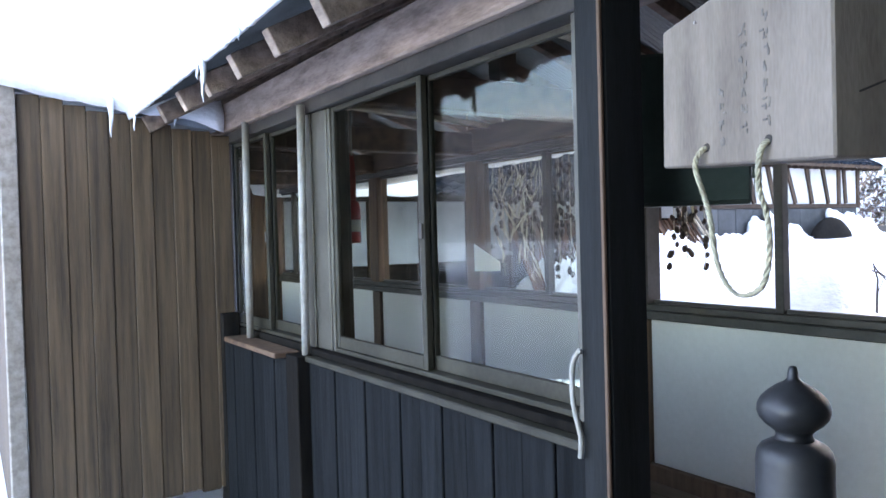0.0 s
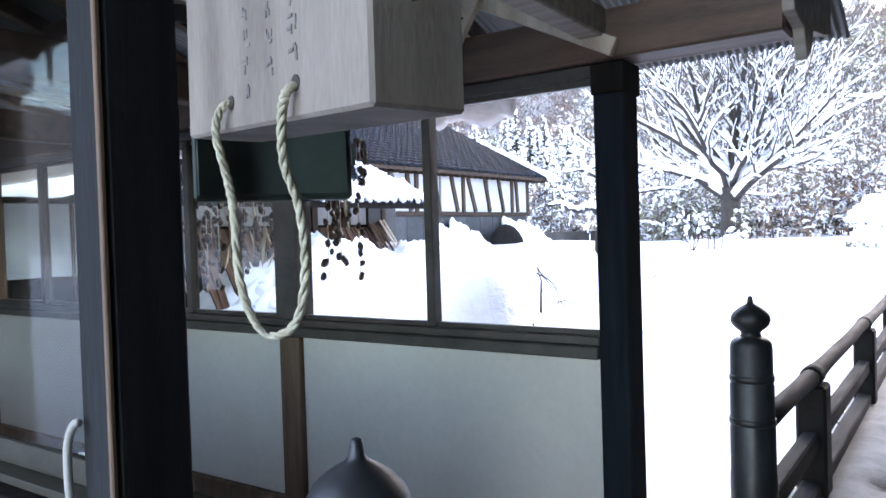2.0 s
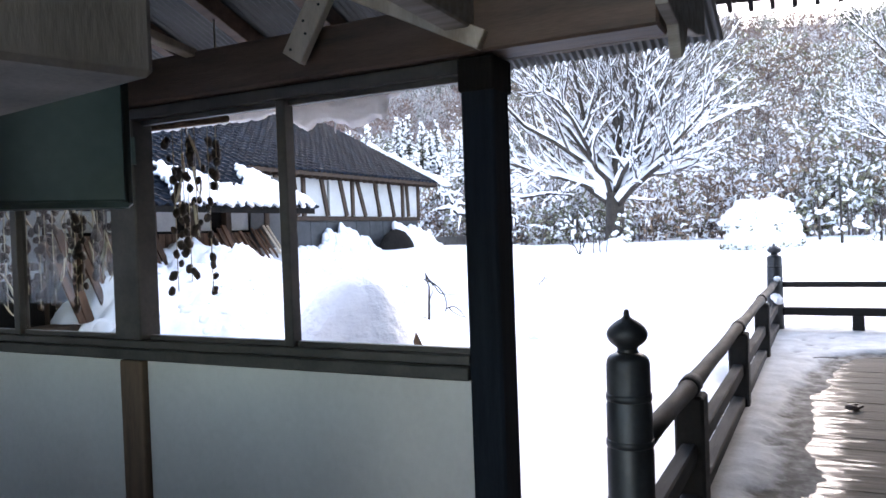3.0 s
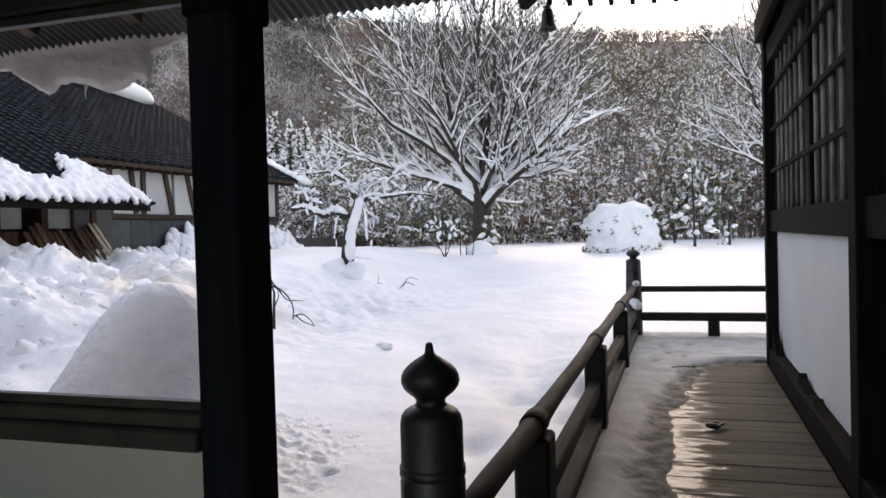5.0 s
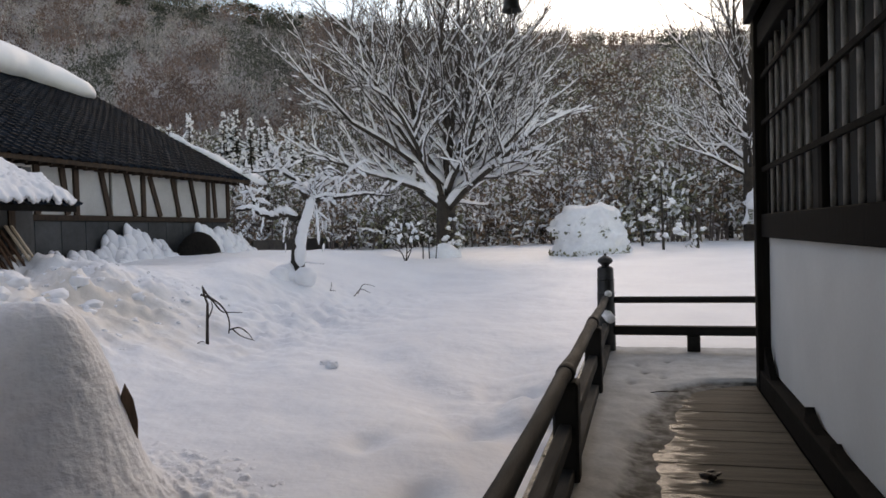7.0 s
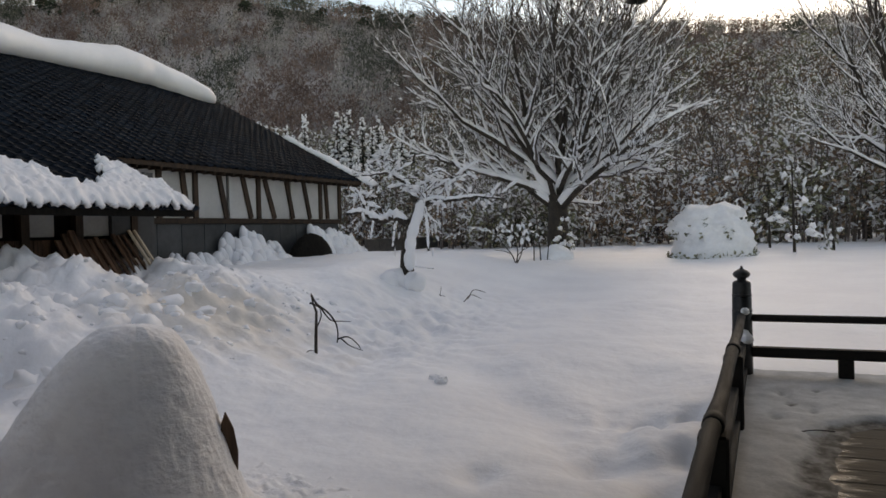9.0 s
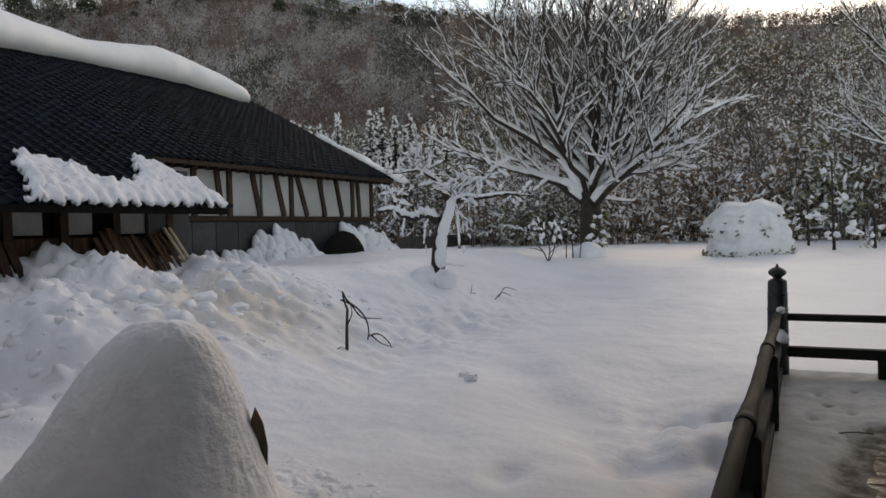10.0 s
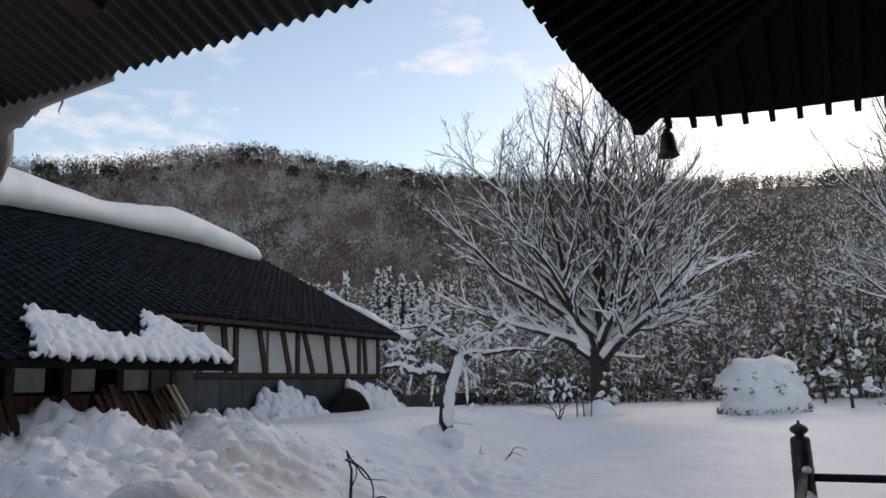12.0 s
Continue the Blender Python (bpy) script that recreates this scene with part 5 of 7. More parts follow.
icicle(1.13, 4.44, 1.955, 0.16, 0.016)
icicle(1.43, 4.44, 1.92, 0.06, 0.010)
bucket = thing("crate", "dark crate half buried in snow beside the shed", "crate")
part("box", bx(1.50, 1.72, 4.10, 4.40, -0.32, -0.08, 0.006), STONE, bucket)
part("rim", bx(1.49, 1.60, 4.09, 4.095, -0.12, -0.07, 0.002), SASHDARK, bucket)

# -- sounding board with its rope --
gong = thing("sounding_board", "bleached wooden sounding board with faded ink writing", "sounding board")
gong.matrix_basis = pose(1.583, 1.143, 0.0, 0, 0, -17.5)
part("board", prism([(0.0, 1.380), (0.463, 1.406), (0.455, 1.683), (0.23, 1.712), (0.0, 1.672)], "x", 0.0, 0.106, 0.004), GONGWOOD, gong)
for col, (y, z1, n) in enumerate(((0.145, 1.635, 7), (0.203, 1.630, 7), (0.262, 1.530, 4))):
    r = random.Random(col)
    for k in range(n):
        z = z1 - k * 0.028
        for q in range(5):
            dy, dz = r.uniform(-0.009, 0.006), r.uniform(-0.016, 0.0)
            if r.random() < 0.5:
                part("ink_mark", bx(-0.0012, 0.001, y + dy, y + dy + r.uniform(0.004, 0.011), z + dz, z + dz + 0.0036, 0), INK, gong)
            else:
                part("ink_mark", bx(-0.0010, 0.001, y + dy, y + dy + 0.0036, z + dz - 0.004, z + dz + r.uniform(0.003, 0.008), 0), INK, gong)
for y, z in ((0.312, 1.431), (0.142, 1.425)):
    part("rope_hole", lathe([(0.0, -0.002), (0.0085, -0.0015), (0.0085, 0.0015), (0.0, 0.002)], n=12), DARKCRACK, gong).matrix_basis = pose(0, y, z, 0, 90, 0)
part("crack", bar((0.045, -0.0005, 1.478), (0.106, -0.0005, 1.500), 0.002, 0.003, 0), DARKCRACK, gong)
for y, z in ((0.09, 1.66), (0.20, 1.695), (0.34, 1.672)):
    part("nail", lathe([(0.0, -0.002), (0.003, -0.002), (0.003, 0.001), (0.0, 0.002)], n=8), PIPE, gong).matrix_basis = pose(-0.001, y, z, 0, 90, 0)
for y in (0.10, 0.36):
    tube("hanging_cord", [(0.059, y, 1.66), (0.059, y, 2.08)], 0.006, ROPE, 6, gong)
hang_bar = thing("hanger_beam", "brown beam carrying the sounding board", "beam", kind="structure")
part("beam", bar((1.60, 0.95, 2.12), (1.86, 1.77, 2.12), 0.09, 0.08), BEAM, hang_bar)
ropeline = smooth_line([(0.012, 0.312, 1.432), (-0.010, 0.314, 1.426), (-0.014, 0.330, 1.397), (-0.010, 0.310, 1.342), (-0.010, 0.293, 1.300), (-0.016, 0.268, 1.225), (-0.012, 0.245, 1.180), (-0.004, 0.214, 1.161), (0.010, 0.178, 1.180), (0.014, 0.163, 1.240), (0.006, 0.158, 1.300), (-0.010, 0.156, 1.345), (-0.012, 0.152, 1.395), (-0.008, 0.143, 1.418), (0.012, 0.142, 1.426)], 9)
rope = new("pull_rope")
rope.matrix_basis = pose(1.583, 1.143, 0.0, 0, 0, -17.5)
tagged(rope, "twisted cotton rope looped through the sounding board", "rope")
for s in range(3):
    pts = []
    for i, p in enumerate(ropeline):
        a = i * 0.75 + s * 2 * math.pi / 3
        pts.append(p + Vector((0.0027 * math.cos(a), 0.0027 * math.sin(a), 0.0015 * math.sin(a))))
    tube("strand", pts, 0.0031, ROPE, 6, rope)
green = thing("switch_cabinet", "dark green painted metal cabinet hung by the pillar", "cabinet")
green.matrix_basis = pose(1.925, 1.853, 0.0, 0, 0, -40.5)
part("body", bx(0.0, 0.285, 0.004, 0.075, 1.338, 1.720, 0.006), GREENBOX, green)
part("door", bx(0.008, 0.277, -0.006, 0.003, 1.346, 1.712, 0.003), GREENBOX, green)
part("hinge", bx(0.2855, 0.292, 0.0, 0.01, 1.40, 1.44, 0.001), GREENBOX, green)
part("arm", bx(-0.14, 0.02, 0.01, 0.03, 1.66, 1.69, 0.003), SASHDARK, green)
lampbar = thing("strip_light", "white strip lamp housing under the corridor roof", "lamp")
part("housing", bx(1.90, 2.02, 2.30, 3.10, 1.975, 2.02, 0.006), PIPE, lampbar)
part("tube", bx(1.945, 1.975, 2.33, 3.07, 1.958, 1.974, 0.003), PAPER, lampbar)


# -- strings of dried fruit and pods outside the windows --
fruit_me = None
pod_me = None


def dried_string(y, z_top, n, x, pods):
    global fruit_me, pod_me
    r = random.Random(int(y * 1000) + int(x * 77))
    t = thing("hanging_string", "string of pale dried pods and dark fruit" if pods else "string of dark dried fruit hung to cure", "dried food", "strings hung outside the windows")
    n = int(n * 1.35)
    tube("cord", [(x, y, z_top + 0.04), (x, y, z_top - n * 0.046)], 0.0022, PALEWOOD, 5, t)
    for k in range(n):
        z = z_top - 0.03 - k * 0.046 + r.uniform(-0.016, 0.016)
        use_pod = pods and r.random() < 0.45
        if use_pod:
            if pod_me is None:
                vv, ff = [], []
                tube_data(vv, ff, [(0, 0, 0.05), (0.006, 0, 0.02), (0.010, 0.003, -0.03), (0.004, 0.005, -0.08), (0, 0, -0.11)], [0.002, 0.008, 0.010, 0.007, 0.002], 6)
                ob = raw("pod", vv, ff, PODS, True)
                pod_me = ob.data
            else:
                ob = new("pod", pod_me)
        else:
            if fruit_me is None:
                vv, ff = [], []
                blob(vv, ff, (0, 0, 0), 0.026, 1.05, 3.0, 5, 8, 0.35)
                ob = raw("fruit", vv, ff, FRUIT, True)
                fruit_me = ob.data
            else:
                ob = new("fruit", fruit_me)
        ob.parent = t
        ob.location = (x + r.uniform(-0.02, 0.02), y + r.uniform(-0.026, 0.026), z)
        ob.rotation_euler = (r.uniform(-0.5, 0.5), r.uniform(-0.5, 0.5), r.uniform(0, 6.28))
        q = r.uniform(0.45, 0.80)
        ob.scale = (q * r.uniform(0.8, 1.0), q, q * r.uniform(1.0, 1.5))


pole = tube("drying_pole", [(3.68, 2.90, 1.775), (3.68, 5.2, 1.79)], 0.014, STUDWOOD, 8)
tagged(pole, "bamboo pole carrying the drying strings", "pole")
for k in range(6):
    tube("pole_tie", [(3.68, 2.95 + k * 0.43, 1.776), (3.68, 2.95 + k * 0.43, 2.22)], 0.004, PALEWOOD, 5, pole)
rs_ = random.Random(2)
for y, n, pd in ((2.985, 4, False), (3.03, 11, False), (3.075, 7, True), (3.12, 10, False), (3.17, 8, True), (3.22, 11, False)):
    dried_string(y, 1.72, n, 3.68 + rs_.uniform(-0.01, 0.02), pd)
for k in range(34):
    dried_string(3.42 + k * 0.042, 1.72, rs_.randint(7, 12), 3.68 + rs_.uniform(-0.01, 0.05), rs_.random() < 0.65)


# ---- farmhouse across the yard ----
HY, HZ, HS = 10.5, 2.74, 0.53
HX0, HX1, RIDGE_Y = 1.0, 20.15, 15.2
LOW_X, LOW_Y = 12.15, 8.80


def roof_z(y):
    return HZ + (y - HY) * HS


house = thing("farmhouse", "old farmhouse with dark tiled roof and timbered white walls", "house")
part("wall", bx(HX0, 19.60, 10.86, 19.0, -0.5, 2.9, 0), STONE, house, "dark lower wall")
part("gable", prism([(10.9, 2.9), (19.0, 2.9), (15.2, 5.0)], "x", 19.40, 19.58, 0), DULLPLASTER, house)
part("rear_roof", prism([(RIDGE_Y, roof_z(RIDGE_Y)), (RIDGE_Y, roof_z(RIDGE_Y) - 0.12), (20.2, 2.5), (20.2, 2.62)], "x", HX0, HX1, 0), STONE, house)
part("roof_deck", prism([(HY, HZ - 0.07), (RIDGE_Y, roof_z(RIDGE_Y) - 0.07), (RIDGE_Y, roof_z(RIDGE_Y) - 0.12), (HY, HZ - 0.12)], "x", HX0, HX1 - 0.03, 0), STONE, house)
part("low_roof_deck", prism([(LOW_Y, roof_z(LOW_Y) - 0.07), (HY - 0.01, HZ - 0.075), (HY - 0.01, HZ - 0.10), (LOW_Y, roof_z(LOW_Y) - 0.10)], "x", HX0, LOW_X - 0.02, 0), STONE, house)
part("eave_board", bx(LOW_X, HX1 - 0.02, HY - 0.03, HY - 0.005, HZ - 0.12, HZ - 0.035, 0.004), HOUSEBEAM, house)
part("low_eave_board", bx(HX0, LOW_X - 0.02, LOW_Y - 0.03, LOW_Y - 0.005, roof_z(LOW_Y) - 0.13, roof_z(LOW_Y) - 0.035, 0.004), BLACKWOOD, house)
part("verge_board", bar((HX1 - 0.01, HY, HZ - 0.09), (HX1 - 0.01, RIDGE_Y, roof_z(RIDGE_Y) - 0.09), 0.03, 0.14), STUDWOOD, house)
for k in range(30):
    x = LOW_X + 0.1 + k * 0.27
    if x < HX1 - 0.05:
        part("eave_rafter", bx(x - 0.02, x + 0.02, HY + 0.0, 10.79, HZ - 0.16, HZ - 0.105, 0.003), HOUSEBEAM, house)

# timbered upper wall: plaster panels between leaning posts
part("rail", bx(12.22, 19.62, 10.77, 10.858, 1.66, 1.76, 0.004), HOUSEBEAM, house)
UPRIGHTS = (12.5, 13.55, 14.46, 15.40, 16.34, 17.50, 18.70, 19.56)
for a, b in zip(UPRIGHTS, UPRIGHTS[1:]):
    part("plaster_panel", bx(a + 0.045, b - 0.045, 10.81, 10.857, 1.764, 2.60, 0.003), HOUSEPLASTER, house, "white plaster infill")
for a in UPRIGHTS:
    if a not in (15.40, 17.50):
        part("post", bx(a - 0.06, a + 0.06, 10.765, 10.857, 1.764, 2.60, 0.004), HOUSEBEAM, house)
for a, b in ((13.0, 13.15), (14.12, 14.24), (15.11, 15.32), (15.83, 16.08), (16.55, 16.88), (17.33, 17.56), (18.0, 18.24), (18.92, 19.0)):
    part("brace", bar((a, 10.785, 2.60), (b, 10.785, 1.77), 0.04, 0.125), HOUSEBEAM, house)
for k in range(12):
    x = 12.3 + k * 0.6
    part("dado_board", bx(x + 0.005, x + 0.595, 10.815, 10.857, 0.2, 1.655, 0.004), STONE, house)

# porch under the lower roof
part("porch_wall", bx(HX0, 11.9, 9.60, 9.70, 0.0, 2.05, 0.004), BLACKWOOD, house)
for k, x in enumerate((8.35, 9.2, 9.95, 10.75, 11.7)):
    part("porch_post", bx(x - 0.06, x + 0.06, 9.48, 9.598, 0.0, 2.08, 0.005), HOUSEBEAM, house)
# The porch's shade is put into the grey of these panels.
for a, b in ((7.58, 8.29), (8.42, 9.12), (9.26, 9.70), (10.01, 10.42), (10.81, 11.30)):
    part("porch_panel", bx(a, b, 9.560, 9.599, 1.46, 1.76, 0.003), DULLPLASTER, house, "old plaster greyed for porch shade")
for k in range(8):
    part("porch_panel", bx(1.15 + k * 0.8, 1.90 + k * 0.8, 9.560, 9.599, 0.89, 1.78, 0.003), SHADEPANEL, house, "board panel coloured in blue-grey shade")
    part("porch_post", bx(1.91 + k * 0.8, 1.94 + k * 0.8, 9.53, 9.599, 0.0, 1.79, 0.004), HOUSEBEAM, house)
for k in range(30):
    x = 7.9 + k * 0.128
    part("porch_board", bx(x + 0.003, x + 0.125, 9.515, 9.545 + 0.006 * (k % 2), 0.30, 1.42, 0.003), OLDPLANK, house)
part("porch_beam", bx(HX0, 12.0, 9.46, 9.55, 1.80, 1.92, 0.004), HOUSEBEAM, house)
part("shutter", bx(11.30, 12.05, 9.50, 9.555, 0.3, 1.75, 0.004), STONE, house, "slate-grey shutter")
part("corner_wall", bx(12.02, 12.20, 9.60, 10.85, 0.0, 2.4, 0.004), STONE, house)
part("porch_floor", bx(HX0, 12.0, 8.95, 9.45, 0.2, 0.32, 0.004), HOUSEBEAM, house)

rp = random.Random(8)
for k in range(24):
    if k < 14:
        x, tilt = 10.42 + k * 0.098, 0.06 + 0.022 * k
    else:
        x, tilt = 7.5 + (k - 14) * 0.19, rp.uniform(-0.06, 0.06)
    hgt = rp.uniform(0.92, 1.08)
    b = obj("leaning_plank", bar((x + tilt + rp.uniform(-0.02, 0.02), 8.88 + rp.uniform(-0.04, 0.04), 0.34), (x - 0.06, 9.44, 0.46 + hgt), 0.12, 0.028), PALEWOOD if k in (12, 13) else OLDPLANK)
    tagged(b, "brown snow-guard plank leaning against the farmhouse", "plank", "planks leaning on the farmhouse")

# tiles
TW, TL = 0.215, 0.185


def tile_mesh(w=TW, l=TL):
    """One curved pan tile, upslope along +y, resting at z = 0."""
    v, f = [], []
    n = 6
    for j, (y, lift) in enumerate(((0.0, 0.028), (l * 1.12, 0.0))):
        for i in range(n + 1):
            u = i / n
            z = 0.027 * math.cos(2 * math.pi * (u - 0.12)) * (0.6 if u > 0.62 else 1.0)
            v.append((u * w * 1.04, y, z + lift))
    for i in range(n):
        f.append((i, i + 1, n + 2 + i, n + 1 + i))
    k = len(v)
    for i in range(n + 1):
        x, y, z = v[i]
        v.append((x, y + 0.004, z - 0.030))
    for i in range(n):
        f.append((i, k + i, k + i + 1, i + 1))
    return v, f


def tile_roof():
    tv, tf = tile_mesh()
    me = None
    jv, jf = [], []
    ang = math.atan(HS)
    c, s = math.cos(ang), math.sin(ang)
    ncol = int((HX1 - HX0) / TW)
    made = 0
    for col in range(ncol):
        x = HX1 - (col + 1) * TW
        y0 = LOW_Y - 0.06 if x < LOW_X - TW * 0.5 else HY - 0.06
        row = 0
        while True:
            dist = row * TL
            y = y0 + dist * c
            if y > RIDGE_Y - 0.1:
                break
            z = roof_z(y) + 0.002
            near = 8.4 < x < 13.6 and y < 10.95
            if near and made < 300:
                if me is None:
                    ob = raw("tile", tv, tf, TILE, True)
                    me = ob.data
                else:
                    ob = new("tile", me)
                ob.parent = house
                ob.location = (x, y, z)
                ob.rotation_euler = (ang + 0.004 * math.sin(col * 3.1 + row), 0, 0.01 * math.sin(col + row * 2.3))
                made += 1
            else:
                k = len(jv)
                wob = 0.004 * math.sin(col * 2.3 + row * 1.9)
                for a, b, d in tv:
                    jv.append((x + a, y + b * c - d * s, z + b * s + d * c + wob))
                for q in tf:
                    jf.append(tuple(k + i for i in q))
            row += 1
    ob = raw("roof_tiles", jv, jf, TILE_FAR, True)
    ob.parent = house
    ob["kind"] = "stuff"


tile_roof()
part("ridge_tiles", prism([(RIDGE_Y - 0.16, roof_z(RIDGE_Y) - 0.06), (RIDGE_Y + 0.16, roof_z(RIDGE_Y) - 0.06), (RIDGE_Y + 0.12, roof_z(RIDGE_Y) + 0.14), (RIDGE_Y, roof_z(RIDGE_Y) + 0.20), (RIDGE_Y - 0.12, roof_z(RIDGE_Y) + 0.14)], "x", HX0, HX1, 0.01), TILE, house)


CREST = [(1.0, 0.70), (10.0, 0.76), (12.8, 0.72), (13.8, 0.62), (15.0, 0.52), (16.0, 0.64), (17.0, 0.78), (17.8, 0.72), (18.6, 0.60), (19.2, 0.50), (19.5, 0.42), (19.68, 0.30), (19.78, 0.04)]
DOWN = [(1.0, 1.0), (10.0, 0.8), (13.0, 0.35), (14.5, 0.12), (17.0, 0.10), (17.8, 0.12), (18.3, 0.30), (19.3, 0.58), (19.78, 0.50)]


def house_snow():
    """Ridge snow with a rounded rolling lip, and the torn sheet above the porch."""
    v, f = [], []
    xs = spaced((HX0, 19.78, 0.10))
    rows = 17
    for x in xs:
        th = along(CREST, x) + 0.03 * fbm(x * 0.9, 4.0, 1.0)
        down = along(DOWN, x) + 0.06 * fbm(x * 1.7, 3.0, 1.0)
        for k in range(rows):
            u = k / (rows - 1)
            if u < 0.25:
                y = RIDGE_Y + 1.4 - (u / 0.25) * 1.4
                z = roof_z(RIDGE_Y) - (y - RIDGE_Y) * 0.35 + th
            elif u < 0.6:
                q = (u - 0.25) / 0.35
                y = RIDGE_Y - q * down
                z = roof_z(y) + th * (1 - 0.06 * q * q)
            else:
                # the lip bulges out and curls under
                q = (u - 0.6) / 0.4
                a = math.pi * 0.92 * q
                y = RIDGE_Y - down - 0.38 * th * math.sin(a)
                z = roof_z(RIDGE_Y - down) + th * (0.47 + 0.47 * math.cos(a)) - 0.38 * th * math.sin(a) * HS * (1 - q) + 0.015
            v.append((x, y, max(z, roof_z(y) + 0.01)))
    for i in range(len(xs) - 1):
        for k in range(rows - 1):
            a = i * rows + k
            f.append((a, a + rows, a + rows + 1, a + 1))
    tagged(raw("ridge_snow", v, f, SNOW, True), "thick smooth snow rolled over the farmhouse ridge", "snow")
    # torn sheet above the porch
    top = [(8.90, 8.75), (9.0, 8.85), (9.15, 9.15), (9.35, 9.55), (9.58, 9.83), (9.9, 9.68), (10.17, 9.55), (10.25, 9.22), (10.45, 9.18), (10.75, 9.28), (11.0, 9.40), (11.35, 9.85), (11.62, 10.12), (11.78, 9.80), (11.92, 9.50), (12.0, 9.12), (12.08, 8.72)]
    h, v, f = {}, [], []
    xs, ys = spaced((8.6, 12.15, 0.030)), spaced((8.60, 10.3, 0.030))
    for j, y in enumerate(ys):
        for i, x in enumerate(xs):
            # tongues of snow lie in the hollows of the tile rows
            row = 0.05 * math.sin(2 * math.pi * x / TW)
            lim = along(top, x) + 0.12 * fbm(x * 3.5, y * 3.5, 2.0) + 0.10 * fbm(x * 9, y * 6, 2.0)
            d = min(lim - y, y - 8.645 + row * 0.8 + 0.03 * fbm(x * 6, 1.0, 2.0))
            if x < 9.7:
                d = min(d, (x - 9.02 - 0.40 * max(0.0, y - 9.0)) * 1.1 + 0.30 * fbm(y * 6.5, x * 1.2, 8.0))
            if y > 9.4 and x > 10.8:
                d = min(d, x - 11.12 + 0.5 * (9.4 - y) * 0.4 + 0.26 * fbm(y * 7.5, x * 1.2, 3.0))
            if d < 0:
                continue
            t = 0.13 * step(-0.05, 0.20, d) + 0.10 * abs(fbm(x * 3.4, y * 3.4, 4.0)) + 0.07 * abs(fbm(x * 8, y * 8, 1.0)) + 0.012 * fbm(x * 22, y * 22, 1.0)
            h[i, j] = len(v)
            v.append((x, y, roof_z(y) + max(0.05, t) + 0.02))
    for (i, j) in h:
        q = ((i, j), (i + 1, j), (i + 1, j + 1), (i, j + 1))
        if all(k in h for k in q):
            f.append(tuple(h[k] for k in q))
    ob = raw("porch_roof_snow", v, f, SNOW_CLUMP, True)
    sol = ob.modifiers.new("thickness", "SOLIDIFY")
    sol.thickness, sol.offset = 0.05, -1
    tagged(ob, "torn lumpy sheet of snow on the porch tiles", "snow")
    # unbroken snow on the low roof beside the corridor
    v, f = [], []
    xs = spaced((HX0, 6.9, 0.2))
    for x in xs:
        e = 0.10 * fbm(x * 1.5, 2.0, 5.0) + 1.3 * step(5.2, 6.9, x)
        for y, dz in ((8.62 + e, 0.02), (8.60 + e, 0.16), (8.72 + e, 0.30), (9.6, 0.36), (11.0, 0.36), (15.1, 0.30)):
            y = max(y, 8.6 + e)
            v.append((x, y, roof_z(y) + dz))
    for i in range(len(xs) - 1):
        for k in range(5):
            a = i * 6 + k
            f.append((a, a + 6, a + 7, a + 1))
    tagged(raw("low_roof_snow", v, f, SNOW, True), "deep smooth snow on the low farmhouse roof", "snow")
    # snow along the far verge
    v, f = [], []
    ys = spaced((HY - 0.15, 12.75, 0.08))
    for y in ys:
        w = max(0.05, 0.62 * (1 - step(HY - 0.1, 12.7, y)) + 0.14 * fbm(y * 4, 0, 0))
        for x, dz in ((HX1 - 0.06 - 0.25 * w, 0.05), (HX1, 0.13), (HX1 + w * 0.7, 0.11), (HX1 + w, 0.0), (HX1 + w * 0.5, -0.06), (HX1 - 0.05, 0.0)):
            v.append((x + 0.05 * fbm(y * 4, dz * 9, 3.0), y, roof_z(y) + dz * (1 + 0.6 * fbm(y * 3, x, 1.0))))
    for i in range(len(ys) - 1):
        for k in range(6):
            a, b = i * 6 + k, i * 6 + (k + 1) % 6
            f.append((a, b, b + 6, a + 6))
    f += [tuple(range(6))[::-1], tuple((len(ys) - 1) * 6 + k for k in range(6))]
    tagged(raw("verge_snow", v, f, SNOW_CRUST, True), "wedge of snow along the farmhouse gable edge", "snow")


house_snow()

# roof snow piled against the wall
r4 = random.Random(4)
v, f = [], []
HEAPED = [(13.2, 0.70), (13.5, 1.05), (14.0, 1.08), (14.6, 1.02), (14.8, 1.05), (15.05, 1.36), (15.3, 1.42), (15.42, 1.30), (15.65, 1.54), (16.0, 1.44), (16.4, 1.34), (16.8, 1.24), (17.05, 0.80), (17.3, 1.62), (17.9, 1.64), (18.3, 1.56), (18.8, 1.50), (19.3, 1.50), (19.6, 1.38), (20.1, 1.22), (20.4, 0.95)]
for k in range(330):
    x = 13.2 + 7.2 * r4.random()
    top = along(HEAPED, x) + 0.08 * fbm(x * 5.0, 2.0, 3.0)
    u = r4.random() ** 0.7
    z = 0.35 + (top - 0.45) * u
    arch = 1.52 - 1.5 * max(0.0, x - 17.95) ** 1.3
    if 16.95 < x < 18.62 and z < arch:
        continue
    w = r4.uniform(0.10, 0.20) * (1.15 - 0.35 * u)
    lean = Vector((r4.uniform(-0.20, 0.0), r4.uniform(-0.06, 0.06), r4.uniform(0.24, 0.52)))
    m = Vector((x, 10.70 - 0.80 * (1 - u) ** 1.2 + r4.uniform(-0.06, 0.06), z))
    tube_data(v, f, [m - lean * 0.6, m - lean * 0.25, m + lean * 0.1, m + lean * 0.35, m + lean * 0.45], [w * 0.8, w * 1.0, w * 0.85, w * 0.55, w * 0.15], 9)
tagged(raw("wall_snow", v, f, SNOW_CLUMP, True), "clumps of slid roof snow heaped against the wall", "snow")
v, f = [], []
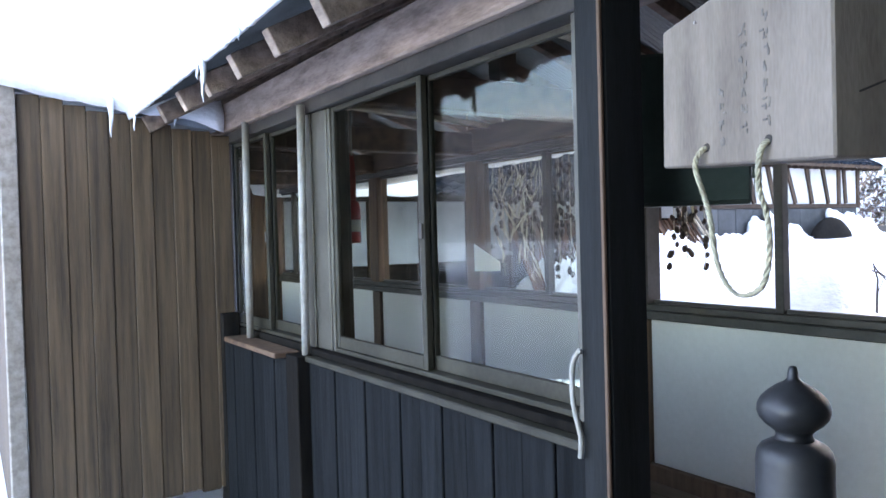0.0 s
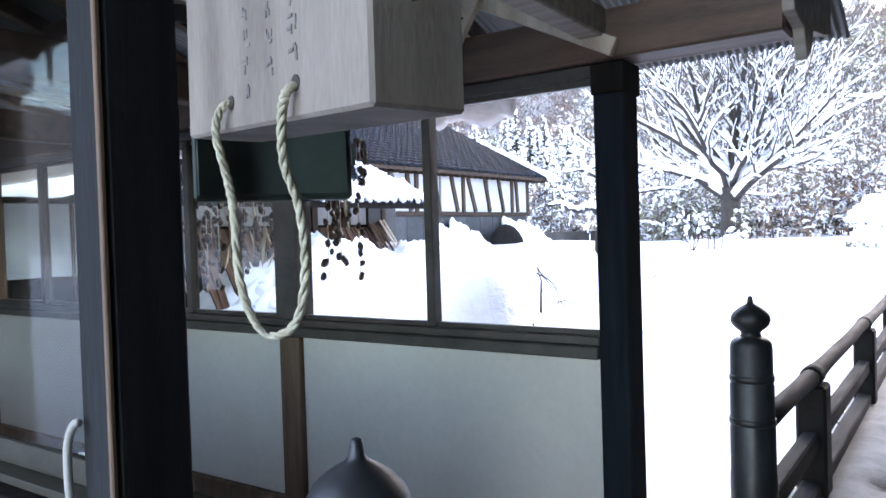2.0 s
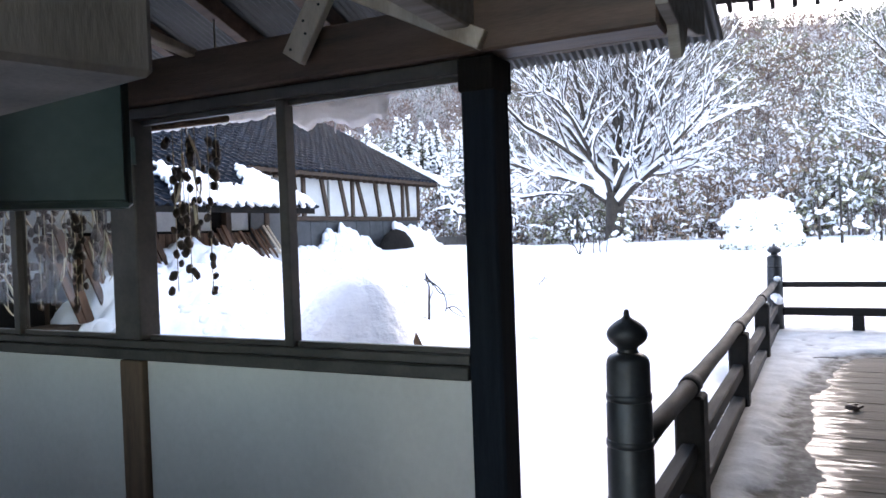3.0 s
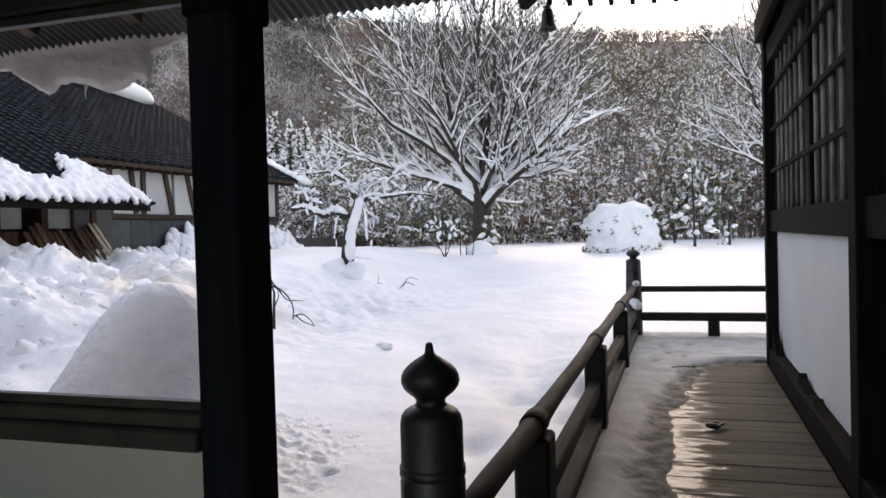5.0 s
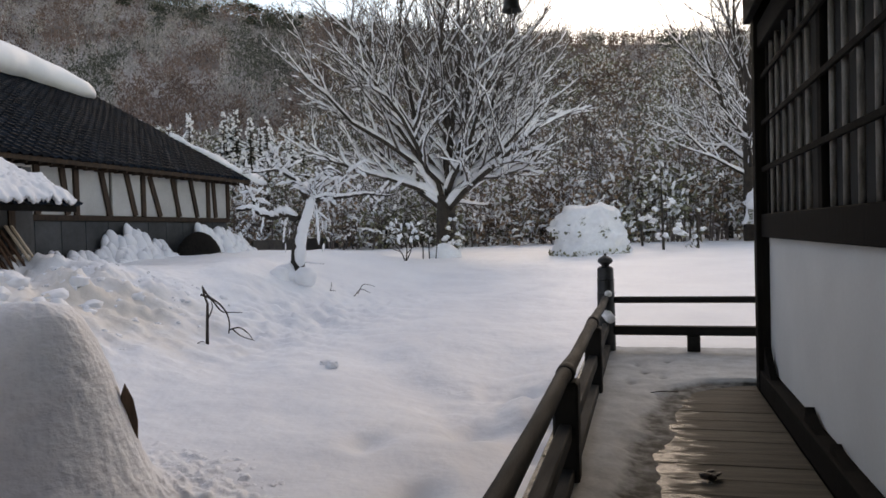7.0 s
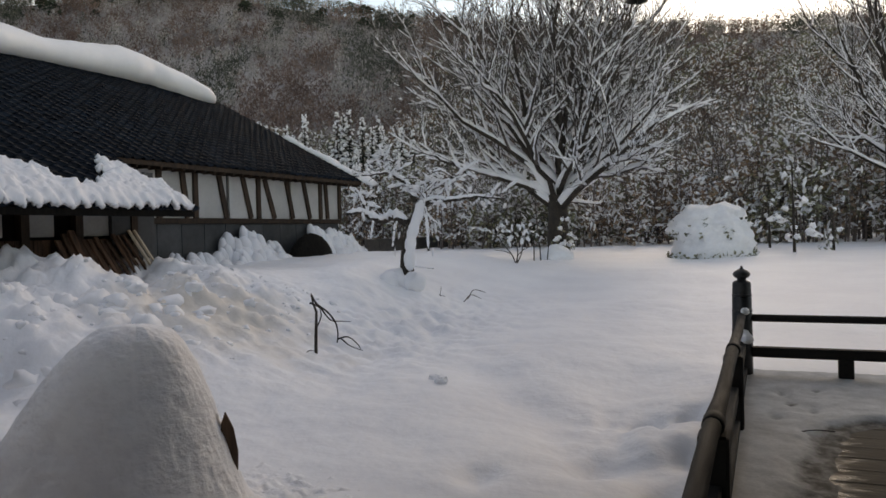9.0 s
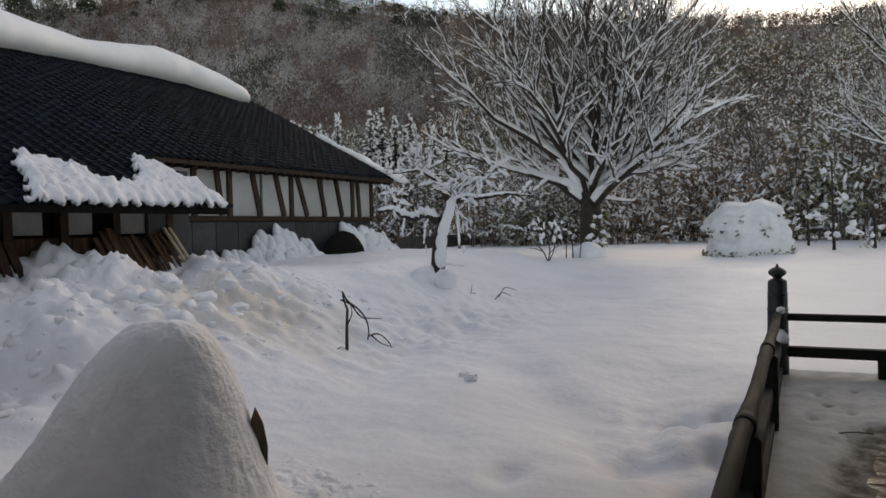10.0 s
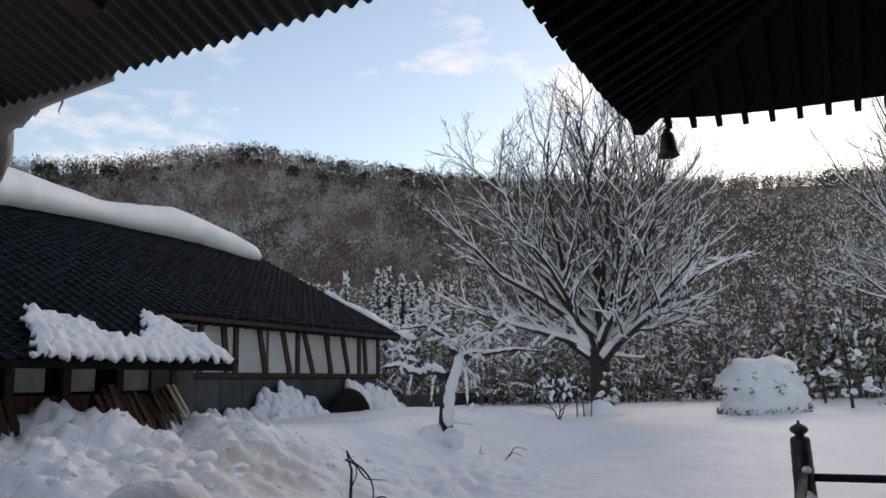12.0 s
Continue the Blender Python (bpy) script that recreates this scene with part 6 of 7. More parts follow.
for k in range(360):
    x = 5.8 + 6.6 * r4.random()
    y = 5.7 + 2.9 * r4.random() ** 0.6
    s = 0.03 + 0.19 * r4.random() ** 2.4 * step(5.6, 7.2, y) * (1 - 0.7 * step(10.2, 11.5, x))
    blob(v, f, (x, y, ground_height(x, y) - s * 0.6), s, r4.uniform(0.6, 1.0), k, 7, 10, 0.6)
tagged(raw("snow_lumps", v, f, SNOW_CLUMP, True), "broken lumps of shovelled snow", "snow", kind="stuff")
cart = thing("covered_cart", "dark tarpaulin-covered heap half buried by the house", "heap")
bm = bmesh.new()
bmesh.ops.create_icosphere(bm, subdivisions=3, radius=1.0, matrix=Matrix.Translation((17.70, 10.42, 0.66)) @ Matrix.Diagonal((0.82, 0.32, 0.78, 1)))
for vt in bm.verts:
    vt.co += vt.co.normalized() * 0.06 * fbm(vt.co.x * 3, vt.co.y * 3, vt.co.z * 3)
part("tarpaulin", bm, BLACKWOOD, cart, smooth=True)
part("rope", lathe([(0.55, 0.0), (0.57, 0.01), (0.57, 0.03), (0.55, 0.04)], 0, 0, 20), ROPE, cart).matrix_basis = Matrix.Translation((17.5, 10.35, 0.85)) @ Matrix.Diagonal((1.28, 0.64, 1, 1))


# ---- snow-covered stone in front of the corridor ----
def mound():
    cx, cy = 6.385, 4.085
    v, f = [], []
    n, m = 260, 120
    for i in range(m):
        d = 2.1 * (i / (m - 1)) ** 1.15
        for k in range(n):
            a = 2 * math.pi * k / n
            # the bank trails off towards the left of the walk, steep to the right
            away = math.cos(a - math.radians(135))
            w = 0.555 + 0.07 * max(0.0, away) - 0.10 * max(0.0, -away)
            x, y = cx + d * math.cos(a), cy + d * math.sin(a)
            hgt = 1.03 * math.exp(-(d / w) ** (2.25 + 1.3 * max(0.0, -away))) + (0.18 + 0.22 * max(0.0, away) * step(0.0, 0.7, d)) * math.exp(-(d / (w * 2.0)) ** 2)
            g = ground_height(x, y)
            rough = step(0.10, 0.55, d) * (0.35 + 0.65 * max(0.0, -away)) + 0.12
            z = g - 0.04 * (d / 2.1) - 0.02 + hgt + 0.012 * fbm(x * 5, y * 5, 1.0) + rough * (0.024 * fbm(x * 11, y * 11, 22.0 * hgt) + 0.019 * fbm(x * 24, y * 24, 45.0 * hgt))
            v.append((x, y, z))
    for i in range(m - 1):
        for k in range(n):
            a, b = i * n + k, i * n + (k + 1) % n
            f.append((a, b, b + n, a + n))
    return raw("snow_mound", v, f, SNOW_CRUST, True)


tagged(mound(), "smooth rippled dome of snow over a garden stone", "snow mound")
slab = obj("buried_board", prism([(0.0, -0.03), (0.03, 0.12), (0.05, 0.18), (0.09, 0.09), (0.11, -0.03), (0.1, -0.3), (0.0, -0.3)], "y", -0.02, 0.02), STUDWOOD)
slab.matrix_basis = pose(6.565, 3.745, 0.32, 0, 0, -48)
tagged(slab, "dark wet board corner poking out of the mound", "board")


# ---- twigs, shrubs and trees in the garden ----
def facing(base):
    """Right and up as seen from the veranda, at a place in the yard."""
    d = Vector((base[0] - EYE_X, base[1] - EYE_Y, 0)).normalized()
    return Vector((d.y, -d.x, 0)), d


def sketch(base, lines, mat, name, parent, n=6):
    """Branches given as (points right, up, away in metres; start radius; end radius)."""
    right, away = facing(base)
    for pts, r0, r1 in lines:
        line = smooth_line([Vector(base) + right * p[0] + Vector((0, 0, p[1])) + away * (p[2] if len(p) > 2 else 0) for p in pts], 5)
        rr = [r0 + (r1 - r0) * i / (len(line) - 1) for i in range(len(line))]
        tube(name, line, rr, mat, n, parent)


broken = thing("broken_branch", "bent broken shrub branch standing out of the snow", "branch")
bb = (10.55, 5.72, ground_height(10.55, 5.72) - 0.02)
sketch(bb, [([(0, -0.1), (0.01, 0.25), (0.02, 0.48)], 0.020, 0.014), ([(0.02, 0.47), (-0.02, 0.60), (-0.03, 0.68)], 0.014, 0.006), ([(-0.05, 0.58), (0.06, 0.52), (0.17, 0.38), (0.28, 0.36), (0.40, 0.35)], 0.012, 0.003),
            ([(-0.03, 0.66), (0.03, 0.56), (0.14, 0.47), (0.22, 0.36), (0.25, 0.24), (0.24, 0.12)], 0.012, 0.007), ([(0.24, 0.16), (0.36, 0.18), (0.46, 0.10), (0.50, 0.03)], 0.010, 0.004), ([(0.28, 0.17), (0.38, 0.08), (0.52, 0.02)], 0.009, 0.003), ([(-0.12, 0.02), (-0.06, 0.05), (-0.02, 0.04)], 0.006, 0.003), ([(0.02, 0.30), (0.07, 0.42), (0.06, 0.50)], 0.008, 0.005)], BARK, "stem", broken)
grass = thing("grass_tuft", "few dark grass stems arching out of the snow", "grass")
gb = (14.9, 5.55, ground_height(14.9, 5.55))
sketch(gb, [([(-0.12, 0.0), (0.0, 0.12), (0.16, 0.06)], 0.008, 0.003), ([(-0.05, 0.05), (0.05, 0.20), (0.24, 0.16)], 0.008, 0.003), ([(-0.18, -0.10), (-0.05, -0.04), (0.06, -0.05)], 0.008, 0.003), ([(-0.55, 0.06), (-0.50, 0.14), (-0.48, 0.26)], 0.007, 0.003), ([(-0.62, 0.10), (-0.50, 0.12), (-0.42, 0.11)], 0.006, 0.003)], BARK, "stem", grass)
lumps = obj("snow_clod", bmesh.new(), SNOW_CLUMP)
v, f = [], []
for k in range(4):
    blob(v, f, (10.25 + r4.uniform(-0.09, 0.09), 4.12 + r4.uniform(-0.1, 0.1), ground_height(10.25, 4.12) + 0.01), r4.uniform(0.04, 0.075), 0.9, k, 8, 12, 0.35)
lumps.data.from_pydata(v, [], f)
tagged(lumps, "small clod of fallen snow in the yard", "snow")


bent = thing("bent_tree", "small leaning garden tree thickly loaded with snow", "tree")
tb = (14.45, 6.49, ground_height(14.45, 6.49) - 0.05)
arms = [([(0.0, 0.0), (0.02, 0.35), (0.05, 0.70), (0.12, 0.95), (0.20, 1.17), (0.24, 1.36)], 0.125, 0.085), ([(0.04, 1.02), (-0.19, 1.13), (-0.36, 1.07), (-0.56, 1.14), (-0.70, 1.22), (-0.94, 1.19)], 0.075, 0.030), ([(-0.60, 1.20), (-0.70, 1.45), (-0.78, 1.58)], 0.040, 0.015),
      ([(0.18, 1.36), (0.05, 1.65), (-0.09, 1.75), (-0.26, 1.84), (-0.53, 1.82), (-0.82, 1.80)], 0.050, 0.012), ([(0.25, 1.31), (0.49, 1.38), (0.77, 1.38), (1.14, 1.43), (1.58, 1.39)], 0.060, 0.014)]
shoots = [([(0.27, 1.34), (0.27, 1.46), (0.28, 1.58)], 0.030, 0.010),
      ([(0.34, 1.30), (0.36, 0.90), (0.37, 0.56)], 0.030, 0.020), ([(0.36, 1.40), (0.49, 1.68), (0.40, 1.90)], 0.026, 0.008), ([(-0.18, 1.83), (-0.11, 1.95), (-0.09, 2.04)], 0.025, 0.006), ([(0.49, 1.40), (0.70, 1.61), (0.97, 1.84)], 0.022, 0.006), ([(-0.15, 1.05), (-0.18, 0.85), (-0.21, 0.63)], 0.028, 0.014), ([(0.0, 0.35), (0.2, 0.30), (0.45, 0.27)], 0.010, 0.005), ([(-0.26, 1.84), (-0.30, 2.0), (-0.33, 2.10)], 0.022, 0.005), ([(-0.50, 1.10), (-0.53, 0.95), (-0.56, 0.78)], 0.018, 0.008), ([(0.30, 1.22), (0.45, 1.06), (0.60, 0.96)], 0.020, 0.008)]
tl = arms + shoots
sketch(tb, tl, BARK, "limb", bent)
right, away = facing(tb)
v, f = [], []
for j, (pts, r0, r1) in enumerate(tl):
    line = smooth_line([Vector(tb) + right * p[0] + Vector((0, 0, p[1])) for p in pts], 6)
    first = 3 if j == 0 else 0
    skin, girth = [], []
    for i, p in enumerate(line):
        s = r0 + (r1 - r0) * i / (len(line) - 1)
        ends = min(1.0, 0.25 + 0.35 * (i - first), 0.35 + 0.4 * (len(line) - 1 - i))
        if i >= first:
            skin.append(p + Vector((0, 0, s * (0.3 if j == 0 else 0.9))) - away * s * 0.45 + right * s * (0.30 if j == 0 else 0.25 * fbm(i * 0.7, j, 8.0)))
            girth.append((s * (0.78 if j < 2 else 0.55) + 0.010) * ends * (1 + (0.3 if j == 0 else 0.9) * fbm(i * 0.75, j * 3.0, 2.0)))
    tube_data(v, f, skin, girth, 9)
for k in range(34):
    j = r4.randrange(1, len(tl))
    pts, r0, r1 = tl[j]
    line = smooth_line([Vector(tb) + right * p[0] + Vector((0, 0, p[1])) for p in pts], 6)
    p = r4.choice(line) + Vector((r4.uniform(-0.05, 0.05), r4.uniform(-0.1, 0.1), r4.uniform(-0.14, 0.03)))
    shard(v, f, p, Vector((r4.uniform(-0.04, 0.04), r4.uniform(-0.05, 0.05), r4.uniform(-0.22, -0.08))), r4.uniform(0.012, 0.030), 5)
tv, tf = [], []
for k in range(150):
    pts, r0, r1 = tl[r4.choice((2, 3, 3, 3, 4, 4, 4, 5, 7, 9, 9, 12))]
    line = smooth_line([Vector(tb) + right * p[0] + Vector((0, 0, p[1])) for p in pts], 6)
    p = r4.choice(line[3:])
    q = p + right * r4.uniform(-0.30, 0.30) + away * r4.uniform(-0.25, 0.25) + Vector((0, 0, r4.uniform(-0.14, 0.26)))
    m = p.lerp(q, 0.5) + Vector((0, 0, r4.uniform(-0.03, 0.05)))
    tube_data(tv, tf, [p, m, q], [0.010, 0.007, 0.003], 4, False)
    for c in (0.45, 0.85):
        if r4.random() < 0.6:
            shard(v, f, p.lerp(q, c) + Vector((0, 0, 0.014)), (q - p) * r4.uniform(0.3, 0.7), r4.uniform(0.014, 0.038), 5)
tg = raw("crown", tv, tf, BARK)
tg.parent = bent
tg["kind"] = "stuff"
for side, out, r in ((-0.16, 0.02, 0.26), (0.13, -0.12, 0.20), (-0.30, -0.15, 0.22), (0.02, 0.12, 0.24)):
    blob(v, f, Vector(tb) + right * side + away * out + Vector((0, 0, 0.06)), r, 0.9, side * 9, 8, 14, 0.3)
sn = raw("snow_load", v, f, SNOW_CLUMP, True)
sn.parent = bent
sn["kind"] = "stuff"


def grow(seed, base, height, spread, limbs, levels, fork_z, r0, lean=0.0, up=0.35, drop=0.0, curl=0.03, branches=7, wander=0.16, bias=0.9, kids1=6):
    """A tapering trunk that forks into many rising limbs, and these into finer ones. Returns trunk and branch lists."""
    r = random.Random(seed)
    trunk = [[Vector(base) + Vector((0, 0, -0.3)), Vector(base) + Vector((0.02, 0.03, fork_z * 0.5)), Vector(base) + Vector((lean * 0.2, 0, fork_z))], [r0 * 1.25, r0, r0 * 0.95]]
    out = []

    def branch(p, d, length, rad, level):
        n = 5 if level < 2 else 4
        pts, rr = [p.copy()], [rad]
        q, dd = p.copy(), d.copy()
        for i in range(n):
            dd = (dd + Vector((r.uniform(-1, 1), r.uniform(-1, 1), r.uniform(-0.5, 0.9))) * wander + Vector((0, 0, 0.05 if level else curl))).normalized()
            q = q + dd * (length / n)
            pts.append(q.copy())
            rr.append(rad * (1 - 0.72 * (i + 1) / n))
        out.append((pts, rr, level))
        if level >= levels:
            return
        kids = (branches, kids1, 5, 4)[min(level, 3)]
        for k in range(kids):
            t = 0.22 + 0.76 * (k + r.random() * 0.8) / kids
            i = min(n - 1, int(t * n))
            s = pts[i].lerp(pts[i + 1], t * n - i)
            ax = (pts[i + 1] - pts[i]).normalized()
            side = ax.cross(Vector((r.uniform(-1, 1), r.uniform(-1, 1), r.uniform(-1, 1)))).normalized()
            nd = (ax * 0.80 + side * r.uniform(0.45, 0.85) + Vector((0, 0, 0.12))).normalized()
            branch(s, nd, length * r.uniform(0.38, 0.58) * (1.12 - 0.45 * t), rr[i] * 0.58, level + 1)

    top = trunk[0][-1]
    for k in range(limbs):
        a = 2 * math.pi * (k * 0.618034) + r.uniform(-0.3, 0.3)
        e = up + (1.40 - up) * ((k + 0.5) / limbs) ** bias + r.uniform(-0.07, 0.07)
        d = Vector((math.cos(a) * math.cos(e), math.sin(a) * math.cos(e), math.sin(e)))
        ln = 1 / math.sqrt((math.cos(e) / spread) ** 2 + (math.sin(e) / (height - fork_z)) ** 2) * 0.78 * r.uniform(0.9, 1.05) * (0.70 + 0.30 * step(0.10, 0.65, e))
        branch(top + Vector((0, 0, r.uniform(-0.9, 0.5) * (0.3 if drop else 1.0) - drop * (1 - (k + 0.5) / limbs))), d, ln, r0 * r.uniform(0.24, 0.36) * (0.45 + 0.55 * min(1.0, e / 0.6)), 0)
    return trunk, out


def bare_tree(name, label, seed, base, height, spread, limbs, levels, fork_z, r0, snow=1.0, up=0.35, drop=0.0, curl=0.03, fine=0.0085, branches=7, wander=0.16, bias=0.9, kids1=6):
    t = thing(name, label, "tree")
    trunk, out = grow(seed, base, height, spread, limbs, levels, fork_z, r0, up=up, drop=drop, curl=curl, branches=branches, wander=wander, bias=bias, kids1=kids1)
    tube("trunk", trunk[0], trunk[1], BARK, 12, t)
    tv, tf, sv, sf = [], [], [], []
    r_s = random.Random(seed)
    for pts, rr, level in out:
        rr = [max(q, fine) for q in rr]
        if level == 0:
            tube("limb", pts, rr, BARK, 8, t)
        else:
            tube_data(tv, tf, pts, rr, 5 if level == 1 else 3, False)
        # snow sits on what is not too steep, more on thick wood and low down
        for i in range(len(pts) - 1):
            d = pts[i + 1] - pts[i]
            flat = math.hypot(d.x, d.y) / max(d.length, 1e-6)
            hgt = (pts[i].z - base[2]) / height
            w = (rr[i] * 0.85 + (0.036 if level == 1 else 0.022) * (1 - 0.6 * i / (len(pts) - 1))) * snow * (0.42 + 0.70 * flat) * max(0.0, 1.42 - 1.30 * hgt)
            if level == 0:
                # broad cushions where the limbs spread from the fork
                w *= 0.70 + 0.55 * max(0.0, 1 - i / 3.0) * flat
            if flat > 0.12 and w > 0.010 and (level < 2 or r_s.random() < (0.70 - 0.5 * hgt if level == 2 else 0.12 - 0.25 * hgt)):
                a, b = pts[i] + Vector((0, 0, rr[i] * 0.85 + w * 0.55)), pts[i + 1] + Vector((0, 0, rr[i + 1] * 0.85 + w * 0.5))
                tube_data(sv, sf, [a, a.lerp(b, 0.5) + Vector((0, 0, w * 0.15)), b], [w * 0.8, w, w * 0.75] if level == 0 else [w * 0.7, w, w * (0.2 if i == len(pts) - 2 else 0.65)], 5 if level < 2 else 4, False)
    br = raw("crown", tv, tf, TWIGDARK)
    br.parent = t
    br["label"] = "fine dark twigs"
    br["kind"] = "stuff"
    s = raw("snow_load", sv, sf, SNOW_CLUMP, True)
    s.parent = t
    s["label"] = "snow lying on the branches"
    s["kind"] = "stuff"
    return t


TX, TY = 27.7, 7.38
great = bare_tree("garden_tree", "great bare spreading tree outlined with snow", 33, (TX, TY, ground_height(TX, TY)), 13.0, 6.6, 28, 3, 2.0, 0.34, 1.2, 0.30, curl=0.05, fine=0.007, branches=9, wander=0.27, bias=1.0, kids1=6)
right, away = facing((TX, TY, 0))
fv, ff = [], []
for reach, rise, wide in ((1.5, 1.5, 0.24), (1.0, 2.0, 0.20), (-0.9, 1.2, 0.18), (2.0, 1.1, 0.15)):
    foot = Vector((TX, TY, ground_height(TX, TY) + 1.9)) + right * 0.18 * reach
    tip = foot + right * reach + Vector((0, 0, rise)) - away * 0.25
    tube_data(fv, ff, [foot.lerp(tip, k) + Vector((0, 0, 0.22 * math.sin(math.pi * k) + 0.06 * fbm(k * 5, reach, 2.0))) for k in (0.0, 0.2, 0.4, 0.6, 0.8, 1.0)], [wide * q for q in (0.35, 0.9, 1.1, 0.8, 0.5, 0.12)], 9)
cushion = raw("fork_snow", fv, ff, SNOW_CLUMP, True)
cushion.parent = great
bare_tree("garden_tree", "tall bare tree with light snow beside the garden", 5, (35.4, -3.22, 0.65), 17.5, 5.2, 20, 2, 7.0, 0.24, 0.85, 0.35, 5.2)
bare_tree("garden_tree", "slender bare tree standing at the garden edge", 9, (41.5, -3.04, 0.65), 13.5, 3.2, 14, 2, 5.5, 0.13, 0.9, 0.4, 3.6)
bare_tree("garden_tree", "young bare tree in the wood's edge", 14, (40.0, 2.6, 0.65), 7.5, 3.2, 12, 2, 1.2, 0.11, 0.6, 0.3)
bare_tree("garden_tree", "young bare tree in the wood's edge", 15, (36.0, 12.5, 0.65), 6.5, 3.2, 12, 2, 1.0, 0.10, 0.7, 0.3)


def snowy_bush(base, w, d, h, label, seed):
    t = thing("snow_bush", label, "bush")
    r = random.Random(seed)
    right, away = facing(base)
    v, f = [], []
    n, m = 40, 16
    for i in range(m + 1):
        th = 0.5 * math.pi * i / m
        for k in range(n):
            ph = 2 * math.pi * k / n
            rad = math.cos(th) ** 0.45
            q = 1 + 0.24 * fbm(math.cos(ph) * 2 + seed, math.sin(ph) * 2, th * 2.0) + 0.15 * fbm(math.cos(ph) * 7, math.sin(ph) * 7 + seed, th * 6)
            p = Vector(base) + right * (w * 0.5 * rad * math.cos(ph) * q) + away * (d * 0.5 * rad * math.sin(ph) * q) + Vector((0, 0, h * math.sin(th) * (1 + 0.16 * fbm(math.cos(ph) * 1.5 * rad + 3, math.sin(ph) * 1.5 * rad, seed))))
            v.append(tuple(p))
    for i in range(m):
        for k in range(n):
            a, b = i * n + k, i * n + (k + 1) % n
            f.append((a, b, b + n, a + n))
    s = raw("snow_cap", v, f, SNOW_CRUST, True)
    s.parent = t
    lv, lf = [], []
    for k in range(2600):
        ph = r.uniform(0, 6.28)
        hh = r.random() ** 1.6 * 0.75
        # leaves show through in a few patches and along the foot
        if hh < 0.12 and r.random() < 0.75:
            continue
        if hh > 0.12 and fbm(math.cos(ph) * 2.2 + seed, math.sin(ph) * 2.2, hh * 3) < 0.30:
            continue
        rad = math.cos(math.asin(min(0.99, hh))) ** 0.45
        p = Vector(base) + right * (w * 0.52 * rad * math.cos(ph)) + away * (d * 0.52 * rad * math.sin(ph)) + Vector((0, 0, h * hh))
        s1 = r.uniform(0.03, 0.07)
        d1 = Vector((r.uniform(-1, 1), r.uniform(-1, 1), r.uniform(-1, 0.4))).normalized() * s1
        d2 = d1.cross(Vector((r.uniform(-1, 1), r.uniform(-1, 1), r.uniform(-1, 1)))).normalized() * s1 * 0.6
        k0 = len(lv)
        lv += [tuple(p - d1), tuple(p + d2), tuple(p + d1), tuple(p - d2)]
        lf.append((k0, k0 + 1, k0 + 2, k0 + 3))
    q = raw("leaves", lv, lf, LEAFMIX)
    q.parent = t
    return t


snowy_bush((26.1, 2.55, ground_height(26.1, 2.55) - 0.05), 2.28, 1.9, 1.48, "clipped evergreen bush buried in snow", 3.0)
ball = snowy_bush((33.2, -3.9, 1.28), 2.35, 2.0, 1.48, "rounded snow-laden crown of a clipped pine", 6.0)
tube("stem", [(33.2, -3.9, 0.2), (33.25, -3.85, 0.9), (33.2, -3.9, 1.9)], [0.12, 0.10, 0.07], BARK, 8, ball)


def sapling(base, h, seed, label, clumps=26, load=1.0):
    t = thing("sapling", label, "young tree")
    r = random.Random(seed)
    b = Vector(base)
    tube("trunk", [b - Vector((0, 0, 0.2)), b + Vector((0.03, 0.02, h * 0.5)), b + Vector((0.0, 0.05, h))], [0.05, 0.035, 0.012], BARK, 7, t)
    v, f, tv, tf, nv, nf = [], [], [], [], [], []
    for k in range(clumps):
        z = h * r.uniform(0.12, 1.0)
        a = r.uniform(0, 6.28)
        w = (0.2 + 0.42 * h * (1.05 - z / h)) * r.uniform(0.4, 1.0)
        e = b + Vector((math.cos(a) * w, math.sin(a) * w, z - 0.10 * w))
        s = b + Vector((0, 0, z))
        tube_data(tv, tf, [s, s.lerp(e, 0.5) + Vector((0, 0, 0.05)), e], [0.014, 0.010, 0.004], 4, False)
        for q in range(4):
            m = s.lerp(e, r.uniform(0.3, 1.05)) + Vector((r.uniform(-0.1, 0.1), r.uniform(-0.1, 0.1), r.uniform(-0.12, 0.03)))
            d1 = Vector((r.uniform(-1, 1), r.uniform(-1, 1), r.uniform(-1, 0.2))).normalized() * 0.09
            d2 = d1.cross(Vector((r.uniform(-1, 1), r.uniform(-1, 1), 1))).normalized() * 0.03
            i = len(nv)
            nv += [tuple(m - d1), tuple(m + d2), tuple(m + d1), tuple(m - d2)]
            nf.append((i, i + 1, i + 2, i + 3))
        for q in range(3):
            m = s.lerp(e, r.uniform(0.35, 0.8))
            m2 = m.lerp(e, r.uniform(0.4, 0.9)) + Vector((r.uniform(-0.06, 0.06), r.uniform(-0.06, 0.06), r.uniform(-0.05, 0.05)))
            ww = r.uniform(0.025, 0.075) * load
            tube_data(v, f, [m + Vector((0, 0, 0.02)), m.lerp(m2, 0.5) + Vector((0, 0, 0.04)), m2], [ww * 0.5, ww, ww * 0.4], 5, False)
    for nm, vv, ff, mt in (("twigs", tv, tf, BARK), ("leaves", nv, nf, LEAFMIX), ("snow_load", v, f, SNOW_CLUMP)):
        o = raw(nm, vv, ff, mt)
        o.parent = t
        o["kind"] = "stuff"
    return t


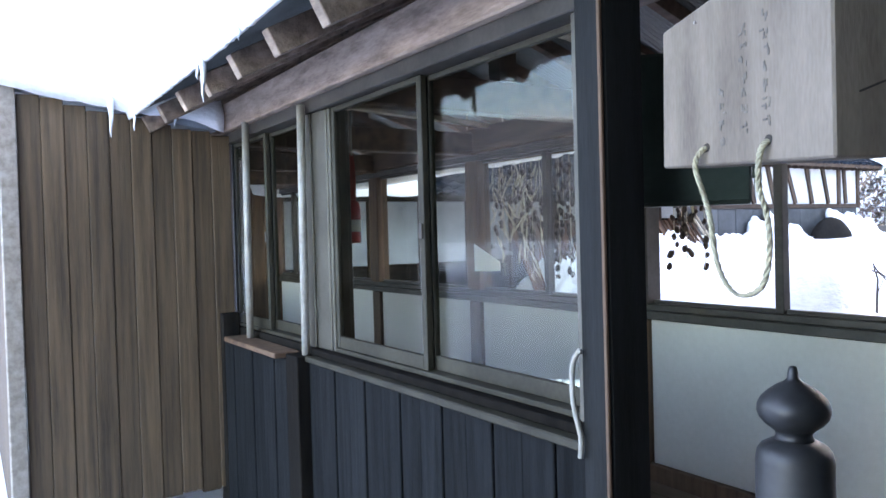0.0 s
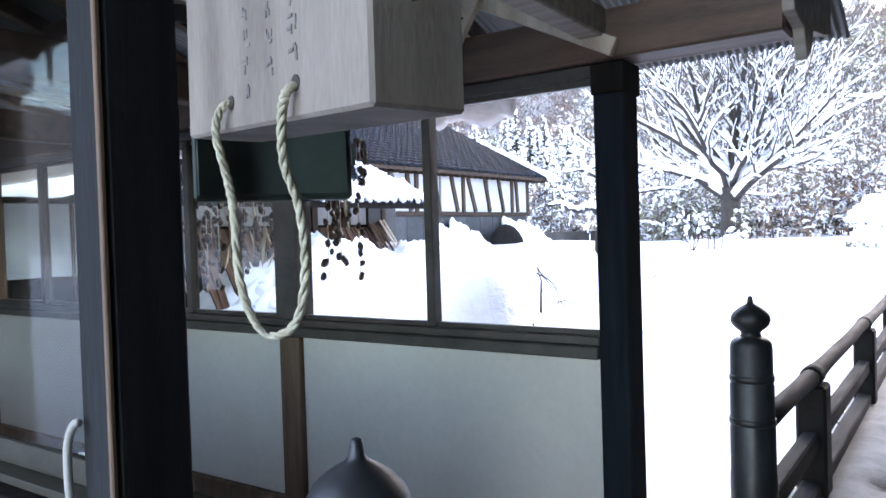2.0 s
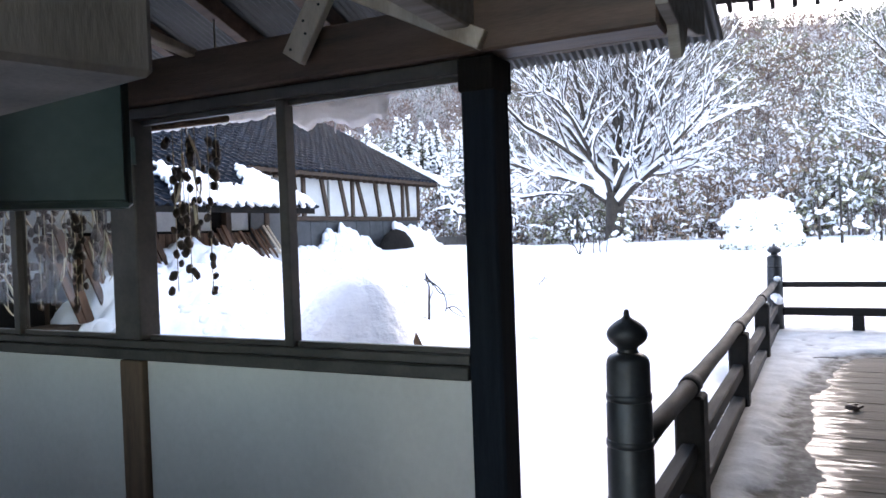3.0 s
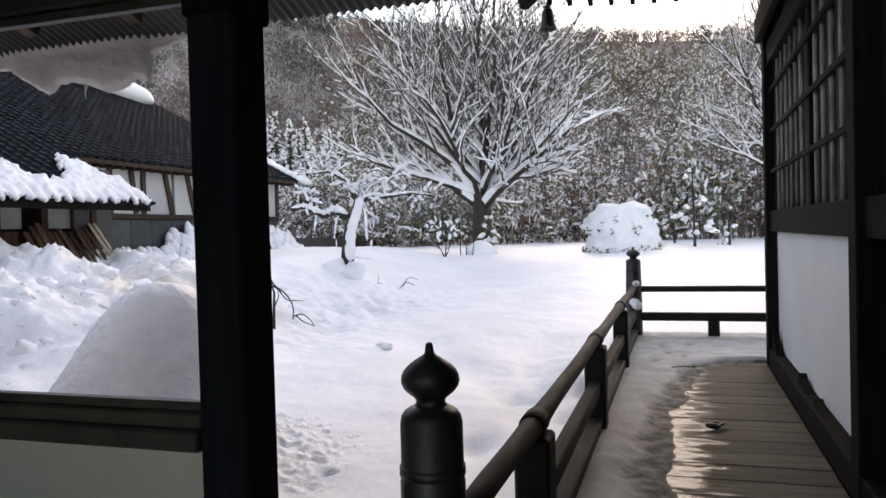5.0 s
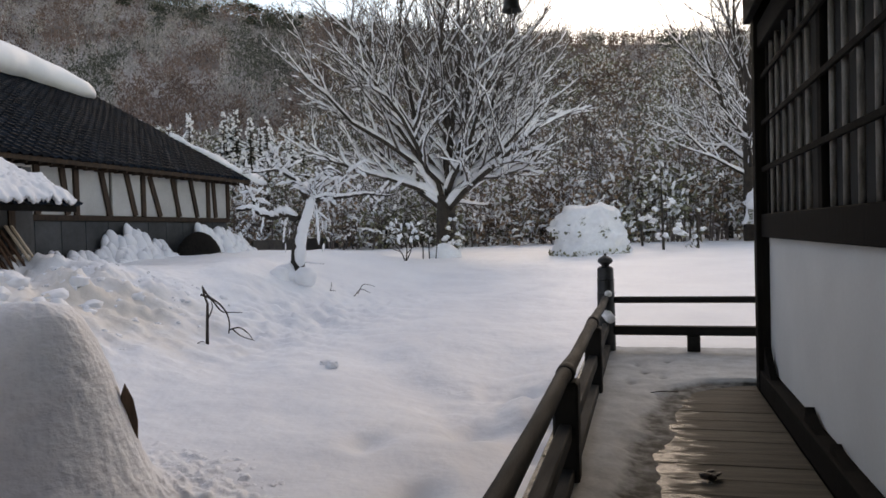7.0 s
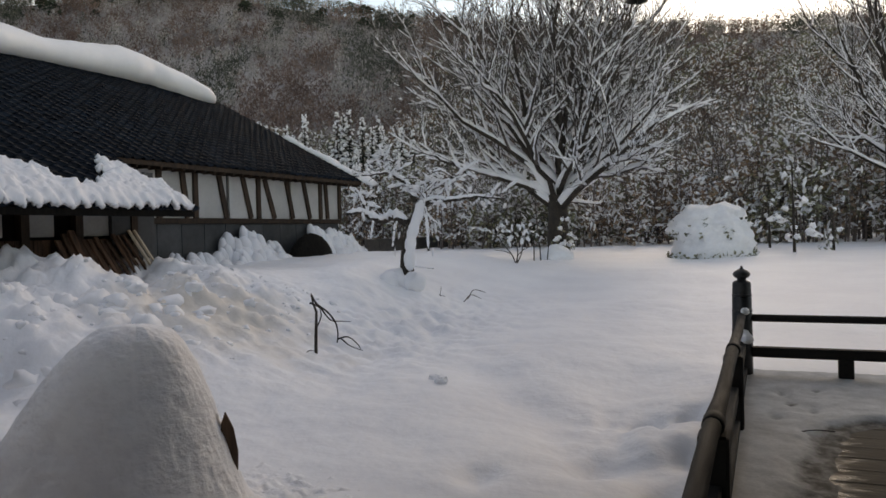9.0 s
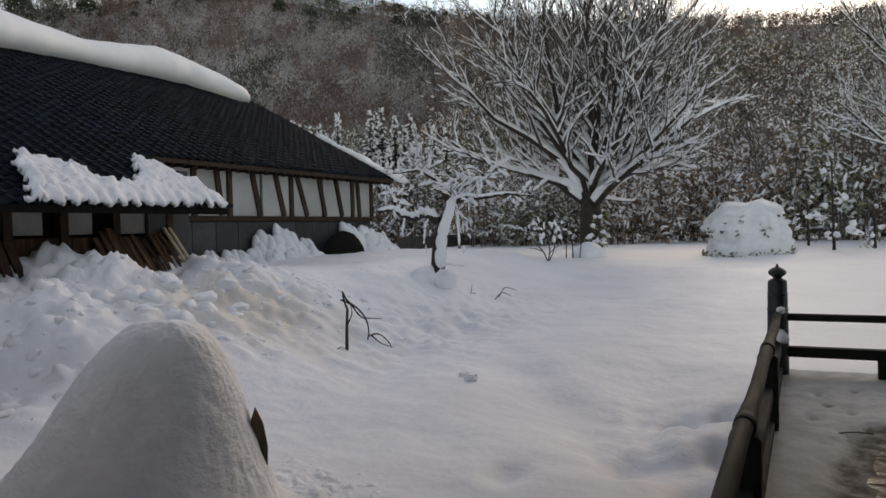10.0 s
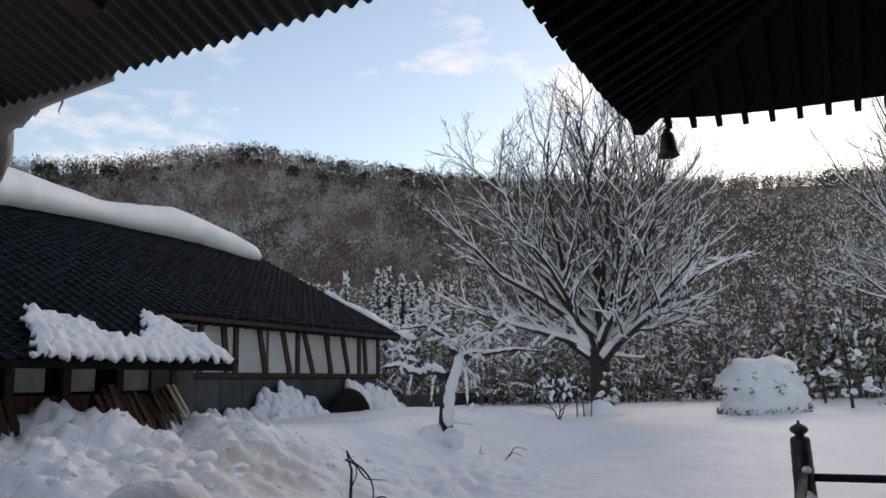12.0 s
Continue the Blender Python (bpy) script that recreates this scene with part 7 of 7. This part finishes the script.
sapling((27.5, 0.36, 0.48), 2.6, 1, "young tree with tufts of snow on its twigs", 15, 1.7)
sapling((29.5, -0.8, 0.5), 1.3, 2, "low shrub flecked with snow", 10)
sapling((31.0, 1.0, 0.5), 1.7, 7, "low shrub flecked with snow", 10)
sapling((26.5, 6.9, 0.5), 1.3, 12, "low shrub flecked with snow", 16)
shrub = thing("bare_shrub", "small bare shrub standing in the snow", "shrub")
sb = (20.7, 6.62, ground_height(20.7, 6.62) - 0.05)
sketch(sb, [([(0, 0), (-0.1, 0.25), (-0.30, 0.50), (-0.40, 0.68)], 0.018, 0.006), ([(0, 0), (0.04, 0.35), (-0.05, 0.75), (0.0, 1.0)], 0.018, 0.006), ([(0, 0), (0.14, 0.3), (0.16, 0.62), (0.28, 0.85)], 0.016, 0.006), ([(0.02, 0.2), (0.18, 0.36), (0.34, 0.44)], 0.012, 0.005), ([(-0.1, 0.26), (-0.3, 0.34), (-0.5, 0.36)], 0.012, 0.005), ([(0.02, 0.45), (-0.14, 0.66), (-0.2, 0.86)], 0.010, 0.004)], BARK, "stem", shrub)
v, f = [], []
right, away = facing(sb)
for k in range(26):
    p = Vector(sb) + right * r4.uniform(-0.45, 0.35) + Vector((0, 0, r4.uniform(0.5, 1.05)))
    shard(v, f, p, Vector((r4.uniform(-0.1, 0.1), r4.uniform(-0.1, 0.1), r4.uniform(-0.2, 0.1))), r4.uniform(0.025, 0.055), 6)
o = raw("snow_load", v, f, SNOW_CLUMP, True)
o.parent = shrub
o["kind"] = "stuff"
stakes = thing("garden_stakes", "three thin stakes beside a small heap of snow", "stakes")
kb = (24.2, 6.95, ground_height(24.2, 6.95))
sketch(kb, [([(-0.25, -0.2), (-0.24, 0.6)], 0.02, 0.015), ([(-0.05, -0.2), (-0.08, 0.55)], 0.02, 0.015), ([(0.10, -0.2), (0.18, 0.50)], 0.02, 0.015)], BARK, "stake", stakes)
v, f = [], []
blob(v, f, (24.9, 6.75, ground_height(24.9, 6.75) + 0.05), 0.48, 0.85, 1.0, 8, 14, 0.2)
tagged(raw("snow_hummock", v, f, SNOW_CRUST, True), "small rounded heap of snow", "snow")


def snowy_conifer(base, h, seed):
    t = thing("conifer", "narrow dark conifer whose tiers hold snow", "tree", "conifers behind the farmhouse")
    r = random.Random(seed)
    b = Vector(base)
    tube("trunk", [b - Vector((0, 0, 0.5)), b + Vector((0, 0, h))], [0.12, 0.02], BARK, 6, t)
    nv, nf, v, f = [], [], [], []
    for k in range(260):
        u = r.random() ** 0.8
        a = r.uniform(0, 6.28)
        w = h * 0.20 * (1.04 - u) * r.uniform(0.6, 1.1) + 0.08
        s = b + Vector((0, 0, h * (0.08 + 0.92 * u)))
        e = s + Vector((math.cos(a) * w, math.sin(a) * w, -0.25 * w))
        side = Vector((-math.sin(a), math.cos(a), 0)) * 0.30 * w
        i = len(nv)
        nv += [tuple(s), tuple(s.lerp(e, 0.6) + side), tuple(e), tuple(s.lerp(e, 0.6) - side)]
        nf.append((i, i + 1, i + 2, i + 3))
        m = s.lerp(e, r.uniform(0.55, 0.9))
        if r.random() < 0.55:
            shard(v, f, m + Vector((0, 0, 0.06)), (e - s) * r.uniform(0.3, 0.7), r.uniform(0.05, 0.13), 5)
    for nm, vv, ff, mt in (("needles", nv, nf, CONIFER), ("snow_load", v, f, SNOW_CLUMP)):
        o = raw(nm, vv, ff, mt)
        o.parent = t
        o["kind"] = "stuff"


rc = random.Random(31)
for k in range(46):
    az, rr_ = rc.uniform(25.0, 38.5), rc.uniform(50, 66)
    if k < 8:
        az, rr_ = (33.5, 34.9, 30.2, 31.1, 29.2, 28.0, 36.8, 30.6)[k], 52 + 2 * (k % 4)
    a = radians(az)
    foot = 0.6 + max(0, hill_height(az, rr_) - 0.6)
    top = 1.4 + rr_ * math.tan(radians((8.8, 8.0, 9.2, 9.0, 8.6, 8.7, 8.3, 8.9)[k] if k < 8 else rc.uniform(5.0, 8.0)))
    snowy_conifer((EYE_X + rr_ * math.cos(a), EYE_Y + rr_ * math.sin(a), foot), top - foot, k)
wallf = thing("garden_wall", "low dark fence at the far garden edge", "fence")
for k in range(10):
    part("rail_board", bx(30.0 + k * 1.2, 31.18 + k * 1.2, 15.9, 15.96, 0.5, 1.15, 0.004), SASHDARK, wallf)
